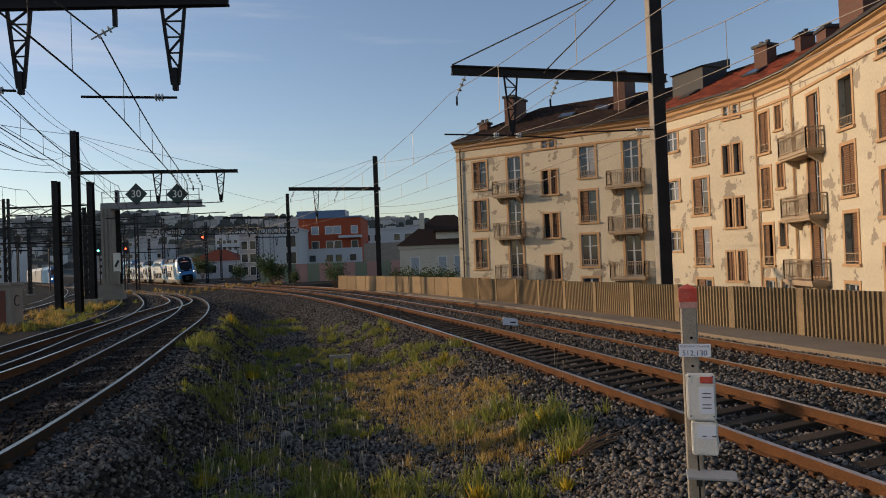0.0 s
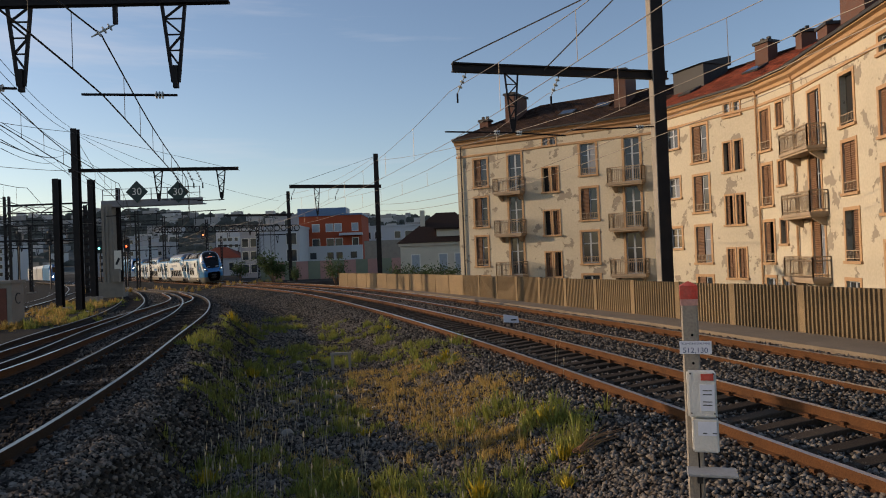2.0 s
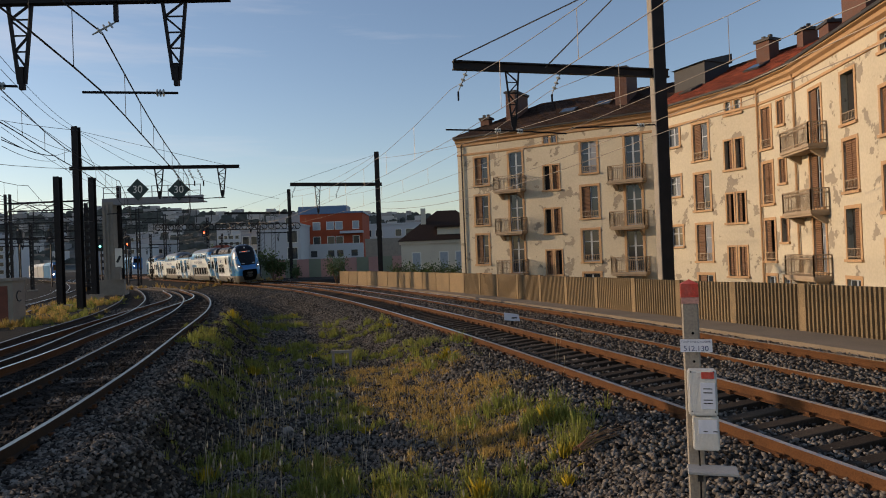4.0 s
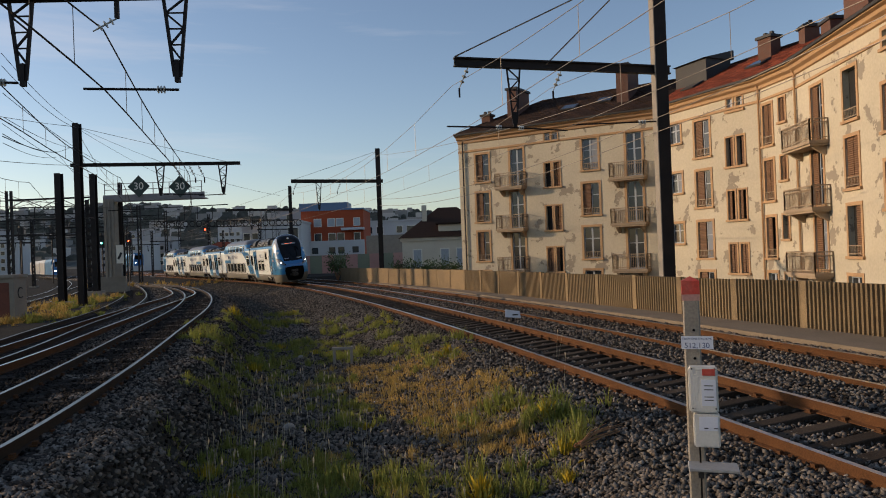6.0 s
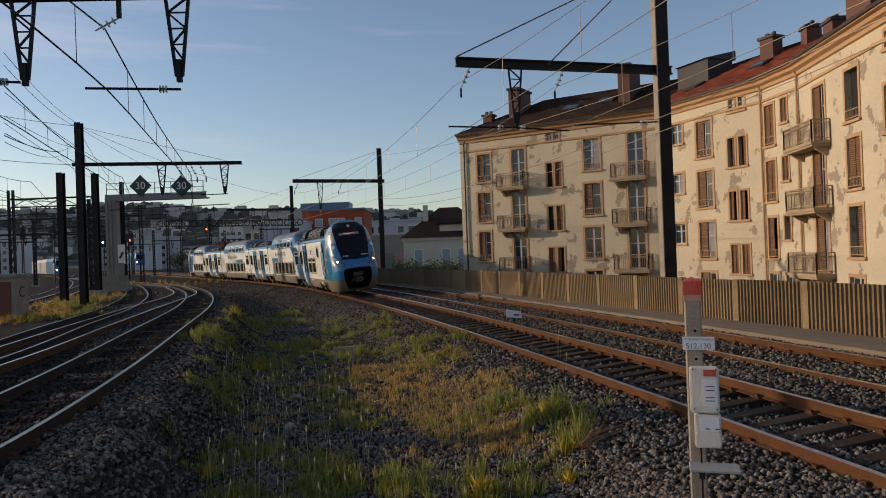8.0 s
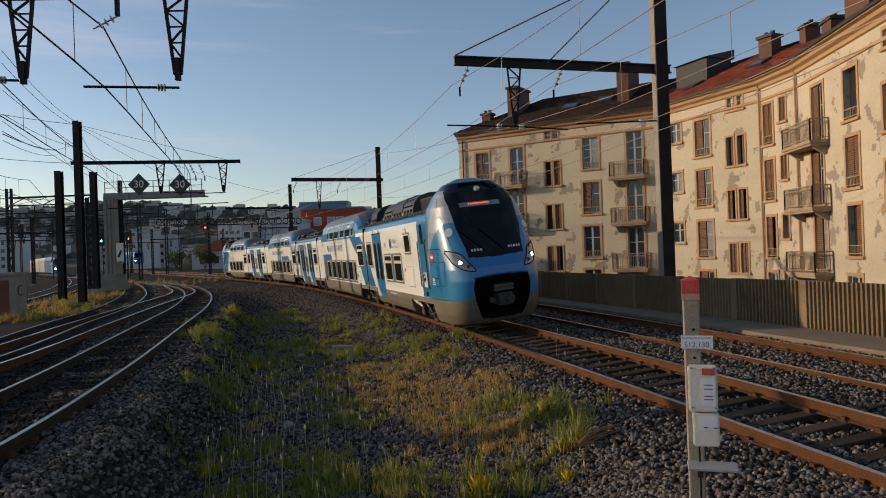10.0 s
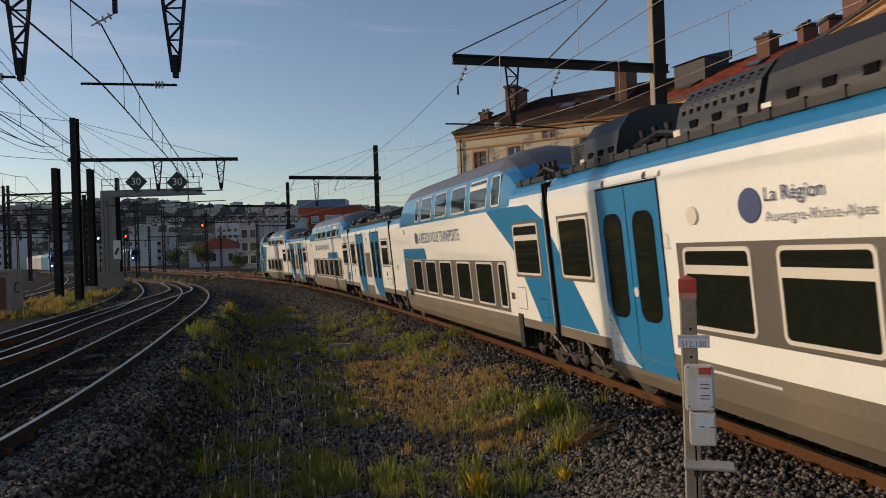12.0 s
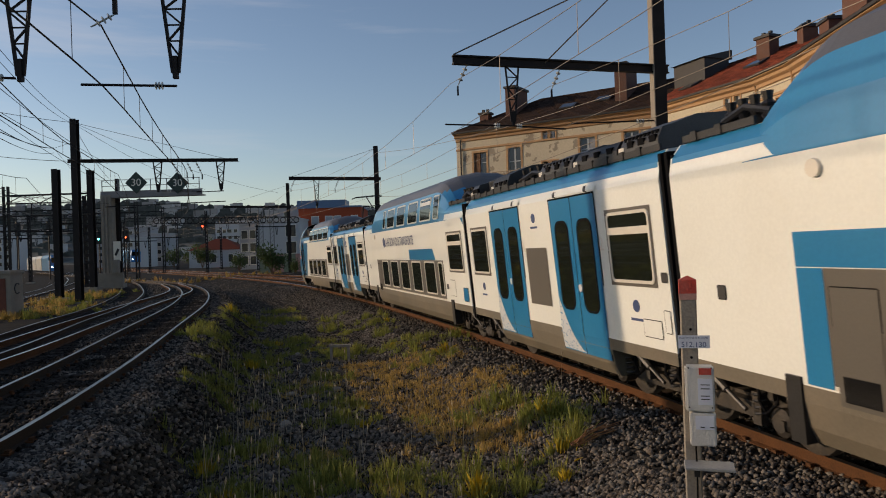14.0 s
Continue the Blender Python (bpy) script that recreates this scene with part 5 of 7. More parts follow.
def roof_gear(ob, length, u0, u1, seed, high=4.2):
    """Cases, coolers, pipes and rails on the low roof between u0 and u1."""
    rnd = random.Random(seed)
    u = u0
    kinds = ["case", "pipes", "cowl", "cooler", "case", "cowl"] if u1 - u0 > 3 else ["pipes", "cooler", "pipes", "pipes", "cooler", "pipes"]
    k = rnd.randrange(6)
    while u < u1 - 0.5:
        step = min(rnd.uniform(0.9, 1.9), u1 - u)
        xa, xb = length / 2 - u - step + 0.06, length / 2 - u - 0.06
        kind = kinds[k % 6]
        k += 1
        top = high - rnd.uniform(0, 0.14)
        bm = B()
        if kind == "cooler":
            box(bm, xa + 0.1, xb - 0.1, -1.0, 1.0, 3.80, min(top, 4.4) - 0.1)
            c = part("roof_cooler", bm, greybox_m, ob, "grey roof cooler case")
            bm = B()
            for q in range(9):
                z = 3.86 + (min(top, 4.4) - 0.16 - 3.86) * q / 8
                box(bm, xa + 0.16, xb - 0.16, -1.02, 1.02, z, z + 0.018)
            part("louvres", bm, gear_m, c)
        elif kind == "pipes":
            box(bm, xa, xb, -0.8, 0.8, 3.80, 3.98)
            for y in (-1.0, -0.85, 0.9):
                tube(bm, [(xa, y, 3.95), ((xa + xb) / 2, y, 4.05), (xb, y, 3.93)], 0.045, 7)
            for q in range(4):
                x = xa + (xb - xa) * (q + 0.5) / 4
                tube(bm, [(x, -0.95, 3.82), (x, -0.95, 3.90), (x, -0.95, 3.94), (x, -0.95, 4.02), (x, -0.95, 4.06), (x, -0.95, 4.16)], [0.05, 0.09, 0.05, 0.09, 0.05, 0.07], 8)
            part("roof_piping", bm, gear_m, ob, "black roof pipes and insulators")
        else:
            # a curved cowl with slots
            pts = [(-1.28, 3.78), (-1.26, 3.96), (-1.17, 4.0 + (top - 4.0) * 0.45), (-0.98, top - 0.10), (-0.62, top), (0.62, top), (0.98, top - 0.10), (1.17, 4.0 + (top - 4.0) * 0.45), (1.26, 3.96), (1.28, 3.78)]
            sweep(bm, pts, [(Vector((x, 0, 0)), Vector((0, 1, 0)), Vector((0, 0, 1))) for x in (xa, xb)])
            c = part("roof_cowl", bm, greybox_m if kind == "case" else gear_m, ob, "curved roof equipment cowl")
            for s in (-1, 1):
                bm = B()
                box(bm, xa - 0.05, xa + 0.10, s * 1.20 - 0.07, s * 1.20 + 0.07, 3.78, 3.96)
                part("mounting_lug", bm, trim_m, c, "pale mounting lug")
            if kind == "case" and xb - xa > 1.0:
                for s in (-1, 1):
                    bm = B()
                    for i in range(9):
                        for j in range(5):
                            f = (j + 0.5) / 5
                            y, z = np.interp(f, [0, 1], [1.225, 1.03]), np.interp(f, [0, 1], [4.0 + (top - 4.0) * 0.22, top - 0.16])
                            x = xa + (xb - xa) * (i + 0.8) / 9.6
                            box(bm, x - 0.03, x + 0.03, s * y - 0.012, s * y + 0.02, z - 0.028, z + 0.028)
                    tagged(part("grille_holes", bm, rubber_m, c), kind="stuff")
            for q in range(3):
                x = xa + (xb - xa) * (q + 0.7) / 3.4
                for s in (-1, 1):
                    bm = B()
                    box(bm, x, x + 0.16, s * 1.245 - 0.03, s * 1.245 + 0.03, 3.93, 4.02)
                    part("vent_slot", bm, rubber_m, c)
        u += step
    for s in (-1, 1):
        bm = B()
        xa, xb = length / 2 - u1, length / 2 - u0
        bar(bm, (xa, s * 1.27, 3.83), (xb, s * 1.27, 3.83), 0.04, 0.09)
        for q in range(int((u1 - u0) / 0.5)):
            x = xa + 0.2 + q * 0.5
            box(bm, x, x + 0.12, s * 1.27 - 0.035, s * 1.27 + 0.035, 3.78, 3.90)
        part("roof_rail", bm, gear_m, ob, "black roof edge rail")


def stripe(sd, u0, u1):
    sd.poly("blue_stripe", [(u0, 3.55), (u1, 3.55), (u1, 3.775), (u0, 3.775)], blue_m, 0.004, "blue cantrail stripe")


def deck_car(flip=False):
    """A double-deck middle car, 15 m long."""
    L = 15.0
    ob = thing("train_car", Matrix(), "white and blue double-deck railcar with two rows of windows", "train car", "cars of the train")
    car_body(ob, L, 1.55, 13.35, arches=((0, 1.8), (13.05, 15.0)))
    for side in (-1, 1):
        sd = Side(ob, L, True, side)
        low = Side(ob, L, False, side)

        stripe(low, 0.2, 2.1)
        stripe(low, 12.8, 14.8)
        # blue field over the front end, cut off on a slant
        sd.poly("blue_field", [(0.18, 1.04), (0.75, 1.04), (1.89, 2.48), (3.38, 3.38), (0.18, 3.38)] if not flip else [(0.18, 3.2), (0.18, 3.38), (0.4, 3.38)], blue_m, 0.004, "blue slanted livery field")
        if not flip:
            low.poly("white_wedge", [(0.2, 3.05), (0.2, 3.54), (1.2, 3.54)], white_m, 0.008)
        # dark band with the lower windows
        sd.poly("window_band", [(2.42, 1.1), (12.34, 1.1), (12.34, 2.24), (2.42, 2.24)], band_m, 0.004, "dark band round the lower windows")
        sd.poly("pale_line", [(2.42, 1.06), (12.34, 1.06), (12.34, 1.095), (2.42, 1.095)], trim_m, 0.006)
        for a, b in ((2.50, 2.98), (3.34, 4.58), (5.04, 6.27), (6.75, 7.99), (8.42, 9.67), (10.15, 11.32)):
            sd.window(a, b, 1.18, 2.2, r=0.09)
        for k, (a, b) in enumerate(((2.45, 3.03), (3.32, 4.62), (4.98, 6.26), (6.75, 8.0), (8.42, 9.70), (10.05, 10.5))):
            sd.window(a, b, 3.46, 4.17, hopper=(k == 1), r=0.08)
        sd.window(0.5, 1.80, 1.96, 3.0, hopper=True, r=0.09, margin=0.05)
        c = 3.2 if flip else 9.4
        sd.poly("blue_panel", [(c, 2.25), (c + 3.3, 2.25), (c + 3.3, 2.6), (c + 0.25, 2.6)], blue_m, 0.005, "blue panel above the windows")
        if not flip:
            sd.poly("blue_edge", [(12.345, 1.06), (12.7, 1.06), (12.7, 2.24), (12.345, 2.24)], blue_m, 0.005)
        sd.hatch(11.72, 12.28, 0.92, 2.06, band_m, grille=True)
        sd.hatch(1.44, 1.90, 1.24, 1.68, white_m)
        sd.hatch(2.1, 2.28, 1.42, 1.54, greybox_m)
        sd.hatch(0.35, 0.75, 1.15, 1.5, blue_m)
        sd.hatch(13.9, 14.05, 1.85, 2.0, greybox_m)
        bm = B()
        low.disc(bm, 12.3, 3.2, 0.09, 0.04)
        part("lamp_boss", bm, trim_m, ob)
        for x in (L / 2 - 1.95, -L / 2 + 2.0):
            bm = B()
            box(bm, x, x + 0.22, side * 1.38 - 0.1, side * 1.38 + 0.1, 0.42, 1.12)
            part("damper_bracket", bm, gear_m, ob)
        u_t = (10.3 if side < 0 else 5.4)
        bm = B()
        sd.disc(bm, u_t + (0.25 if side < 0 else -0.25), 2.93, 0.19, 0.012)
        part("round_emblem", bm, ink_m, ob, "round navy emblem")
        sd.text("LA RÉGION VOUS TRANSPORTE", u_t, 2.77, 0.45, ink_m, "slogan_lettering", squeeze=0.715)
        sd.poly("writing_bar", [(6.2, 0.80), (8.2, 0.80), (8.2, 0.86), (6.2, 0.86)], pale_m, 0.008)
    roof_gear(ob, L, 0.3, 1.75, 2, 4.35)
    roof_gear(ob, L, 13.3, 14.7, 2, 4.35)
    for x in (0.55, 14.45):
        bogie(ob, L / 2 - x)
    gangway(ob, L)
    return ob, L


def door_car(seed):
    """A short single-deck car with two pairs of doors, 9.4 m long."""
    L = 9.4
    ob = thing("train_car", Matrix(), "white single-deck railcar with two pairs of blue doors", "train car", "cars of the train")
    car_body(ob, L, 0, 0, arches=((0, 2.0), (7.4, 9.4)))
    for side in (-1, 1):
        sd = Side(ob, L, False, side)
        stripe(sd, 0.2, 9.2)
        sd.window(0.50, 1.72, 1.96, 3.02, hopper=True, r=0.09, margin=0.05)
        sd.doors(2.07, 3.85, 0.66, 3.37)
        sd.poly("display_panel", [(4.2, 1.4), (5.24, 1.4), (5.24, 2.52), (4.2, 2.52)], band_m, 0.008, "dark blank panel between the doors")
        sd.doors(5.47, 7.28, 0.66, 3.37)
        sd.window(7.70, 8.92, 1.94, 3.02, r=0.09, margin=0.05)
        sd.text("2", 2.02, 2.45, 0.3, trim_m)
        sd.text("2", 7.5 if side > 0 else 5.42, 2.45, 0.3, trim_m)
        for u in (1.1, 4.7, 8.3):
            bm = B()
            sd.disc(bm, u, 1.62 if u != 4.7 else 3.1, 0.09, 0.01)
            part("round_emblem", bm, ink_m, ob)
            sd.poly("writing_bar", [(u - 0.18, 1.40 if u != 4.7 else 2.9), (u + 0.18, 1.40 if u != 4.7 else 2.9), (u + 0.18, 1.44 if u != 4.7 else 2.94), (u - 0.18, 1.44 if u != 4.7 else 2.94)], ink_m, 0.008)
        sd.hatch(0.46, 0.93, 1.2, 1.44, white_m)
        sd.hatch(0.2, 0.34, 2.0, 2.12, greybox_m)
        sd.hatch(0.22, 0.36, 1.3, 1.6, white_m)
    roof_gear(ob, L, 0.3, 9.1, seed, 4.3)
    bogie(ob, L / 2 - 1.3)
    bogie(ob, L / 2 - 8.2)
    gangway(ob, L)
    return ob, L


CAB = 3.8


def nose_reach(z):
    return float(np.interp(z, [0.30, 0.45, 0.8, 1.2, 1.6, 1.95, 2.3, 2.7, 3.1, 3.5, 3.85, 4.25, 4.55, 4.72],
                           [1.95, 2.12, 2.33, 2.43, 2.47, 2.40, 2.20, 2.00, 1.82, 1.62, 1.42, 1.12, 0.72, 0.12]))


def nose_width(z):
    return float(np.interp(z, [0.30, 0.6, 1.0, 2.6, 3.1, 3.5, 3.85, 4.25, 4.55, 4.72], [1.32, 1.44, 1.50, 1.50, 1.48, 1.42, 1.33, 1.10, 0.78, 0.30]))


def nose_x(y, z):
    w, n = nose_width(z), 4.0
    return nose_reach(z) * max(1 - min(abs(y) / w, 1) ** n, 0) ** (1 / n)


def cab_car(rear=False):
    """An end car with the driver's cab, 15.25 m long."""
    L = 15.25
    ob = thing("train_car", Matrix(), "end railcar with a blue and silver streamlined driving cab", "train car", "cars of the train")
    car_body(ob, L, 7.0 if rear else 0, 14.8 if rear else 0, cab=CAB, arches=((3.82, 6.9), (13.15, 15.25)))
    x0 = L / 2 - CAB
    mats = [blue_m, deep_m, silver_m, screen_m, rubber_m, skirt_m, white_m]
    zs = list(np.concatenate((np.linspace(0.30, 1.0, 24), np.linspace(1.03, 3.7, 120), np.linspace(3.72, 4.72, 48))))
    flank, mid = 60, 80
    na = 2 * flank + mid
    bm = B()
    rings = []
    dense = math.pi / 2 * (1 - (1 - np.linspace(0, 1, 500)) ** 2)
    for z in zs:
        w, r = nose_width(z), nose_reach(z)
        cx, cy = r * np.cos(dense) ** 0.5, w * np.sin(dense) ** 0.5
        cx[-1] = 0.0
        run = np.concatenate(([0.0], np.cumsum(np.hypot(np.diff(cx), np.diff(cy)))))
        edge = float(np.interp(z, [0.3, 0.45, 0.65, 1.0, 1.37, 1.66, 1.9, 2.2, 2.4, 2.66, 3.1, 3.6, 4.07, 4.3, 4.5, 4.72], [0.56, 0.62, 0.72, 0.84, 0.88, 0.82, 0.80, 0.88, 0.86, 0.90, 0.99, 1.02, 1.04, 0.98, 0.72, 0.26]))
        cut = float(np.interp(min(edge, 0.95 * w), cy, run))
        half = np.concatenate((np.linspace(0, cut, mid // 2 + 1), np.linspace(cut, run[-1], flank + 1)[1:]))
        hx, hy = np.interp(half, run, cx), np.interp(half, run, cy)
        row = [bm.verts.new((x0 + p, -q, z)) for p, q in zip(hx[::-1], hy[::-1])]
        row += [bm.verts.new((x0 + p, q, z)) for p, q in zip(hx[1:], hy[1:])]
        rings.append(row)
    # the hollow round the coupler
    for z, row in zip(zs, rings):
        for k in range(flank + 2, flank + mid - 1):
            y = row[k].co.y
            if 0.46 + 0.1 * y * y < z < 1.66 - 0.06 * y * y:
                row[k].co.x -= 0.42
    for a, b in zip(rings, rings[1:]):
        for k in range(na):
            f = bm.faces.new((a[k], a[k + 1], b[k + 1], b[k]))
            c = f.calc_center_median()
            y, z, d = abs(c.y), c.z, c.x - x0
            centre = flank <= k < flank + mid
            left_of_silver = np.interp(z, [1.0, 1.37, 2.3, 2.79, 3.32, 3.67, 4.07, 4.44], [-0.06, -0.03, 0.04, 0.21, 0.35, 0.37, 0.34, 0.21])
            right_of_silver = np.interp(z, [1.0, 1.37, 2.3, 2.6, 2.8, 3.04, 3.23, 3.34, 3.38], [-0.05, -0.01, 0.20, 0.40, 0.60, 0.92, 1.23, 1.42, 2.5])
            if centre and 0.42 + 0.1 * y * y < z < 1.70 - 0.06 * y * y:
                s = 4
            elif z < 1.06:
                s = 5
            elif (centre and z > 2.22 + 0.05 * y) or (z > 4.36 and d > 0.16):
                s = 3
            elif left_of_silver < d < right_of_silver:
                s = 2
            else:
                s = 1 if centre else 0
            f.material_index = s
    bm.faces.new(rings[-1])
    bm.faces.new(rings[0][::-1])
    bmesh.ops.recalc_face_normals(bm, faces=bm.faces[:])
    part("cab", bm, mats, ob, "streamlined cab, azure and silver, with black windscreen", smooth=True)
    # cab back wall and roof step
    bm = B()
    sweep(bm, [(-1.38, 3.60), (-1.3, 3.85), (-1.08, 4.2), (-0.78, 4.44), (0.78, 4.44), (1.08, 4.2), (1.3, 3.85), (1.38, 3.60)],
          [(Vector((x, 0, 0)), Vector((0, 1, 0)), Vector((0, 0, 1))) for x in (x0 - 0.25, x0 + 0.02)])
    part("roof_step", bm, [roof_m], ob)
    for side in (-1, 1):
        # lamp housing
        bm = B()
        low = [(0.74, 1.87), (0.90, 1.88), (1.10, 1.95), (1.28, 2.15), (1.38, 2.48)]
        high = [(0.74, 1.90), (0.85, 2.08), (0.93, 2.20), (1.00, 2.36), (1.15, 2.46), (1.38, 2.53)]
        ys = np.linspace(0.745, 1.375, 14)
        strips = []
        for f in np.linspace(0, 1, 6):
            row = []
            for y in ys:
                za, zb = np.interp(y, *zip(*low)), np.interp(y, *zip(*high))
                z = za + (zb - za) * f
                row.append(bm.verts.new((x0 + nose_x(y, z) + 0.012, side * (y + 0.012), z)))
            strips.append(row)
        for ra, rb in zip(strips, strips[1:]):
            for q in range(len(ys) - 1):
                bm.faces.new((ra[q], ra[q + 1], rb[q + 1], rb[q]))
        bmesh.ops.recalc_face_normals(bm, faces=bm.faces[:])
        h = part("headlight", bm, lens_m, ob, "clear headlight housing")
        bm = B()
        rim = [(q, np.interp(q, *zip(*low))) for q in ys] + [(q, np.interp(q, *zip(*high))) for q in ys[::-1]]
        rim.append(rim[0])
        tube(bm, [(x0 + nose_x(q, z) + 0.014, side * (q + 0.014), z) for q, z in rim], 0.016, 5)
        part("headlight_rim", bm, rubber_m, h, "black headlight rim")
        d = Vector((0.85, side * 0.45, 0.1)).normalized()
        for q, z, r, m in ((1.10, 2.15, 0.085, gear_m), (1.10, 2.15, 0.055, lamp_m), (0.93, 2.02, 0.05, gear_m)):
            c = Vector((x0 + nose_x(q, z) + 0.02, side * (q + 0.012), z))
            lift = 0.03 if m is lamp_m else 0.015
            bm = B()
            tube(bm, [c - d * 0.03, c + d * lift, c + d * (lift + 0.01)], [r, r, r * 0.7], 14)
            part("headlamp" if m is lamp_m else "reflector", bm, m, h, "lit white headlamp" if m is lamp_m else "")
        # edge that overhangs the coupler
    bm = B()
    tube(bm, [(x0 + nose_x(q, 1.73) + 0.015, q, 1.73 - 0.06 * q * q) for q in np.linspace(-0.84, 0.84, 17)], 0.035, 7)
    part("nose_lip", bm, deep_m, ob, "blue lip over the coupler")
    z = 4.28
    c = Vector((x0 + nose_x(0, z), 0, z))
    bm = B()
    tube(bm, [c, c + Vector((0.05, 0, 0.05)), c + Vector((0.06, 0, 0.06))], [0.09, 0.09, 0.07], 12)
    part("top_lamp", bm, trim_m, ob, "lamp above the windscreen")

    def on_nose(name, y0, y1, z0, z1, mat, out=0.012, n=8):
        g = B()
        top = [g.verts.new((x0 + nose_x(y0 + (y1 - y0) * k / n, z1) + out, y0 + (y1 - y0) * k / n, z1)) for k in range(n + 1)]
        low = [g.verts.new((x0 + nose_x(y0 + (y1 - y0) * k / n, z0) + out, y0 + (y1 - y0) * k / n, z0)) for k in range(n + 1)]
        for k in range(n):
            g.faces.new((top[k], top[k + 1], low[k + 1], low[k]))
        bmesh.ops.recalc_face_normals(g, faces=g.faces[:])
        return part(name, g, mat, ob)

    on_nose("destination_board", -0.72, 0.56, 3.76, 3.90, board_grey_m)
    for k in range(11):
        on_nose("destination_letters", -0.44 + k * 0.062, -0.405 + k * 0.062, 3.825, 3.865, matrix_m, 0.02, 1)
    for k in range(4):
        on_nose("number_bar", -0.74 + k * 0.09, -0.68 + k * 0.09, 2.43, 2.50, pale_m, 0.014, 1)
    for k in range(5):
        on_nose("number_bar", 0.40 + k * 0.085, 0.455 + k * 0.085, 2.43, 2.50, pale_m, 0.014, 1)
    for y in (-0.32, 0.25):
        bm = B()
        p = [Vector((x0 + nose_x(y - k * 0.12, 2.42 + k * 0.13) + 0.03, y - k * 0.12, 2.42 + k * 0.13)) for k in range(6)]
        tube(bm, p, 0.012, 5)
        part("wiper", bm, rubber_m, ob, "black windscreen wiper")
    # coupler in its dark recess
    bm = B()
    xf = x0 + 2.20
    box(bm, xf + 0.06, xf + 0.26, -0.28, 0.28, 1.22, 1.42)
    box(bm, xf - 0.2, xf + 0.36, -0.2, 0.2, 0.82, 1.16)
    tube(bm, [(xf + 0.1, 0.12, 1.0), (xf + 0.44, 0.12, 1.0)], 0.13, 10)
    box(bm, xf, xf + 0.2, -0.42, -0.25, 0.9, 1.05)
    part("coupler", bm, bogie_m, ob, "dusty automatic coupler")
    bm = B()
    box(bm, xf + 0.22, xf + 0.29, -0.30, 0.30, 1.24, 1.30)
    box(bm, xf + 0.22, xf + 0.29, -0.30, 0.30, 1.33, 1.40)
    part("coupler_hatch", bm, greybox_m, ob)
    for side in (-1, 1):
        sd = Side(ob, L, False, side)
        stripe(sd, CAB, 15.05)
        if rear:
            sd.poly("blue_field", [(CAB, 1.05), (5.2, 1.05), (6.6, 3.38), (CAB, 3.38)], blue_m, 0.004, "blue livery field")
            for a in (7.5, 9.2, 10.9, 12.6):
                tl = Side(ob, L, True, side)
                tl.window(a, a + 1.5, 3.46, 4.15, r=0.08)
            sd.poly("window_band", [(6.4, 1.1), (13.2, 1.1), (13.2, 2.24), (6.4, 2.24)], band_m, 0.004)
            for a in (6.6, 8.2, 9.8, 11.4):
                sd.window(a, a + 1.25, 1.18, 2.2, r=0.09)
            sd.window(13.6, 14.85, 1.96, 3.0, hopper=True, r=0.09, margin=0.05)
        else:
            sd.poly("blue_wedge", [(15.08, 1.05), (13.46, 1.05), (15.08, 2.72)], blue_m, 0.004, "blue wedge of the livery")
            sd.window(13.47, 14.70, 1.96, 3.02, r=0.09, margin=0.05)
            sd.doors(11.25, 13.03, 0.68, 3.37)
            sd.poly("window_band", [(7.68, 1.38), (10.92, 1.38), (10.92, 2.52), (7.68, 2.52)], band_m, 0.005)
            sd.window(7.80, 9.06, 1.44, 2.46, hopper=True, r=0.09)
            sd.window(9.47, 10.78, 1.44, 2.46, hopper=True, r=0.09)
            sd.window(6.14, 7.02, 2.52, 3.18, r=0.09, margin=0.06)
            sd.hatch(6.05, 7.08, 1.33, 2.02, white_m)
            sd.hatch(7.2, 7.36, 1.86, 1.95, greybox_m)
            sd.text("La Région", 9.17 if side < 0 else 7.3, 2.93, 0.215, ink_m)
            sd.text("Auvergne-Rhône-Alpes", 9.17 if side < 0 else 7.3, 2.72, 0.150, greyink_m)
            bm = B()
            sd.disc(bm, 9.41 if side < 0 else 7.0, 2.90, 0.185, 0.012, 28)
            part("round_emblem", bm, ink_m, ob, "round navy emblem")
            sd.text("2", 11.2 if side < 0 else 10.95, 2.45, 0.3, trim_m)
            sd.poly("writing_bar", [(9.2, 0.90), (10.4, 0.90), (10.4, 0.96), (9.2, 0.96)], pale_m, 0.008)
            for u in (10.83, 7.0):
                bm = B()
                sd.disc(bm, u - 0.35, 2.85 if u > 9 else 3.3, 0.11, 0.03, 16)
                part("lamp_boss", bm, trim_m, ob)
        # driver's door with its hand rails
        sd.poly("cab_field", [(CAB, 1.05), (4.99, 1.05), (4.99, 3.55), (CAB, 3.55)], blue_m, 0.006, "blue field round the cab door")
        d = sd.poly("cab_door", [(4.1, 1.36), (4.74, 1.36), (4.74, 3.56), (4.1, 3.56)], blue_m, 0.014, "blue driver's door")
        sd.poly("pane", sd.rounded(4.28, 4.62, 2.78, 3.44, 0.08), pane_m, 0.02, parent=d)
        sd.poly("step_recess", [(4.18, 1.38), (4.68, 1.38), (4.68, 1.87), (4.18, 1.87)], trim_m, 0.02, parent=d)
        bm = B()
        tube(bm, [sd.at(4.56, 1.60, 0.03), sd.at(4.52, 1.78, 0.07), sd.at(4.34, 1.80, 0.07), sd.at(4.30, 1.66, 0.07), sd.at(4.50, 1.58, 0.05)], 0.02, 6)
        part("step_handle", bm, gear_m, d, "black loop handle")
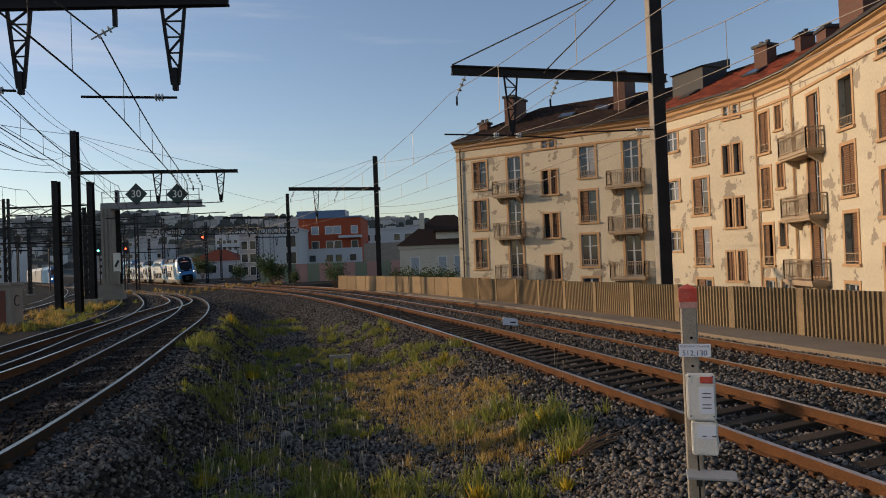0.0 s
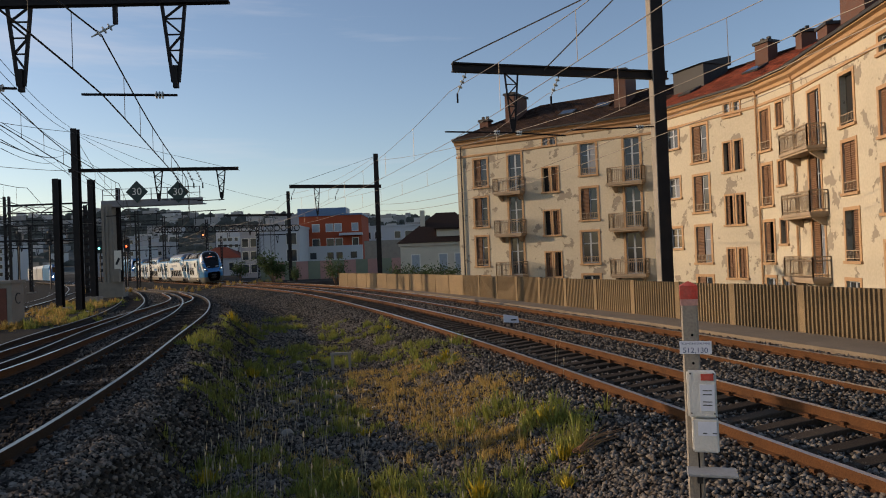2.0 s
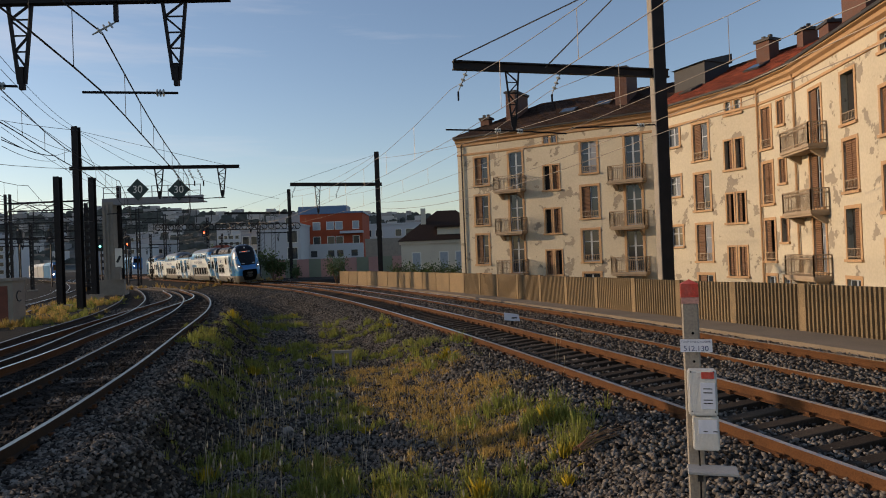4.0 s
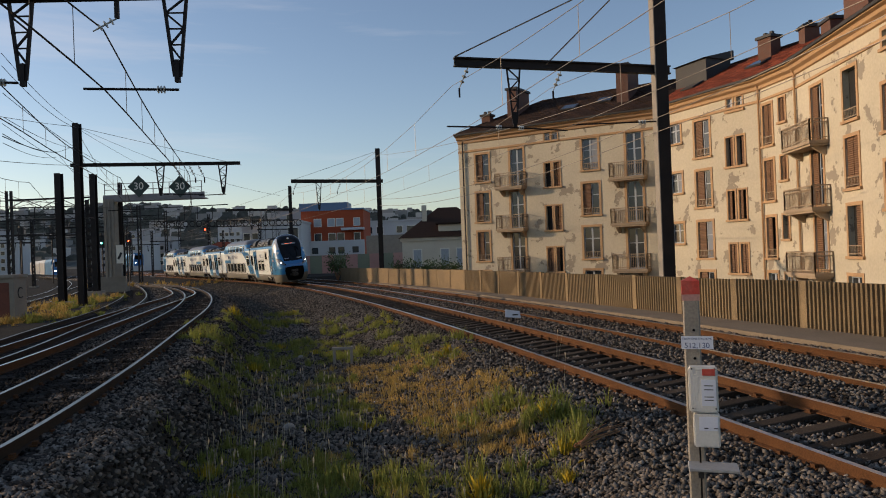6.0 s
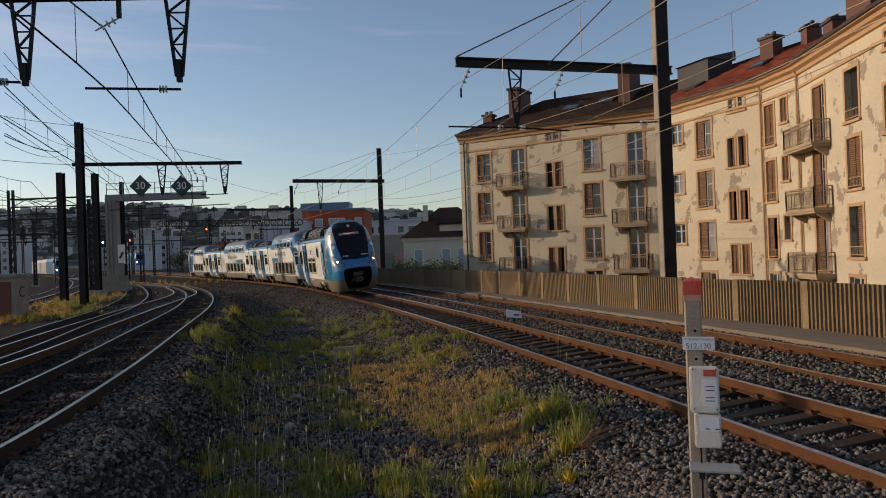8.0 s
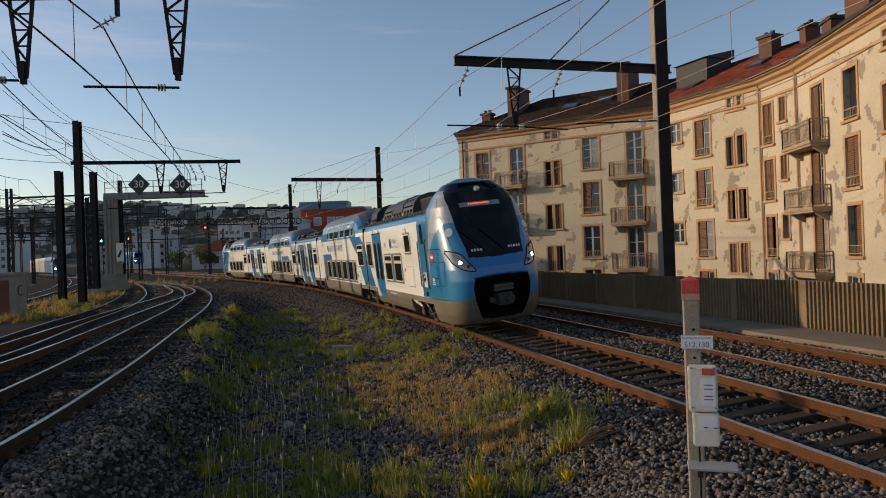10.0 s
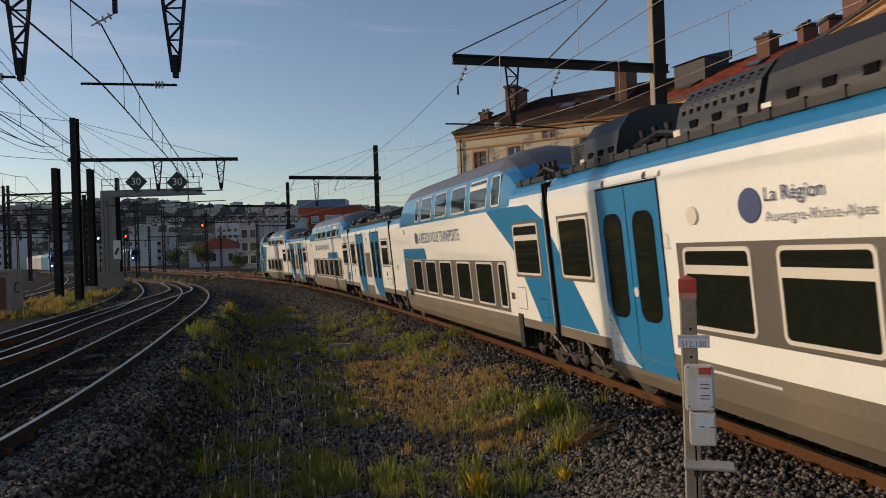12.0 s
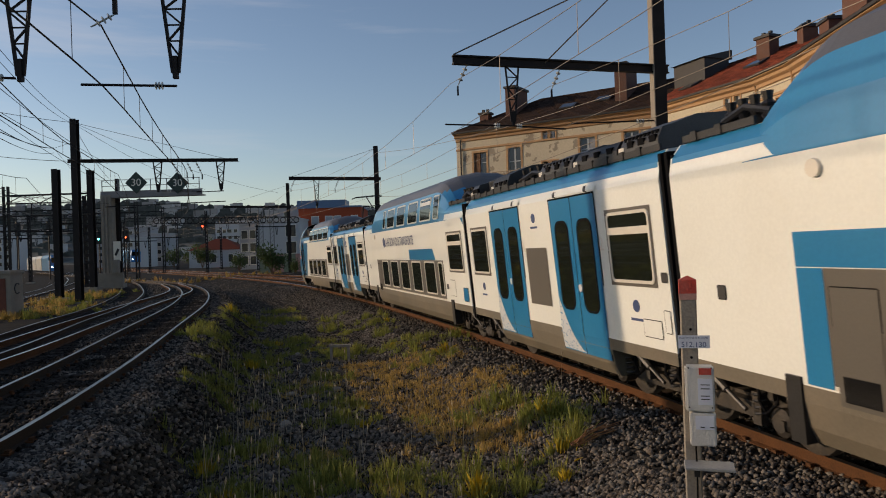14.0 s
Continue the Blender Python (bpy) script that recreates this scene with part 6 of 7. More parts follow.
        for u in (3.95, 4.82):
            bm = B()
            tube(bm, [sd.at(u, 1.35, 0.02), sd.at(u, 1.42, 0.08), sd.at(u, 2.85, 0.08), sd.at(u, 2.92, 0.02)], 0.022, 6)
            part("hand_rail", bm, greybox_m, ob, "steel hand rail beside the cab door")
        bm = B()
        for u, zz in ((4.9, 1.12), (3.62, 1.2)):
            sd.disc(bm, u, zz, 0.05, 0.02, 8)
        part("step_lamps", bm, gear_m, ob)

        def nose_patch(name, u0, u1, z0, z1, mat, n=6, out=0.012):
            """A patch on the flank of the nose between two distances from the cab's back wall."""
            g = B()
            rows = []
            for zz in np.linspace(z0, z1, n):
                w, r = nose_width(zz), nose_reach(zz)
                rows.append([g.verts.new((x0 + u, side * (w * (1 - (u / r) ** 4.0) ** (1 / 4.0) + out), zz)) for u in np.linspace(u0, u1, n)])
            for a, b in zip(rows, rows[1:]):
                for k in range(n - 1):
                    g.faces.new((a[k], a[k + 1], b[k + 1], b[k]))
            bmesh.ops.recalc_face_normals(g, faces=g.faces[:])
            return part(name, g, mat, ob)
        nose_patch("red_plate", 0.34, 0.72, 2.25, 2.47, red_m)
        nose_patch("plate_mark", 0.40, 0.66, 2.32, 2.40, plate_white_m, out=0.016)
        for a, b, za, zb in ((0.41, 0.98, 1.73, 2.20), (0.80, 1.02, 1.48, 1.70), (1.19, 1.52, 1.50, 2.19)):
            hatch = nose_patch("flank_hatch", a, b, za, zb, blue_m)
            for qa, qb, ra, rb in ((a, b, za - 0.014, za), (a, b, zb, zb + 0.014), (a - 0.012, a, za, zb), (b, b + 0.012, za, zb)):
                nose_patch("joint", qa, qb, ra, rb, rubber_m, out=0.013).parent = hatch
        nose_patch("flank_emblem", 0.38, 0.56, 1.62, 1.72, pale_m)
        for k in range(2):
            nose_patch("writing_bar", 0.34, 0.62, 1.50 + 0.06 * k, 1.53 + 0.06 * k, pale_m)
        nose_patch("joint", 0.0, 1.28, 2.590, 2.606, rubber_m, out=0.005)
        nose_patch("joint", 1.10, 1.115, 1.07, 2.59, rubber_m, n=12, out=0.005)
        nose_patch("joint", 0.0, 1.9, 1.050, 1.066, rubber_m, n=12, out=0.005)
        bm = B()
        tube(bm, [(x0 + q, side * (nose_width(z) * (1 - (q / nose_reach(z)) ** 4) ** 0.25 + 0.001), z)
                  for q, z in zip(np.interp(np.linspace(0, 1, 14), [0, 0.45, 1], [0.62, 1.36, 1.83]), np.interp(np.linspace(0, 1, 14), [0, 0.45, 1], [4.14, 3.35, 2.51]))], 0.007, 4)
        part("seam", bm, rubber_m, ob)
        bm = B()
        c = Vector((x0 + 1.60, side * (nose_width(3.06) * (1 - (1.60 / nose_reach(3.06)) ** 4) ** 0.25 + 0.012), 3.06))
        n_out = Vector((0.72, side * 0.62, 0.3)).normalized()
        tube(bm, [c - n_out * 0.03, c + n_out * 0.006], 0.13, 20)
        part("round_emblem", bm, pale_m, ob, "round pale emblem")
        sd.poly("step_hole", [(4.3, 1.09), (4.62, 1.09), (4.62, 1.22), (4.3, 1.22)], rubber_m, 0.012)
    if rear:
        roof_gear(ob, L, CAB + 0.3, 6.9, 21, 4.5)
    else:
        roof_gear(ob, L, CAB + 0.3, 14.95, 11, 4.6)
    bogie(ob, L / 2 - 5.3, damper=True)
    bogie(ob, L / 2 - 14.2)
    if not rear:
        gangway(ob, L)
    return ob, L


def pantograph(ob, x):
    """The raised current collector on a door car."""
    bm = B()
    box(bm, x - 0.6, x + 0.6, -0.5, 0.5, 4.15, 4.22)
    for y in (-0.45, 0.45):
        tube(bm, [(x - 0.5, y * 0.7, 4.22), (x + 0.75, y, 4.85)], 0.03, 6)
    tube(bm, [(x + 0.75, -0.45, 4.85), (x + 0.75, 0.45, 4.85)], 0.03, 6)
    tube(bm, [(x + 0.75, 0, 4.85), (x - 0.35, 0, 5.4)], 0.03, 6)
    tube(bm, [(x - 0.35, -0.8, 5.36), (x - 0.35, -0.6, 5.42), (x - 0.35, 0.6, 5.42), (x - 0.35, 0.8, 5.36)], 0.03, 6)
    tube(bm, [(x - 0.05, -0.8, 5.36), (x - 0.05, -0.6, 5.42), (x - 0.05, 0.6, 5.42), (x - 0.05, 0.8, 5.36)], 0.03, 6)
    part("pantograph", bm, gear_m, ob, "raised black pantograph")


front_car = cab_car()
deck_1 = deck_car()
short_1 = door_car(5)
deck_2 = deck_car(flip=True)
short_2 = door_car(8)
pantograph(short_2[0], 0.0)
tail_car = cab_car(rear=True)
TRAIN = [front_car, deck_1, short_1, deck_2, short_2, tail_car]


# ---- the yard's gantries, signals and cabinet ----
rustdoor_m = material("rusty_door", (0.16, 0.05, 0.03), 0.8, vary=0.2, scale=3)
board_m = material("dark_green_board", (0.03, 0.055, 0.045), 0.6, vary=0.1)
greylat_m = material("grey_galvanised_steel", (0.24, 0.23, 0.23), 0.6, 0.3, vary=0.15, scale=3)


def words(text, m, size, mat, parent, name="lettering"):
    cu = bpy.data.curves.new(name, "FONT")
    cu.body, cu.size, cu.align_x, cu.align_y = text, size, "CENTER", "CENTER"
    tmp = bpy.data.objects.new(name, cu)
    me = bpy.data.meshes.new_from_object(tmp)
    bpy.data.objects.remove(tmp)
    me.transform(m)
    me.materials.append(mat)
    ob = new(name, me)
    ob.parent = parent
    return ob


def speed_gantry():
    g = thing("signal_gantry", Matrix(), "concrete-legged gantry with a railed walkway and speed boards", "gantry")
    bm = B()
    box(bm, -31.5, -30.5, 65.4, 66.2, 0.0, 8.6)
    for k in range(3):
        box(bm, -31.4 + k * 0.34, -31.22 + k * 0.34, 65.33, 65.4, 0.3, 8.4)
    part("leg", bm, concrete_m, g, "pale ribbed concrete leg")
    bm = B()
    box(bm, -31.5, -22.1, 65.5, 66.5, 8.35, 8.45)
    box(bm, -31.5, -22.1, 65.45, 65.55, 8.35, 8.95)
    part("walkway", bm, greylat_m, g, "grey steel walkway beam")
    bm = B()
    for z in (9.4, 9.95):
        box(bm, -31.4, -22.3, 65.5, 65.55, z, z + 0.05)
    part("rail", bm, greylat_m, g)
    for k in range(7):
        bm = B()
        x = -31.4 + k * 1.5
        box(bm, x, x + 0.06, 65.5, 65.56, 8.9, 10.0)
        part("rail_post", bm, greylat_m, g)
    for x, z in ((-28.1, 9.65), (-24.3, 9.5)):
        bm = B()
        v = [bm.verts.new((x + a, y, z + b)) for y in (65.30, 65.36) for a, b in ((0, -1.02), (1.02, 0), (0, 1.02), (-1.02, 0))]
        bm.faces.new(v[3::-1])
        bm.faces.new(v[4:])
        for k in range(4):
            bm.faces.new((v[k], v[(k + 1) % 4], v[4 + (k + 1) % 4], v[4 + k]))
        bmesh.ops.recalc_face_normals(bm, faces=bm.faces[:])
        b = part("speed_board", bm, board_m, g, "dark diamond speed board reading 30")
        words("30", Matrix.Translation((x, 65.28, z)) @ Matrix.Rotation(radians(90), 4, "X"), 0.95, trim_m, b)
    bm = B()
    bar(bm, (-31.0, 65.3, 7.5), (-20.0, 65.6, 7.7), 0.08)
    for x in (-26.4, -24.0, -22.8, -21.4):
        bar(bm, (x, 65.4, 7.6), (x, 65.4, 6.4), 0.05)
    part("cross_span", bm, mast_m, g)


speed_gantry()


def far_gantry():
    g = thing("lattice_gantry", Matrix(), "dark gantry with round holes carrying signals across the tracks", "gantry")
    bm = B()
    bar(bm, (-52.5, 130, 10.2), (-27, 131, 9.6), 0.3, 0.12)
    bar(bm, (-52.5, 130, 9.1), (-27, 131, 8.5), 0.3, 0.12)
    for k in range(22):
        f = k / 21
        x, z = -52.5 + 25.5 * f, 10.2 - 0.6 * f
        tube(bm, [(x + 0.5 * math.cos(q * math.tau / 10), 130 + f, z - 0.55 + 0.5 * math.sin(q * math.tau / 10)) for q in range(11)], 0.09, 4, caps=False)
    part("beam", bm, mast_m, g, "dark perforated beam")
    for x in (-33.5, -31.5):
        bm = B()
        for s in (-0.35, 0.35):
            bar(bm, (x + s, 130.8, 0), (x + s, 130.8, 11.5), 0.14)
        for k in range(14):
            bar(bm, (x - 0.35, 130.8, k * 0.8), (x + 0.35, 130.8, k * 0.8 + 0.8), 0.07)
        part("lattice_leg", bm, greylat_m, g, "grey lattice leg")


far_gantry()


def signal(x, y, z, colour, label, post=True):
    s = thing("railway_signal", Matrix.Translation((x, y, z)), label, "railway signal", "railway signals")
    bm = B()
    box(bm, -0.42, 0.42, 0, 0.2, -1.0, 1.0)
    tube(bm, [(0, 0.1, 0.95), (0, 0.1, 1.2)], 0.3, 10)
    part("backplate", bm, gear_m, s, "black signal backplate")
    for k in range(4):
        c = (-0.0, -0.02, -0.7 + k * 0.45)
        bm = B()
        tube(bm, [(c[0], 0.0, c[2]), (c[0], -0.2, c[2])], 0.15, 10)
        part("lens_hood", bm, gear_m, s)
    bm = B()
    tube(bm, [(0, -0.19, -0.25), (0, -0.215, -0.25)], 0.17, 10)
    part("lens", bm, glowing("signal_light", colour, 6.0), s, "lit signal lens")
    if post:
        bm = B()
        tube(bm, [(0, 0.15, -z), (0, 0.15, 0)], 0.09, 6)
        part("pole", bm, mast_m, s)


signal(-43.8, 129.5, 8.6, (1.0, 0.08, 0.03), "black signal head showing red on the lattice gantry", False)
signal(-49.2, 110, 6.4, (1.0, 0.10, 0.03), "black yard signal showing red on a pole")
signal(-52.9, 109, 6.2, (0.1, 0.9, 0.75), "black yard signal showing green on a pole")
signal(-61.2, 110, 7.8, (0.03, 0.03, 0.03), "unlit black yard signal on a pole")
signal(-66.0, 110, 7.9, (0.03, 0.03, 0.03), "unlit black yard signal on a tall pole")


def cabinet():
    c = thing("trackside_cabinet", pose(-19.1, 30.3, 0.2, 0, 0, 4), "weathered concrete trackside hut with a rusty door", "trackside cabinet")
    bm = B()
    box(bm, -1.1, 0.9, -0.7, 0.3, 0, 1.9)
    part("hut_wall", bm, concrete_m, c, "stained pale concrete wall")
    bm = B()
    box(bm, -1.2, 0.96, -0.8, 0.36, 1.9, 2.03)
    part("roof_slab", bm, concrete_m, c)
    bm = B()
    box(bm, -0.2, 0.7, -0.73, -0.7, 0.1, 1.7)
    part("door", bm, rustdoor_m, c, "rusty red-brown door")
    bm = B()
    tube(bm, [(0.915, -0.2 + 0.22 * math.cos(a), 1.25 + 0.22 * math.sin(a)) for a in np.linspace(0.9, 5.4, 12)], 0.025, 5)
    part("paint_scrawl", bm, gear_m, c, "black painted curl")


cabinet()
bm = B()
box(bm, -29.6, -27.2, 60.0, 60.3, 0.2, 1.5)
box(bm, -27.9, -27.4, 59.7, 60.0, 1.5, 2.6)
tagged(part("equipment_box", bm, concrete_m), "pale concrete equipment box beside the gantry leg", "equipment box")
n_b = thing("notice_board", pose(-30.4, 66.0, 0.3), "white board with a black slanted bar on a post", "sign board")
bm = B()
box(bm, 0.1, 0.75, -0.9, -0.84, 2.2, 4.0)
part("board", bm, trim_m, n_b)
bm = B()
bar(bm, (0.28, -0.92, 2.7), (0.58, -0.92, 3.3), 0.03, 0.2)
part("slanted_bar", bm, gear_m, n_b)
bm = B()
box(bm, 0.36, 0.46, -0.84, -0.76, -0.3, 3.9)
part("post", bm, mast_m, n_b)



def yard_portal(xa, xb, y, top, drops):
    """A steel portal across the yard tracks, with droppers and insulators under its beam."""
    g = thing("yard_portal", Matrix(), "dark steel portal carrying wires across the yard tracks", "gantry", "yard portals")
    for x in (xa, xb):
        bm = B()
        for q in (-0.2, 0.2):
            box(bm, x + q - 0.05, x + q + 0.05, y - 0.15, y + 0.15, 0, top + 0.8)
        for k in range(int(top / 0.9)):
            bar(bm, (x - 0.2, y, k * 0.9), (x + 0.2, y, k * 0.9 + 0.9), 0.06)
        part("post", bm, mast_m, g)
    bm = B()
    bar(bm, (xa, y, top), (xb, y, top), 0.16, 0.14)
    bar(bm, (xa, y, top - 0.7), (xb, y, top - 0.7), 0.12, 0.10)
    n = int((xb - xa) / 1.4)
    for k in range(n):
        x = xa + (xb - xa) * k / n
        bar(bm, (x, y, top if k % 2 else top - 0.7), (x + (xb - xa) / n, y, top - 0.7 if k % 2 else top), 0.06)
    part("beam", bm, mast_m, g)
    for k in range(drops):
        x = xa + (xb - xa) * (k + 0.6) / drops
        bm = B()
        bar(bm, (x, y, top - 0.7), (x, y, top - 2.2), 0.07)
        bar(bm, (x - 0.6, y, top - 2.0), (x + 0.5, y, top - 1.8), 0.05)
        part("drop_rod", bm, mast_m, g)


yard_portal(-61, -41, 95, 9.6, 5)
yard_portal(-66, -46.5, 103, 7.4, 5)
yard_portal(-88, -52, 132, 11.5, 7)
yard_portal(-110, -60, 160, 12.0, 9)
yard_portal(-37.5, -30.2, 61, 8.4, 2)

# ---- trains waiting far off ----
def far_train(x, y, z, turn, n, label):
    t = thing("waiting_train", pose(x, y, z, 0, 0, turn), label, "train", "waiting trains")
    for k in range(n):
        bm = B()
        sweep(bm, [(-1.4, 0.5), (-1.45, 3.2), (-1.1, 3.9), (1.1, 3.9), (1.45, 3.2), (1.4, 0.5)],
              [(Vector((0, k * 16 + 1.0, 0)), Vector((1, 0, 0)), Vector((0, 0, 1))), (Vector((0, k * 16 + 15.7, 0)), Vector((1, 0, 0)), Vector((0, 0, 1)))])
        part("coach", bm, silver_m if k else blue_m, t)
        for q in range(6):
            bm = B()
            box(bm, 1.44, 1.47, k * 16 + 2.5 + q * 2.2, k * 16 + 4.1 + q * 2.2, 1.9, 2.8)
            part("window", bm, pane_m, t)
    bm = B()
    sweep(bm, [(-1.4, 0.5), (-1.4, 2.4), (-1.1, 3.7), (1.1, 3.7), (1.4, 2.4), (1.4, 0.5)], [(Vector((0, q, 0)), Vector((w, 0, 0)), Vector((0, 0, 1))) for q, w in ((-0.3, 0.85), (1.0, 1.0))])
    part("front", bm, deep_m, t, "blue front end")
    bm = B()
    box(bm, -0.9, 0.9, -0.36, -0.3, 2.2, 3.3)
    part("windscreen", bm, screen_m, t)
    for s in (-0.8, 0.8):
        bm = B()
        box(bm, s - 0.15, s + 0.15, -0.36, -0.3, 1.2, 1.45)
        part("headlamp", bm, lamp_m, t)


far_train(-82.5, 190, 1.6, 32, 3, "blue-fronted train waiting far down the line")
far_train(-82.0, 150, 0.4, 34, 4, "blue and grey train standing in the yard")

# ---- houses beyond the tracks ----
wall_white_m = material("white_rendered_wall", (0.50, 0.50, 0.50), 0.9, vary=0.06, scale=0.2, second=(0.48, 0.48, 0.49))
wall_orange_m = material("orange_rendered_wall", (0.36, 0.065, 0.022), 0.9, vary=0.08, scale=0.3)
wall_grey_m = material("grey_rendered_wall", (0.36, 0.36, 0.37), 0.9, vary=0.08, scale=0.2)
bluemetal_m = material("blue_metal_roof", (0.10, 0.17, 0.28), 0.45, 0.3, vary=0.08)
pink_m = material("pink_panel", (0.45, 0.24, 0.20), 0.9, vary=0.1, scale=0.5)
sage_m = material("sage_panel", (0.20, 0.22, 0.15), 0.9, vary=0.1, scale=0.5)


def block(name, label, x0, x1, y0, y1, z0, z1, mat, rows=(), roof=None, turn=0.0, cat="building"):
    """A building with window openings on its front; rows: (z, height, [(x, width), ...], kind)."""
    t = thing(name, pose((x0 + x1) / 2, y0, 0, 0, 0, turn), label, cat, "houses beyond the tracks")
    h = (x1 - x0) / 2
    bm = B()
    box(bm, -h, h, 0, y1 - y0, z0, z1)
    part("wall", bm, mat, t)
    bm = B()
    box(bm, -h - 0.2, h + 0.2, -0.2, y1 - y0 + 0.2, z1, z1 + 0.35)
    part("parapet" if roof is None else "eave_board", bm, roof or mat, t)
    for z, hh, xs, kind in rows:
        for x, w in xs:
            x = x - (x0 + x1) / 2
            bm = B()
            box(bm, x - w / 2 - 0.12, x + w / 2 + 0.12, -0.06, 0.0, z - 0.12, z + hh + 0.12)
            n = part("window", bm, trim_m, t)
            bm = B()
            box(bm, x - w / 2, x + w / 2, -0.075, -0.06, z, z + hh)
            part("pane", bm, house_pane_m if kind == "glass" else casement_m, n)
    return t


o = block("apartment_block", "orange and white apartment block with a blue metal roof", -30.4, -17.2, 150, 164, -1, 12.3, wall_orange_m,
          [(9.0, 1.5, [(-26.9, 1.4), (-24.0, 1.4), (-22.2, 1.4), (-18.6, 1.2)], "blind"), (5.9, 1.5, [(-26.9, 1.4), (-23.9, 1.4), (-22.1, 1.4), (-18.6, 1.2)], "glass")], bluemetal_m)
bm = B()
box(bm, 1.6 - 6.6, 6.7, -1.2, 0.0, -1, 5.9)
part("front_wing", bm, wall_white_m, o, "white lower wing")
for z in (3.2, 0.8):
    for x in (-3.6, 0.0, 1.9, 4.9):
        bm = B()
        box(bm, x - 0.65, x + 0.65, -1.26, -1.2, z, z + 1.3)
        part("window", bm, house_pane_m, o)
bm = B()
box(bm, 2.0, 6.8, -1.6, 0.0, 8.0, 8.5)
part("balcony", bm, wall_white_m, o, "white balcony front")
bm = B()
box(bm, -7.5, 3.0, 3, 9, 12.6, 14.2)
part("penthouse", bm, bluemetal_m, o, "blue-grey rooftop storey")
block("apartment_block", "white apartment block with few windows on its end wall", -37.0, -28.4, 140, 150, -1, 9.6, wall_white_m,
      [(6.3, 2.2, [(-30.0, 1.9)], "glass"), (3.0, 2.2, [(-30.0, 1.9)], "glass")])
block("apartment_block", "dark balconied end of a white apartment block", -41.0, -37.1, 143, 152, -1, 9.0, wall_grey_m,
      [(z, 1.6, [(-40.0, 1.2), (-38.3, 1.2)], "glass") for z in (1.0, 3.6, 6.2)])
block("apartment_block", "long white apartment block with rows of dark windows", -22.0, -3.6, 190, 202, -1, 11.4, wall_white_m,
      [(z, 1.7, [(-20.2, 1.5), (-17.4, 1.7), (-12.2, 1.5), (-9.0, 2.3), (-5.4, 2.2)], "glass") for z in (2.2, 5.2, 8.3)])
block("apartment_block", "grey apartment block behind the white one", -43, -27, 185, 198, -1, 15.0, wall_grey_m,
      [(z, 1.6, [(-40.5, 1.4), (-36.5, 1.4), (-32.0, 1.4), (-29.0, 1.4)], "glass") for z in (9.5, 12.3)])


def hip_house(name, label, x0, x1, y0, deep, z0, ze, zr, wall, tiles, rows, turn=0.0):
    t = block(name, label, x0, x1, y0, y0 + deep, z0, ze, wall, rows, wall, turn, "house")
    h = (x1 - x0) / 2 + 0.4
    bm = B()
    e = [bm.verts.new(p) for p in ((-h, -0.4, ze + 0.36), (h, -0.4, ze + 0.36), (h, deep + 0.4, ze + 0.36), (-h, deep + 0.4, ze + 0.36))]
    k = min(deep / 2, h * 0.8)
    r = [bm.verts.new((-h + k, deep / 2, zr)), bm.verts.new((h - k, deep / 2, zr))]
    for f in ((e[0], e[1], r[1], r[0]), (e[1], e[2], r[1]), (e[2], e[3], r[0], r[1]), (e[3], e[0], r[0])):
        bm.faces.new(f)
    part("hipped_roof", bm, tiles, t, "hipped tile roof")
    return t


v = hip_house("villa", "cream villa with blue shutters and a brown hipped roof", -5.2, 6.0, 85, 10, -3, 4.0, 8.2, plaster_m, tile_m,
              [(0.9, 2.0, [(-0.1 + k * 1.9, 0.9) for k in range(3)], "blind"), (0.9, 2.0, [(-3.4, 0.9)], "blind"), (-2.0, 1.9, [(-3.4, 0.9), (-0.1, 0.9), (1.8, 0.9), (3.7, 0.9)], "blind")])
bm = B()
box(bm, -1.2, 3.6, 0.6, 4.0, 4.3, 5.9)
part("dormer", bm, plaster_m, v, "wide dormer")
bm = B()
box(bm, -1.5, 3.9, 0.2, 4.4, 5.9, 6.1)
part("dormer_roof", bm, tile_m, v)
bm = B()
box(bm, -3.2, -2.6, 2.5, 3.3, 4.5, 8.4)
part("chimney", bm, plaster_m, v, "tall cream chimney")
hip_house("villa", "white house with a red tile roof far down the line", -68.2, -54.6, 190, 12, -0.5, 4.3, 7.8, wall_white_m, redtile_m,
          [(1.4, 2.0, [(-65.5, 1.2), (-61.5, 1.2), (-57.0, 1.2)], "glass")])
bm_t = thing("hoarding", Matrix(), "painted hoarding with pink and sage panels behind the railway", "hoarding")
for k in range(12):
    x = -28.5 + k * 1.85
    bm = B()
    box(bm, x, x + 1.82, 109.9, 110.1, -0.2, 2.75)
    part("panel", bm, pink_m if k % 2 else sage_m, bm_t)
bm = B()
box(bm, -12.5, -6.4, 112, 113, -0.2, 5.6)
tagged(part("graffiti_wall", bm, concrete_m), "pale wall covered in faded painted scrawls", "wall")

# grey slab blocks far to the left, beyond the yard
rnd = random.Random(31)
for k in range(16):
    x = -250 + k * 12 + rnd.uniform(-4, 4)
    y = rnd.uniform(260, 340)
    w, hh = rnd.uniform(8, 16), rnd.uniform(9, 19)
    block("slab_block", "grey far apartment slab beyond the railway yard", x, x + w, y, y + 10, -1, hh, wall_grey_m if k % 2 else wall_white_m,
          [(z, 1.5, [(x + 1.5 + q * 2.6, 1.5) for q in range(int((w - 2) / 2.6))], "glass") for z in np.arange(2, hh - 2, 3.0)])

# ---- wooded hills with houses on the skyline ----
# Woodland green is greyed and lightened; the distance haze is in this colour.
forest_m = material("hazy_wooded_hillside", (0.075, 0.083, 0.075), 1.0, scale=0.02, grain=0.09, vary=0.35, bump=0, second=(0.10, 0.095, 0.08))
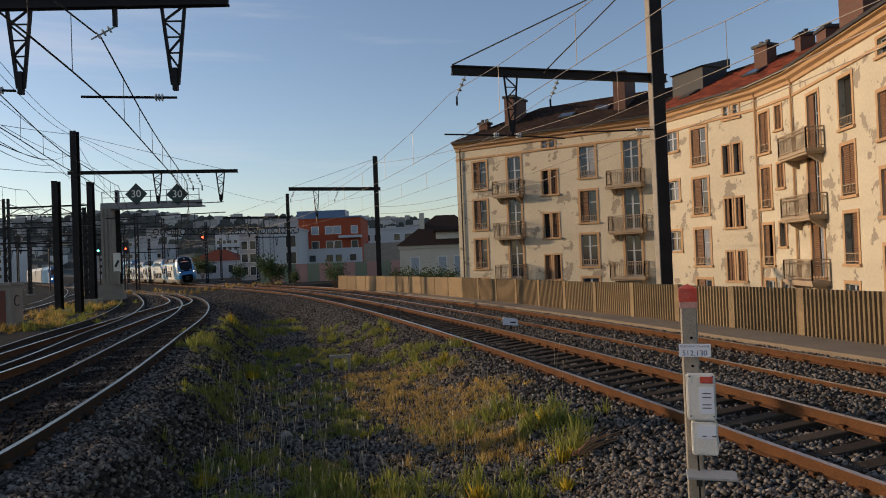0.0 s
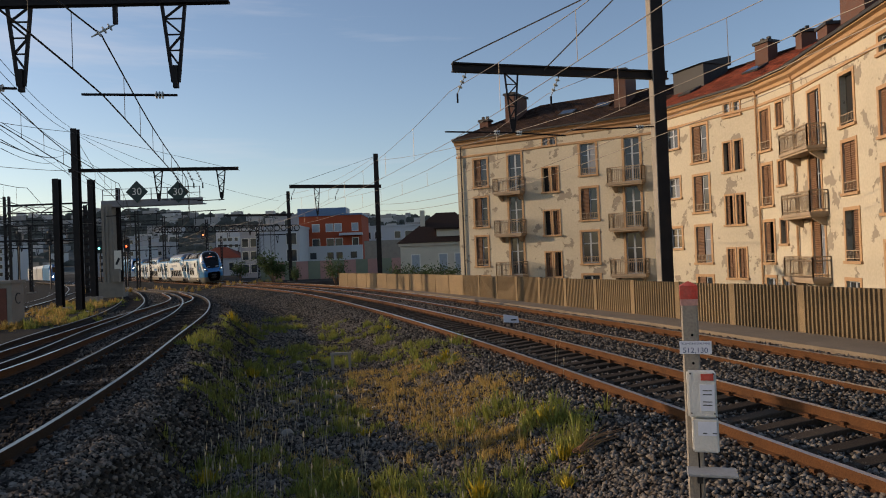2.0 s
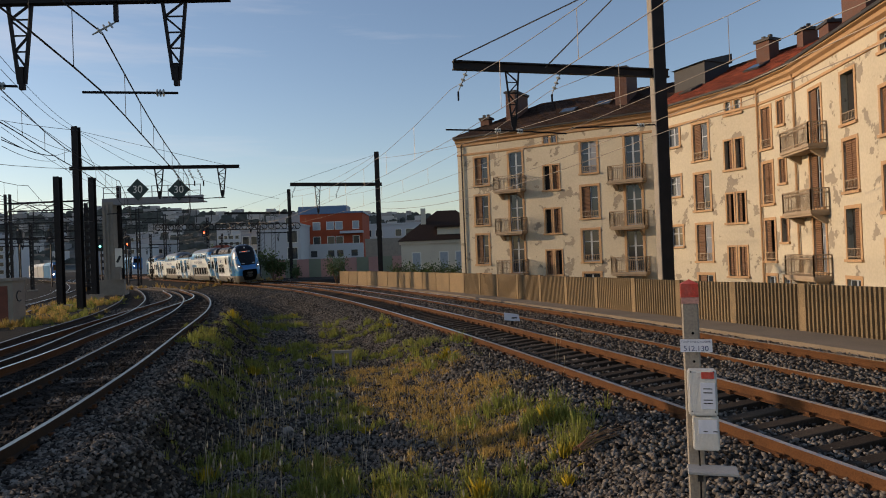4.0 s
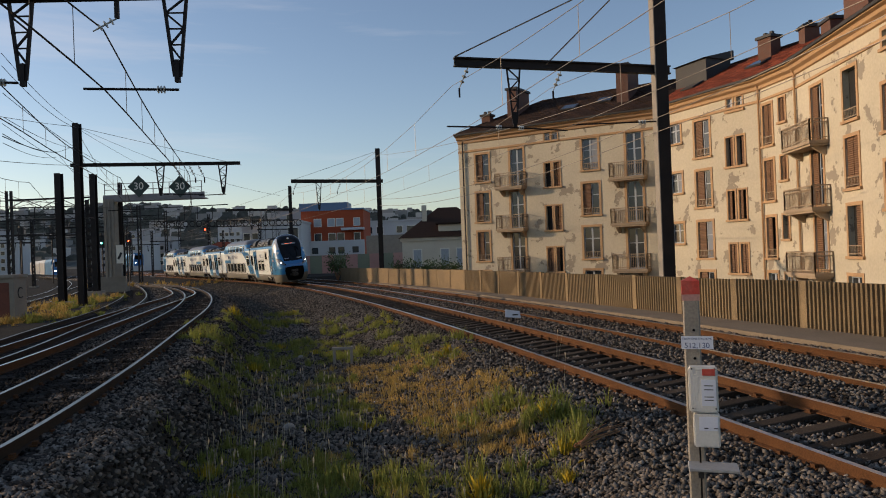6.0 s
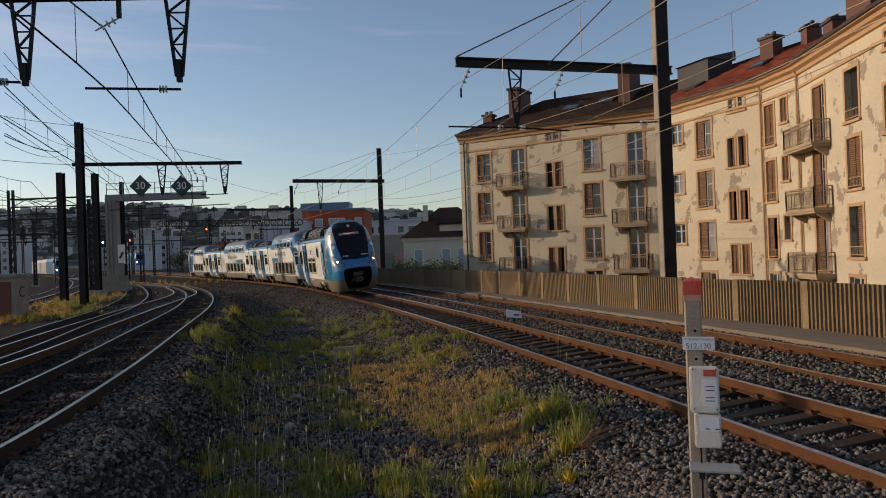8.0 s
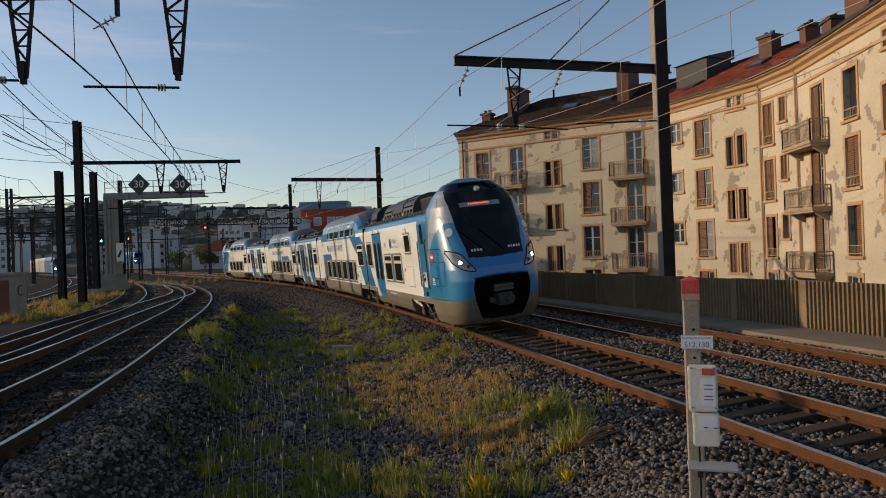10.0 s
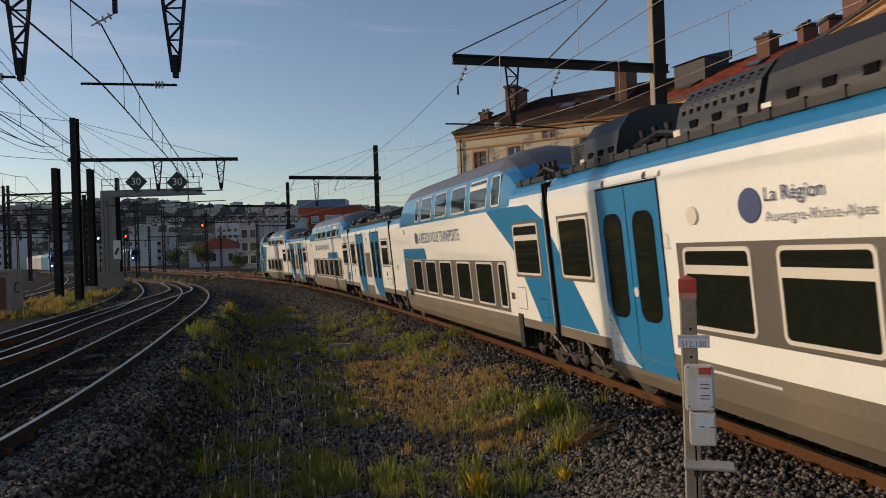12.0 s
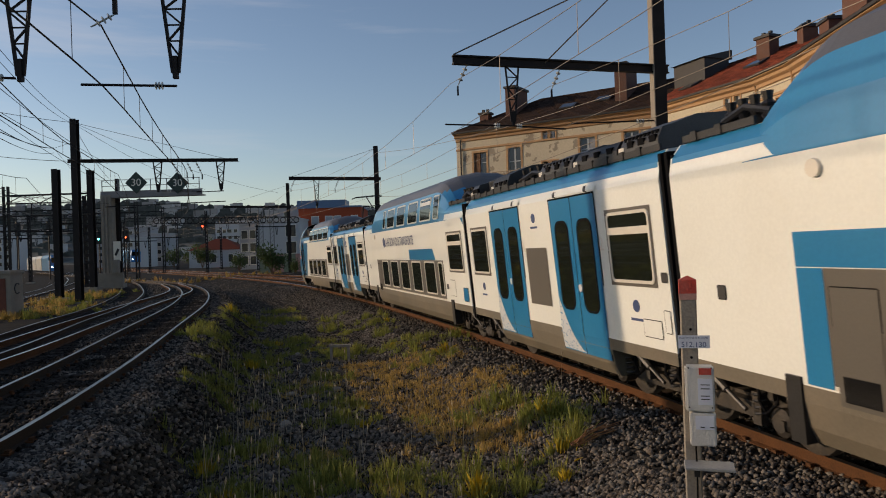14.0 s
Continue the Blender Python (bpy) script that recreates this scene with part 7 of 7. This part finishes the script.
farwall_m = material("far_house_wall", (0.40, 0.38, 0.36), 0.9, island=0.35, vary=0.05, bump=0)


def hills():
    n = 200
    xs = np.linspace(-1900, 1500, n)
    verts, faces = [], []
    prof = [(900, 0.0), (1100, 0.42), (1320, 0.8), (1500, 1.0), (1800, 0.95)]
    for y, f in prof:
        for x in xs:
            top = np.interp(x, [-1900, -950, -690, -640, -450, -330, -100, 40, 500, 1500], [125, 126, 134, 134, 112, 112, 98, 92, 80, 60])
            z = f * (top - 9) + f * (9 * noise.noise((x * 0.006, y * 0.004, 0)) + 4 * noise.noise((x * 0.03, y * 0.02, 2)))
            verts.append((x * (0.6 + 0.4 * y / 1500), y, z - 1))
    for j in range(len(prof) - 1):
        for i in range(n - 1):
            faces.append((j * n + i, j * n + i + 1, (j + 1) * n + i + 1, (j + 1) * n + i))
    tagged(raw("backdrop_hills", verts, faces, forest_m), "wooded hills with scattered houses on the skyline", "hills", kind="structure")
    # tree crowns along the slopes
    rng = np.random.default_rng(9)
    v, f = [], []
    for k in range(2600):
        q = rng.random()
        y = 930 + 600 * q
        x = rng.uniform(-1150, 160) * (0.6 + 0.4 * y / 1500)
        top = np.interp(x / (0.6 + 0.4 * y / 1500), [-1900, -950, -690, -640, -450, -330, -100, 40, 500, 1500], [125, 126, 134, 134, 112, 112, 98, 92, 80, 60])
        z = np.interp(y, [p[0] for p in prof], [p[1] for p in prof]) * (top - 6)
        r = rng.uniform(4, 10)
        b = len(v)
        v += [(x - r, y, z - r * 0.5), (x + r * 0.9, y, z - r * 0.5), (x + r * 0.6, y + 1, z + r * rng.uniform(0.4, 0.8)), (x, y, z + r * rng.uniform(0.6, 1.0)), (x - r * 0.7, y - 1, z + r * rng.uniform(0.3, 0.7))]
        f += [(b, b + 1, b + 2, b + 3, b + 4)]
    tagged(raw("far_woods", v, f, forest_m), "dark far woods on the hillside", "woods", kind="stuff")
    bm = B()
    for k in range(170):
        q = rng.random()
        y = 920 + 560 * q
        x = rng.uniform(-1150, 120)
        x *= (0.6 + 0.4 * y / 1500)
        top = np.interp(x / (0.6 + 0.4 * y / 1500), [-1900, -950, -690, -640, -450, -330, -100, 40, 500, 1500], [125, 126, 134, 134, 112, 112, 98, 92, 80, 60])
        z = np.interp(y, [p[0] for p in prof], [p[1] for p in prof]) * (top - 6)
        w, hh = rng.uniform(8, 26), rng.uniform(5, 13)
        box(bm, x - w / 2, x + w / 2, y - 8, y + 6, z - 6, z + hh)
    tagged(part("far_houses", bm, farwall_m), "pale far houses scattered over the hillside", "houses", kind="stuff")


hills()


# ---- plants ----
def leaf_material(name, colour, second):
    m = material(name, colour, 0.8, scale=1.5, vary=0.2, grain=40, bump=0, second=second, island=0.35)
    b = m.node_tree.nodes["Principled BSDF"]
    b.inputs["Subsurface Weight"].default_value = 0.0
    n, l = m.node_tree.nodes, m.node_tree.links
    t = n.new("ShaderNodeBsdfTranslucent")
    mix = n.new("ShaderNodeMixShader")
    mix.inputs[0].default_value = 0.35
    l.new(b.inputs["Base Color"].links[0].from_socket, t.inputs["Color"])
    l.new(b.outputs[0], mix.inputs[1])
    l.new(t.outputs[0], mix.inputs[2])
    l.new(mix.outputs[0], n["Material Output"].inputs["Surface"])
    return m


straw_m = leaf_material("dry_ochre_grass", (0.50, 0.33, 0.10), (0.30, 0.25, 0.06))
green_m = leaf_material("green_weeds", (0.22, 0.245, 0.05), (0.36, 0.31, 0.07))
seed_m = leaf_material("pale_seed_heads", (0.55, 0.47, 0.32), (0.42, 0.32, 0.20))
flower_m = leaf_material("yellow_flowers", (0.45, 0.34, 0.02), (0.40, 0.26, 0.02))
bush_m = leaf_material("dark_bush_leaves", (0.055, 0.085, 0.025), (0.09, 0.11, 0.03))


def blades(name, patches, mat, label, seed, cat="grass"):
    """Grass blades in patches of (x, y, rx, ry, count, low, high, width): one joined object."""
    rng = np.random.default_rng(seed)
    vs, fs, base = [], [], 0
    for x, y, rx, ry, n, lo, hi, w in patches:
        per = 36 if lo >= 0.08 else 16
        k = max(n // per, 1)
        a, r = rng.uniform(0, math.tau, k), np.sqrt(rng.random(k))
        wob = 1 + 0.35 * np.sin(3 * a + x) + 0.2 * np.sin(7 * a + y)
        px, py = x + rx * r * wob * np.cos(a), y + ry * r * wob * np.sin(a)
        # blades stand in tufts of uneven size and fan out from their roots
        tall = rng.uniform(0.35, 1.25, k) * (1.1 - 0.4 * r)
        spread = rng.uniform(0.03, 0.11, k) * (1 + w * 25)
        which = rng.integers(0, k, n)
        ta, tr = rng.uniform(0, math.tau, n), np.abs(rng.normal(0, 1, n))
        px, py = px[which] + np.cos(ta) * tr * spread[which], py[which] + np.sin(ta) * tr * spread[which]
        pz = sheet_z(px, py) - 0.02
        h = rng.uniform(lo, hi, n) * tall[which] * (1.15 - 0.25 * np.minimum(tr, 2))
        t = ta + rng.normal(0, 0.5, n)
        lean = rng.uniform(0.05, 0.5, n) * h * (0.4 + tr)
        dx, dy = np.cos(t) * lean, np.sin(t) * lean
        ww = w * rng.uniform(0.6, 1.3, n)
        sx, sy = -np.sin(t + 0.6) * ww, np.cos(t + 0.6) * ww
        v = np.stack((np.c_[px - sx, py - sy, pz], np.c_[px + sx, py + sy, pz],
                      np.c_[px + sx * 0.7 + dx * 0.4, py + sy * 0.7 + dy * 0.4, pz + h * 0.62], np.c_[px + dx, py + dy, pz + h],
                      np.c_[px - sx * 0.7 + dx * 0.4, py - sy * 0.7 + dy * 0.4, pz + h * 0.62]), 1)
        vs.append(v.reshape(-1, 3))
        fs.append(np.arange(n)[:, None] * 5 + base + np.array([0, 1, 2, 3, 4]))
        base += n * 5
    v, f = np.concatenate(vs), np.concatenate(fs)
    me = bpy.data.meshes.new(name)
    me.vertices.add(len(v))
    me.vertices.foreach_set("co", v.ravel())
    me.loops.add(f.size)
    me.loops.foreach_set("vertex_index", f.ravel())
    me.polygons.add(len(f))
    me.polygons.foreach_set("loop_start", np.arange(len(f)) * 5)
    me.update(calc_edges=True)
    me.materials.append(mat)
    return tagged(new(name, me), label, cat, kind="stuff")


rng = np.random.default_rng(12)
dry = [(-1.2, 16.6, 1.7, 2.8, 9000, 0.06, 0.2, 0.006), (-0.2, 14.0, 1.3, 1.6, 5000, 0.06, 0.2, 0.006), (-1.6, 19.0, 1.4, 1.5, 3500, 0.06, 0.2, 0.006),
       (0.3, 12.2, 0.9, 1.0, 2500, 0.06, 0.22, 0.006), (1.0, 11.2, 0.8, 0.9, 2000, 0.08, 0.26, 0.006), (0.6, 15.0, 0.9, 1.4, 2600, 0.06, 0.2, 0.006)]
green = [(-8.6, 30.5, 0.9, 1.8, 1500, 0.15, 0.45, 0.012), (-7.6, 33.5, 1.4, 1.6, 1500, 0.12, 0.4, 0.012), (-8.8, 38.5, 1.4, 1.5, 900, 0.12, 0.4, 0.014),
         (-3.6, 22.5, 1.6, 0.7, 1200, 0.1, 0.3, 0.01), (-1.6, 22.0, 1.4, 0.6, 1000, 0.1, 0.3, 0.01), (-3.2, 27.5, 1.5, 0.8, 800, 0.1, 0.3, 0.012), (-0.3, 18.6, 1.0, 0.8, 900, 0.1, 0.3, 0.01),
         (-7.2, 20.8, 0.6, 1.2, 900, 0.12, 0.4, 0.01), (-5.2, 20.0, 0.8, 1.6, 900, 0.1, 0.35, 0.01), (-5.6, 25.5, 0.7, 1.5, 700, 0.1, 0.35, 0.012),
         (-1.7, 9.6, 0.5, 0.5, 900, 0.1, 0.34, 0.007), (-0.7, 9.3, 0.5, 0.4, 900, 0.1, 0.34, 0.007), (0.4, 9.0, 0.5, 0.4, 800, 0.1, 0.3, 0.007), (-2.9, 9.3, 0.5, 0.4, 500, 0.1, 0.3, 0.007),
         (-3.9, 10.3, 0.5, 0.5, 500, 0.1, 0.3, 0.008), (-1.9, 14.4, 0.35, 0.35, 350, 0.1, 0.28, 0.008), (1.7, 10.2, 0.35, 0.4, 450, 0.15, 0.4, 0.008), (1.5, 11.8, 0.4, 0.4, 400, 0.1, 0.35, 0.008),
         (0.6, 12.6, 0.9, 0.4, 700, 0.1, 0.28, 0.008), (-1.4, 12.9, 1.2, 0.35, 500, 0.08, 0.22, 0.008), (1.2, 9.2, 0.4, 0.3, 350, 0.1, 0.3, 0.008)]
for x, y, n in ((1.5, 11.6, 500), (1.9, 11.0, 420), (1.3, 12.4, 420), (0.9, 13.2, 420), (2.1, 11.8, 260), (-0.9, 9.6, 420), (0.5, 9.5, 420), (1.1, 9.6, 300), (-3.0, 22.4, 420), (-4.7, 29.0, 500), (-3.0, 29.5, 420), (-5.4, 33.0, 420), (-2.2, 25.0, 300), (0.2, 21.5, 420), (-1.0, 20.8, 420)):
    green.append((x, y, 0.30 + y * 0.012, 0.35 + y * 0.03, n, 0.12, 0.42, 0.006 + y * 0.0002))
for k in range(120):
    y = rng.uniform(9.0, 27)
    green.append((rng.uniform(-0.36, -0.14) * y, y, rng.uniform(0.12, 0.4), rng.uniform(0.15, 0.5), 170, 0.08, 0.3, 0.008))
for k in range(26):
    y = rng.uniform(9, 20)
    dry.append((rng.uniform(-0.32, 0.08) * y, y, rng.uniform(0.2, 0.5), rng.uniform(0.2, 0.5), 160, 0.06, 0.22, 0.006))
for k in range(20):
    f = rng.random()
    x, y = -17.2 - 9.5 * f + rng.uniform(-1.4, 1.4), 27 + 27 * f
    dry.append((x, y, 1.1, 1.6, 450, 0.12, 0.45, 0.012))
    green.append((x + 0.5, y + 1, 1.0, 1.6, 300, 0.12, 0.4, 0.014))
for k in range(8):
    dry.append((-40 + 3.5 * k * 0.6, 82 + k * 2.5, 2.5, 2.5, 260, 0.3, 0.9, 0.03))
blades("dry_grass", dry, straw_m, "low ochre dry grass patch between the tracks", 4)
blades("weeds", green, green_m, "green weeds and grass tufts on the gravel", 5, "weeds")
flowers = [(a, b, c * 0.8, d * 0.8, max(n // 14, 6), hi * 0.75, hi, 0.016) for a, b, c, d, n, lo, hi, w in green[:21]]
blades("yellow_flowers", flowers, flower_m, "small yellow flower heads among the weeds", 6, "flowers")


def tall_stems():
    """Dry flower stalks with fluffy pale heads."""
    rng = np.random.default_rng(8)
    bm = B()
    for k in range(150):
        y = rng.uniform(7.2, 17)
        x = rng.uniform(-0.36, -0.12) * y if k < 115 else rng.uniform(-0.1, 0.2) * y
        z = float(sheet_z([x], [y])[0])
        h = rng.uniform(0.35, 0.85)
        dx, dy = rng.uniform(-0.12, 0.12, 2)
        a, b = Vector((x, y, z)), Vector((x + dx, y + dy, z + h))
        tube(bm, [a, a.lerp(b, 0.5) + Vector((dx * -0.2, 0, 0)), b], [0.004, 0.003, 0.002], 3, caps=False)
        c = b + Vector((dx * 0.12, 0, 0.09))
        tube(bm, [b, b.lerp(c, 0.4), c], [0.003, 0.012, 0.003], 5, caps=False)
    tagged(part("seed_stalks", bm, seed_m), "thin dry stalks with pale fluffy seed heads", "weeds", kind="stuff")


tall_stems()


def bush(x, y, z, r, hgt, label, seed, n=900):
    """A bush: a few stems and many small leaves in uneven clumps."""
    t = thing("bush", Matrix.Translation((x, y, z)), label, "bush", "bushes by the line")
    rng = np.random.default_rng(seed)
    bm = B()
    tips = []
    for k in range(9):
        a = rng.uniform(0, math.tau)
        tip = Vector((math.cos(a) * r * rng.uniform(0.2, 0.8), math.sin(a) * r * rng.uniform(0.2, 0.8), hgt * rng.uniform(0.5, 0.95)))
        tube(bm, [(0, 0, 0), tip * 0.5 + Vector((0, 0, 0.1)), tip], [0.05, 0.035, 0.01], 5)
        tips += [tip, tip * 0.7, tip * 0.85 + Vector((0, 0, -0.2))]
    part("stem_cluster", bm, wood_m, t)
    vs, fs = [], []
    for k in range(n):
        c = tips[rng.integers(len(tips))]
        p = np.array(c) + rng.normal(0, 0.26, 3) * r * 0.8
        p[2] = max(p[2], 0.08)
        u, w = rng.normal(0, 1, 3), rng.normal(0, 1, 3)
        u, w = u / np.linalg.norm(u) * r * 0.085, w / np.linalg.norm(w) * r * 0.055
        b = len(vs)
        vs += [tuple(p - u), tuple(p + w), tuple(p + u), tuple(p - w)]
        fs.append((b, b + 1, b + 2, b + 3))
    raw("crown", vs, fs, bush_m, t)


bush(-22.5, 93, 0, 2.1, 3.6, "dense dark green bush beside the line", 1, 1600)
bush(-36, 125, 0, 1.8, 3.2, "small green bush beside the white building", 2)
bush(-62, 182, 0, 3.0, 5.5, "green tree-like bush before the white house", 3, 1400)
bush(-11, 71.5, 0, 1.3, 3.0, "thin yellowing shrub at the fence end", 4, 700)
for k in range(4):
    bush(-4.2 + k * 1.5, 69.5 - k * 1.2, -0.4, 1.3, 2.2, "dark green shrubs growing over the fence", 10 + k, 800)
bush(-20.5, 98, 0, 1.2, 1.8, "low green scrub at the mast foot", 20)
for k in range(10):
    bush(-78 + k * 3.4, 205 + (k % 3) * 6, 0, 3.6, 5.0 + (k % 4), "dark far trees behind the railway", 30 + k, 700)

# ---- small things by the line ----
redcap_m = material("red_painted_cap", (0.50, 0.05, 0.03), 0.7, vary=0.15, scale=8, second=(0.42, 0.16, 0.12))
boxwhite_m = material("ivory_plastic_box", (0.62, 0.60, 0.55), 0.45, vary=0.04, scale=6, second=(0.52, 0.49, 0.43))
shelf_m = material("grey_shelf", (0.30, 0.30, 0.29), 0.6, vary=0.1, scale=6)
plate_m = material("white_enamel_plate", (0.66, 0.68, 0.74), 0.4, vary=0.03, bump=0)


def telephone_post():
    p = thing("telephone_post", pose(1.915, 5.6, -0.6, 0.0, 0.0, -17), "concrete line post with a red cap and alarm telephone boxes", "telephone post")
    bm = B()
    box(bm, -0.062, 0.062, -0.055, 0.055, 0.0, 2.72)
    bmesh.ops.bevel(bm, geom=bm.edges[:], offset=0.01, segments=1, affect="EDGES")
    part("shaft", bm, concrete_m, p, "grey concrete shaft with bolt holes")
    for k in range(9):
        bm = B()
        tube(bm, [(0.012, -0.0555, 1.5 + k * 0.11), (0.012, -0.0575, 1.5 + k * 0.11)], 0.011, 8)
        part("bolt_hole", bm, rubber_m, p)
    bm = B()
    q = [bm.verts.new((x, y, z)) for z in (2.66, 2.765) for x, y in ((-0.066, -0.059), (0.066, -0.059), (0.066, 0.059), (-0.066, 0.059))]
    tip = bm.verts.new((0, 0, 2.80))
    for k in range(4):
        bm.faces.new((q[k], q[(k + 1) % 4], q[4 + (k + 1) % 4], q[4 + k]))
        bm.faces.new((q[4 + k], q[4 + (k + 1) % 4], tip))
    part("cap", bm, redcap_m, p, "chipped red cap")
    bm = B()
    box(bm, -0.065, 0.065, -0.058, 0.058, 2.61, 2.66)
    part("faded_band", bm, pink_m, p, "faded red band under the cap")
    bm = B()
    box(bm, -0.085, 0.150, -0.075, -0.068, 2.235, 2.335)
    s = part("plate", bm, plate_m, p, "white enamel number plate")
    turn = Matrix.Translation((0.03, -0.0765, 2.262)) @ Matrix.Rotation(radians(90), 4, "X")
    words("512,130", turn, 0.058, ink_m, s)
    words("TELEPHONE D'ALARME", Matrix.Translation((0.03, -0.0765, 2.315)) @ Matrix.Rotation(radians(90), 4, "X"), 0.021, ink_m, s)
    bm = B()
    box(bm, -0.045, 0.165, -0.19, -0.06, 1.765, 2.11)
    bmesh.ops.bevel(bm, geom=bm.edges[:], offset=0.012, segments=2, affect="EDGES")
    b = part("telephone_box", bm, boxwhite_m, p, "ivory alarm telephone box")
    bm = B()
    box(bm, 0.055, 0.145, -0.194, -0.189, 2.05, 2.10)
    part("red_label", bm, redcap_m, b, "red label")
    bm = B()
    box(bm, 0.045, 0.150, -0.1925, -0.1895, 1.82, 2.02)
    part("instruction_label", bm, plate_m, b)
    for z in (1.86, 1.885, 1.94, 1.97):
        bm = B()
        box(bm, 0.065, 0.13, -0.1935, -0.1924, z, z + 0.007)
        part("writing_bar", bm, greybox_m, b)
    for x in (-0.02, 0.145):
        for z in (1.80, 2.10):
            bm = B()
            tube(bm, [(x, -0.18, z), (x, -0.193, z)], 0.006, 6)
            part("screw", bm, gear_m, b)
    bm = B()
    box(bm, -0.02, 0.17, -0.18, -0.06, 1.50, 1.755)
    bmesh.ops.bevel(bm, geom=bm.edges[:], offset=0.010, segments=2, affect="EDGES")
    b2 = part("junction_box", bm, boxwhite_m, p, "ivory junction box")
    bm = B()
    box(bm, 0.02, 0.155, -0.183, -0.179, 1.63, 1.735)
    part("blank_label", bm, plate_m, b2)
    for x in (0.055, 0.125):
        bm = B()
        box(bm, x, x + 0.03, -0.186, -0.182, 1.645, 1.652)
        part("slot", bm, gear_m, b2)
    bm = B()
    tube(bm, [(0.02, -0.1, 1.52), (0.025, -0.09, 1.3), (0.02, -0.065, 0.8)], 0.007, 6)
    part("cable", bm, rubber_m, p)
    bm = B()
    box(bm, -0.07, 0.29, -0.26, -0.055, 1.335, 1.36)
    bmesh.ops.bevel(bm, geom=bm.edges[:], offset=0.005, segments=1, affect="EDGES")
    part("shelf", bm, shelf_m, p, "small grey writing shelf")
    bm = B()
    box(bm, 0.0, 0.04, -0.2, -0.055, 1.27, 1.335)
    part("shelf_bracket", bm, gear_m, p)


telephone_post()


def dead_branch():
    o = Vector((2.1, 10.1, float(sheet_z([2.1], [10.1])[0]) + 0.03))
    t = thing("dead_branch", Matrix.Translation(o), "bundle of dry reddish-brown twigs lying on the ballast", "branch")
    rnd = random.Random(5)
    for k in range(9):
        a = Vector((-0.38 + rnd.uniform(-0.05, 0.05), -0.3 + rnd.uniform(-0.06, 0.06), rnd.uniform(-0.02, 0.03)))
        b = Vector((0.35 + rnd.uniform(-0.2, 0.1), 0.25 + rnd.uniform(-0.15, 0.15), 0.06 + rnd.uniform(0.0, 0.09)))
        bm = B()
        tube(bm, [a, a.lerp(b, 0.5) + Vector((rnd.uniform(-0.04, 0.04), rnd.uniform(-0.04, 0.04), 0.03)), b], [0.012, 0.009, 0.004], 5)
        part("twig", bm, twig_m, t)


twig_m = material("dry_twig", (0.26, 0.13, 0.06), 0.85, vary=0.25, scale=8, spec=0.2)
dead_branch()


def hoop():
    h = thing("marker_hoop", Matrix.Translation((-3.35, 20.6, float(sheet_z([-3.35], [20.6])[0]))), "weathered low wooden hoop standing in the weeds", "marker hoop")
    for x in (0.0, 0.5):
        bm = B()
        box(bm, x - 0.035, x + 0.035, -0.04, 0.04, -0.1, 0.42)
        part("leg", bm, concrete_m, h)
    bm = B()
    box(bm, -0.06, 0.56, -0.05, 0.05, 0.42, 0.49)
    part("crossbar", bm, concrete_m, h)


hoop()


def track_sign():
    o = on_line(12.5, 1.95, 0.0)
    t = thing("track_sign", Matrix.Translation(o), "small white sign with a black bar between the tracks", "track sign")
    bm = B()
    v = [bm.verts.new(p) for p in ((-0.28, 0, 0.05), (0.28, 0, 0.0), (0.28, 0.05, 0.0), (-0.28, 0.05, 0.05), (-0.28, 0.0, 0.33), (0.24, 0.0, 0.24), (0.24, 0.05, 0.24), (-0.28, 0.05, 0.33))]
    for f in ((3, 2, 1, 0), (4, 5, 6, 7), (0, 1, 5, 4), (1, 2, 6, 5), (2, 3, 7, 6), (3, 0, 4, 7)):
        bm.faces.new([v[i] for i in f])
    part("plate", bm, plate_m, t)
    bm = B()
    box(bm, -0.02, 0.18, -0.008, -0.003, 0.10, 0.15)
    part("bar", bm, gear_m, t)
    bm = B()
    box(bm, -0.04, 0.04, 0.055, 0.10, -0.3, 0.2)
    part("stake", bm, mast_m, t)


track_sign()
for k, (x, y, r) in enumerate(((-2.55, 16.2, 0.11), (-2.0, 17.0, 0.07), (-3.0, 13.0, 0.12), (-1.6, 15.0, 0.06), (2.45, 7.6, 0.05), (-3.5, 15.8, 0.10), (-4.6, 22.0, 0.12))):
    bm = B()
    bmesh.ops.create_icosphere(bm, subdivisions=2, radius=r)
    for v in bm.verts:
        v.co *= 1 + 0.35 * noise.noise(v.co * 9 + Vector((k, 0, 0)))
        v.co.z *= 0.6
    ob = part("loose_stone", bm, boxwhite_m if r < 0.08 else concrete_m)
    ob.location = (x, y, float(sheet_z([x], [y])[0]) + r * 0.25)
    tagged(ob, "pale loose stone lying on the gravel", "stone", "loose stones")


# ---- what moves ----
FRONT = [111.4, 106.8, 102.1, 97.4, 92.7, 88.0, 83.4, 78.7, 74.0, 69.2, 64.3, 59.2, 53.7, 48.0, 42.1, 36.2, 30.25, 24.24, 18.17, 12.21, 6.42,
         0.88, -4.46, -9.60, -14.52, -19.34, -24.14, -28.95, -33.63]


def front_at(t):
    """Where the train's front end is on the main line, t seconds into the clip."""
    return FRONT[round(t * 2)]


def motions():
    behind = 0.0
    for k, (ob, length) in enumerate(TRAIN):
        rows = []
        for i in range(29):
            t = i * 0.5
            s = front_at(t) + behind
            a, b = on_line(s, 0, 0.065), on_line(s + length, 0, 0.065)
            if k == len(TRAIN) - 1:
                a, b = b, a
            c, d = (a + b) / 2, a - b
            lean = CANT if k < len(TRAIN) - 1 else -CANT
            rows.append((t, pose(c.x, c.y, c.z, math.degrees(lean), 0, math.degrees(math.atan2(d.y, d.x)))))
        walk(ob, rows)
        behind += length


motions()
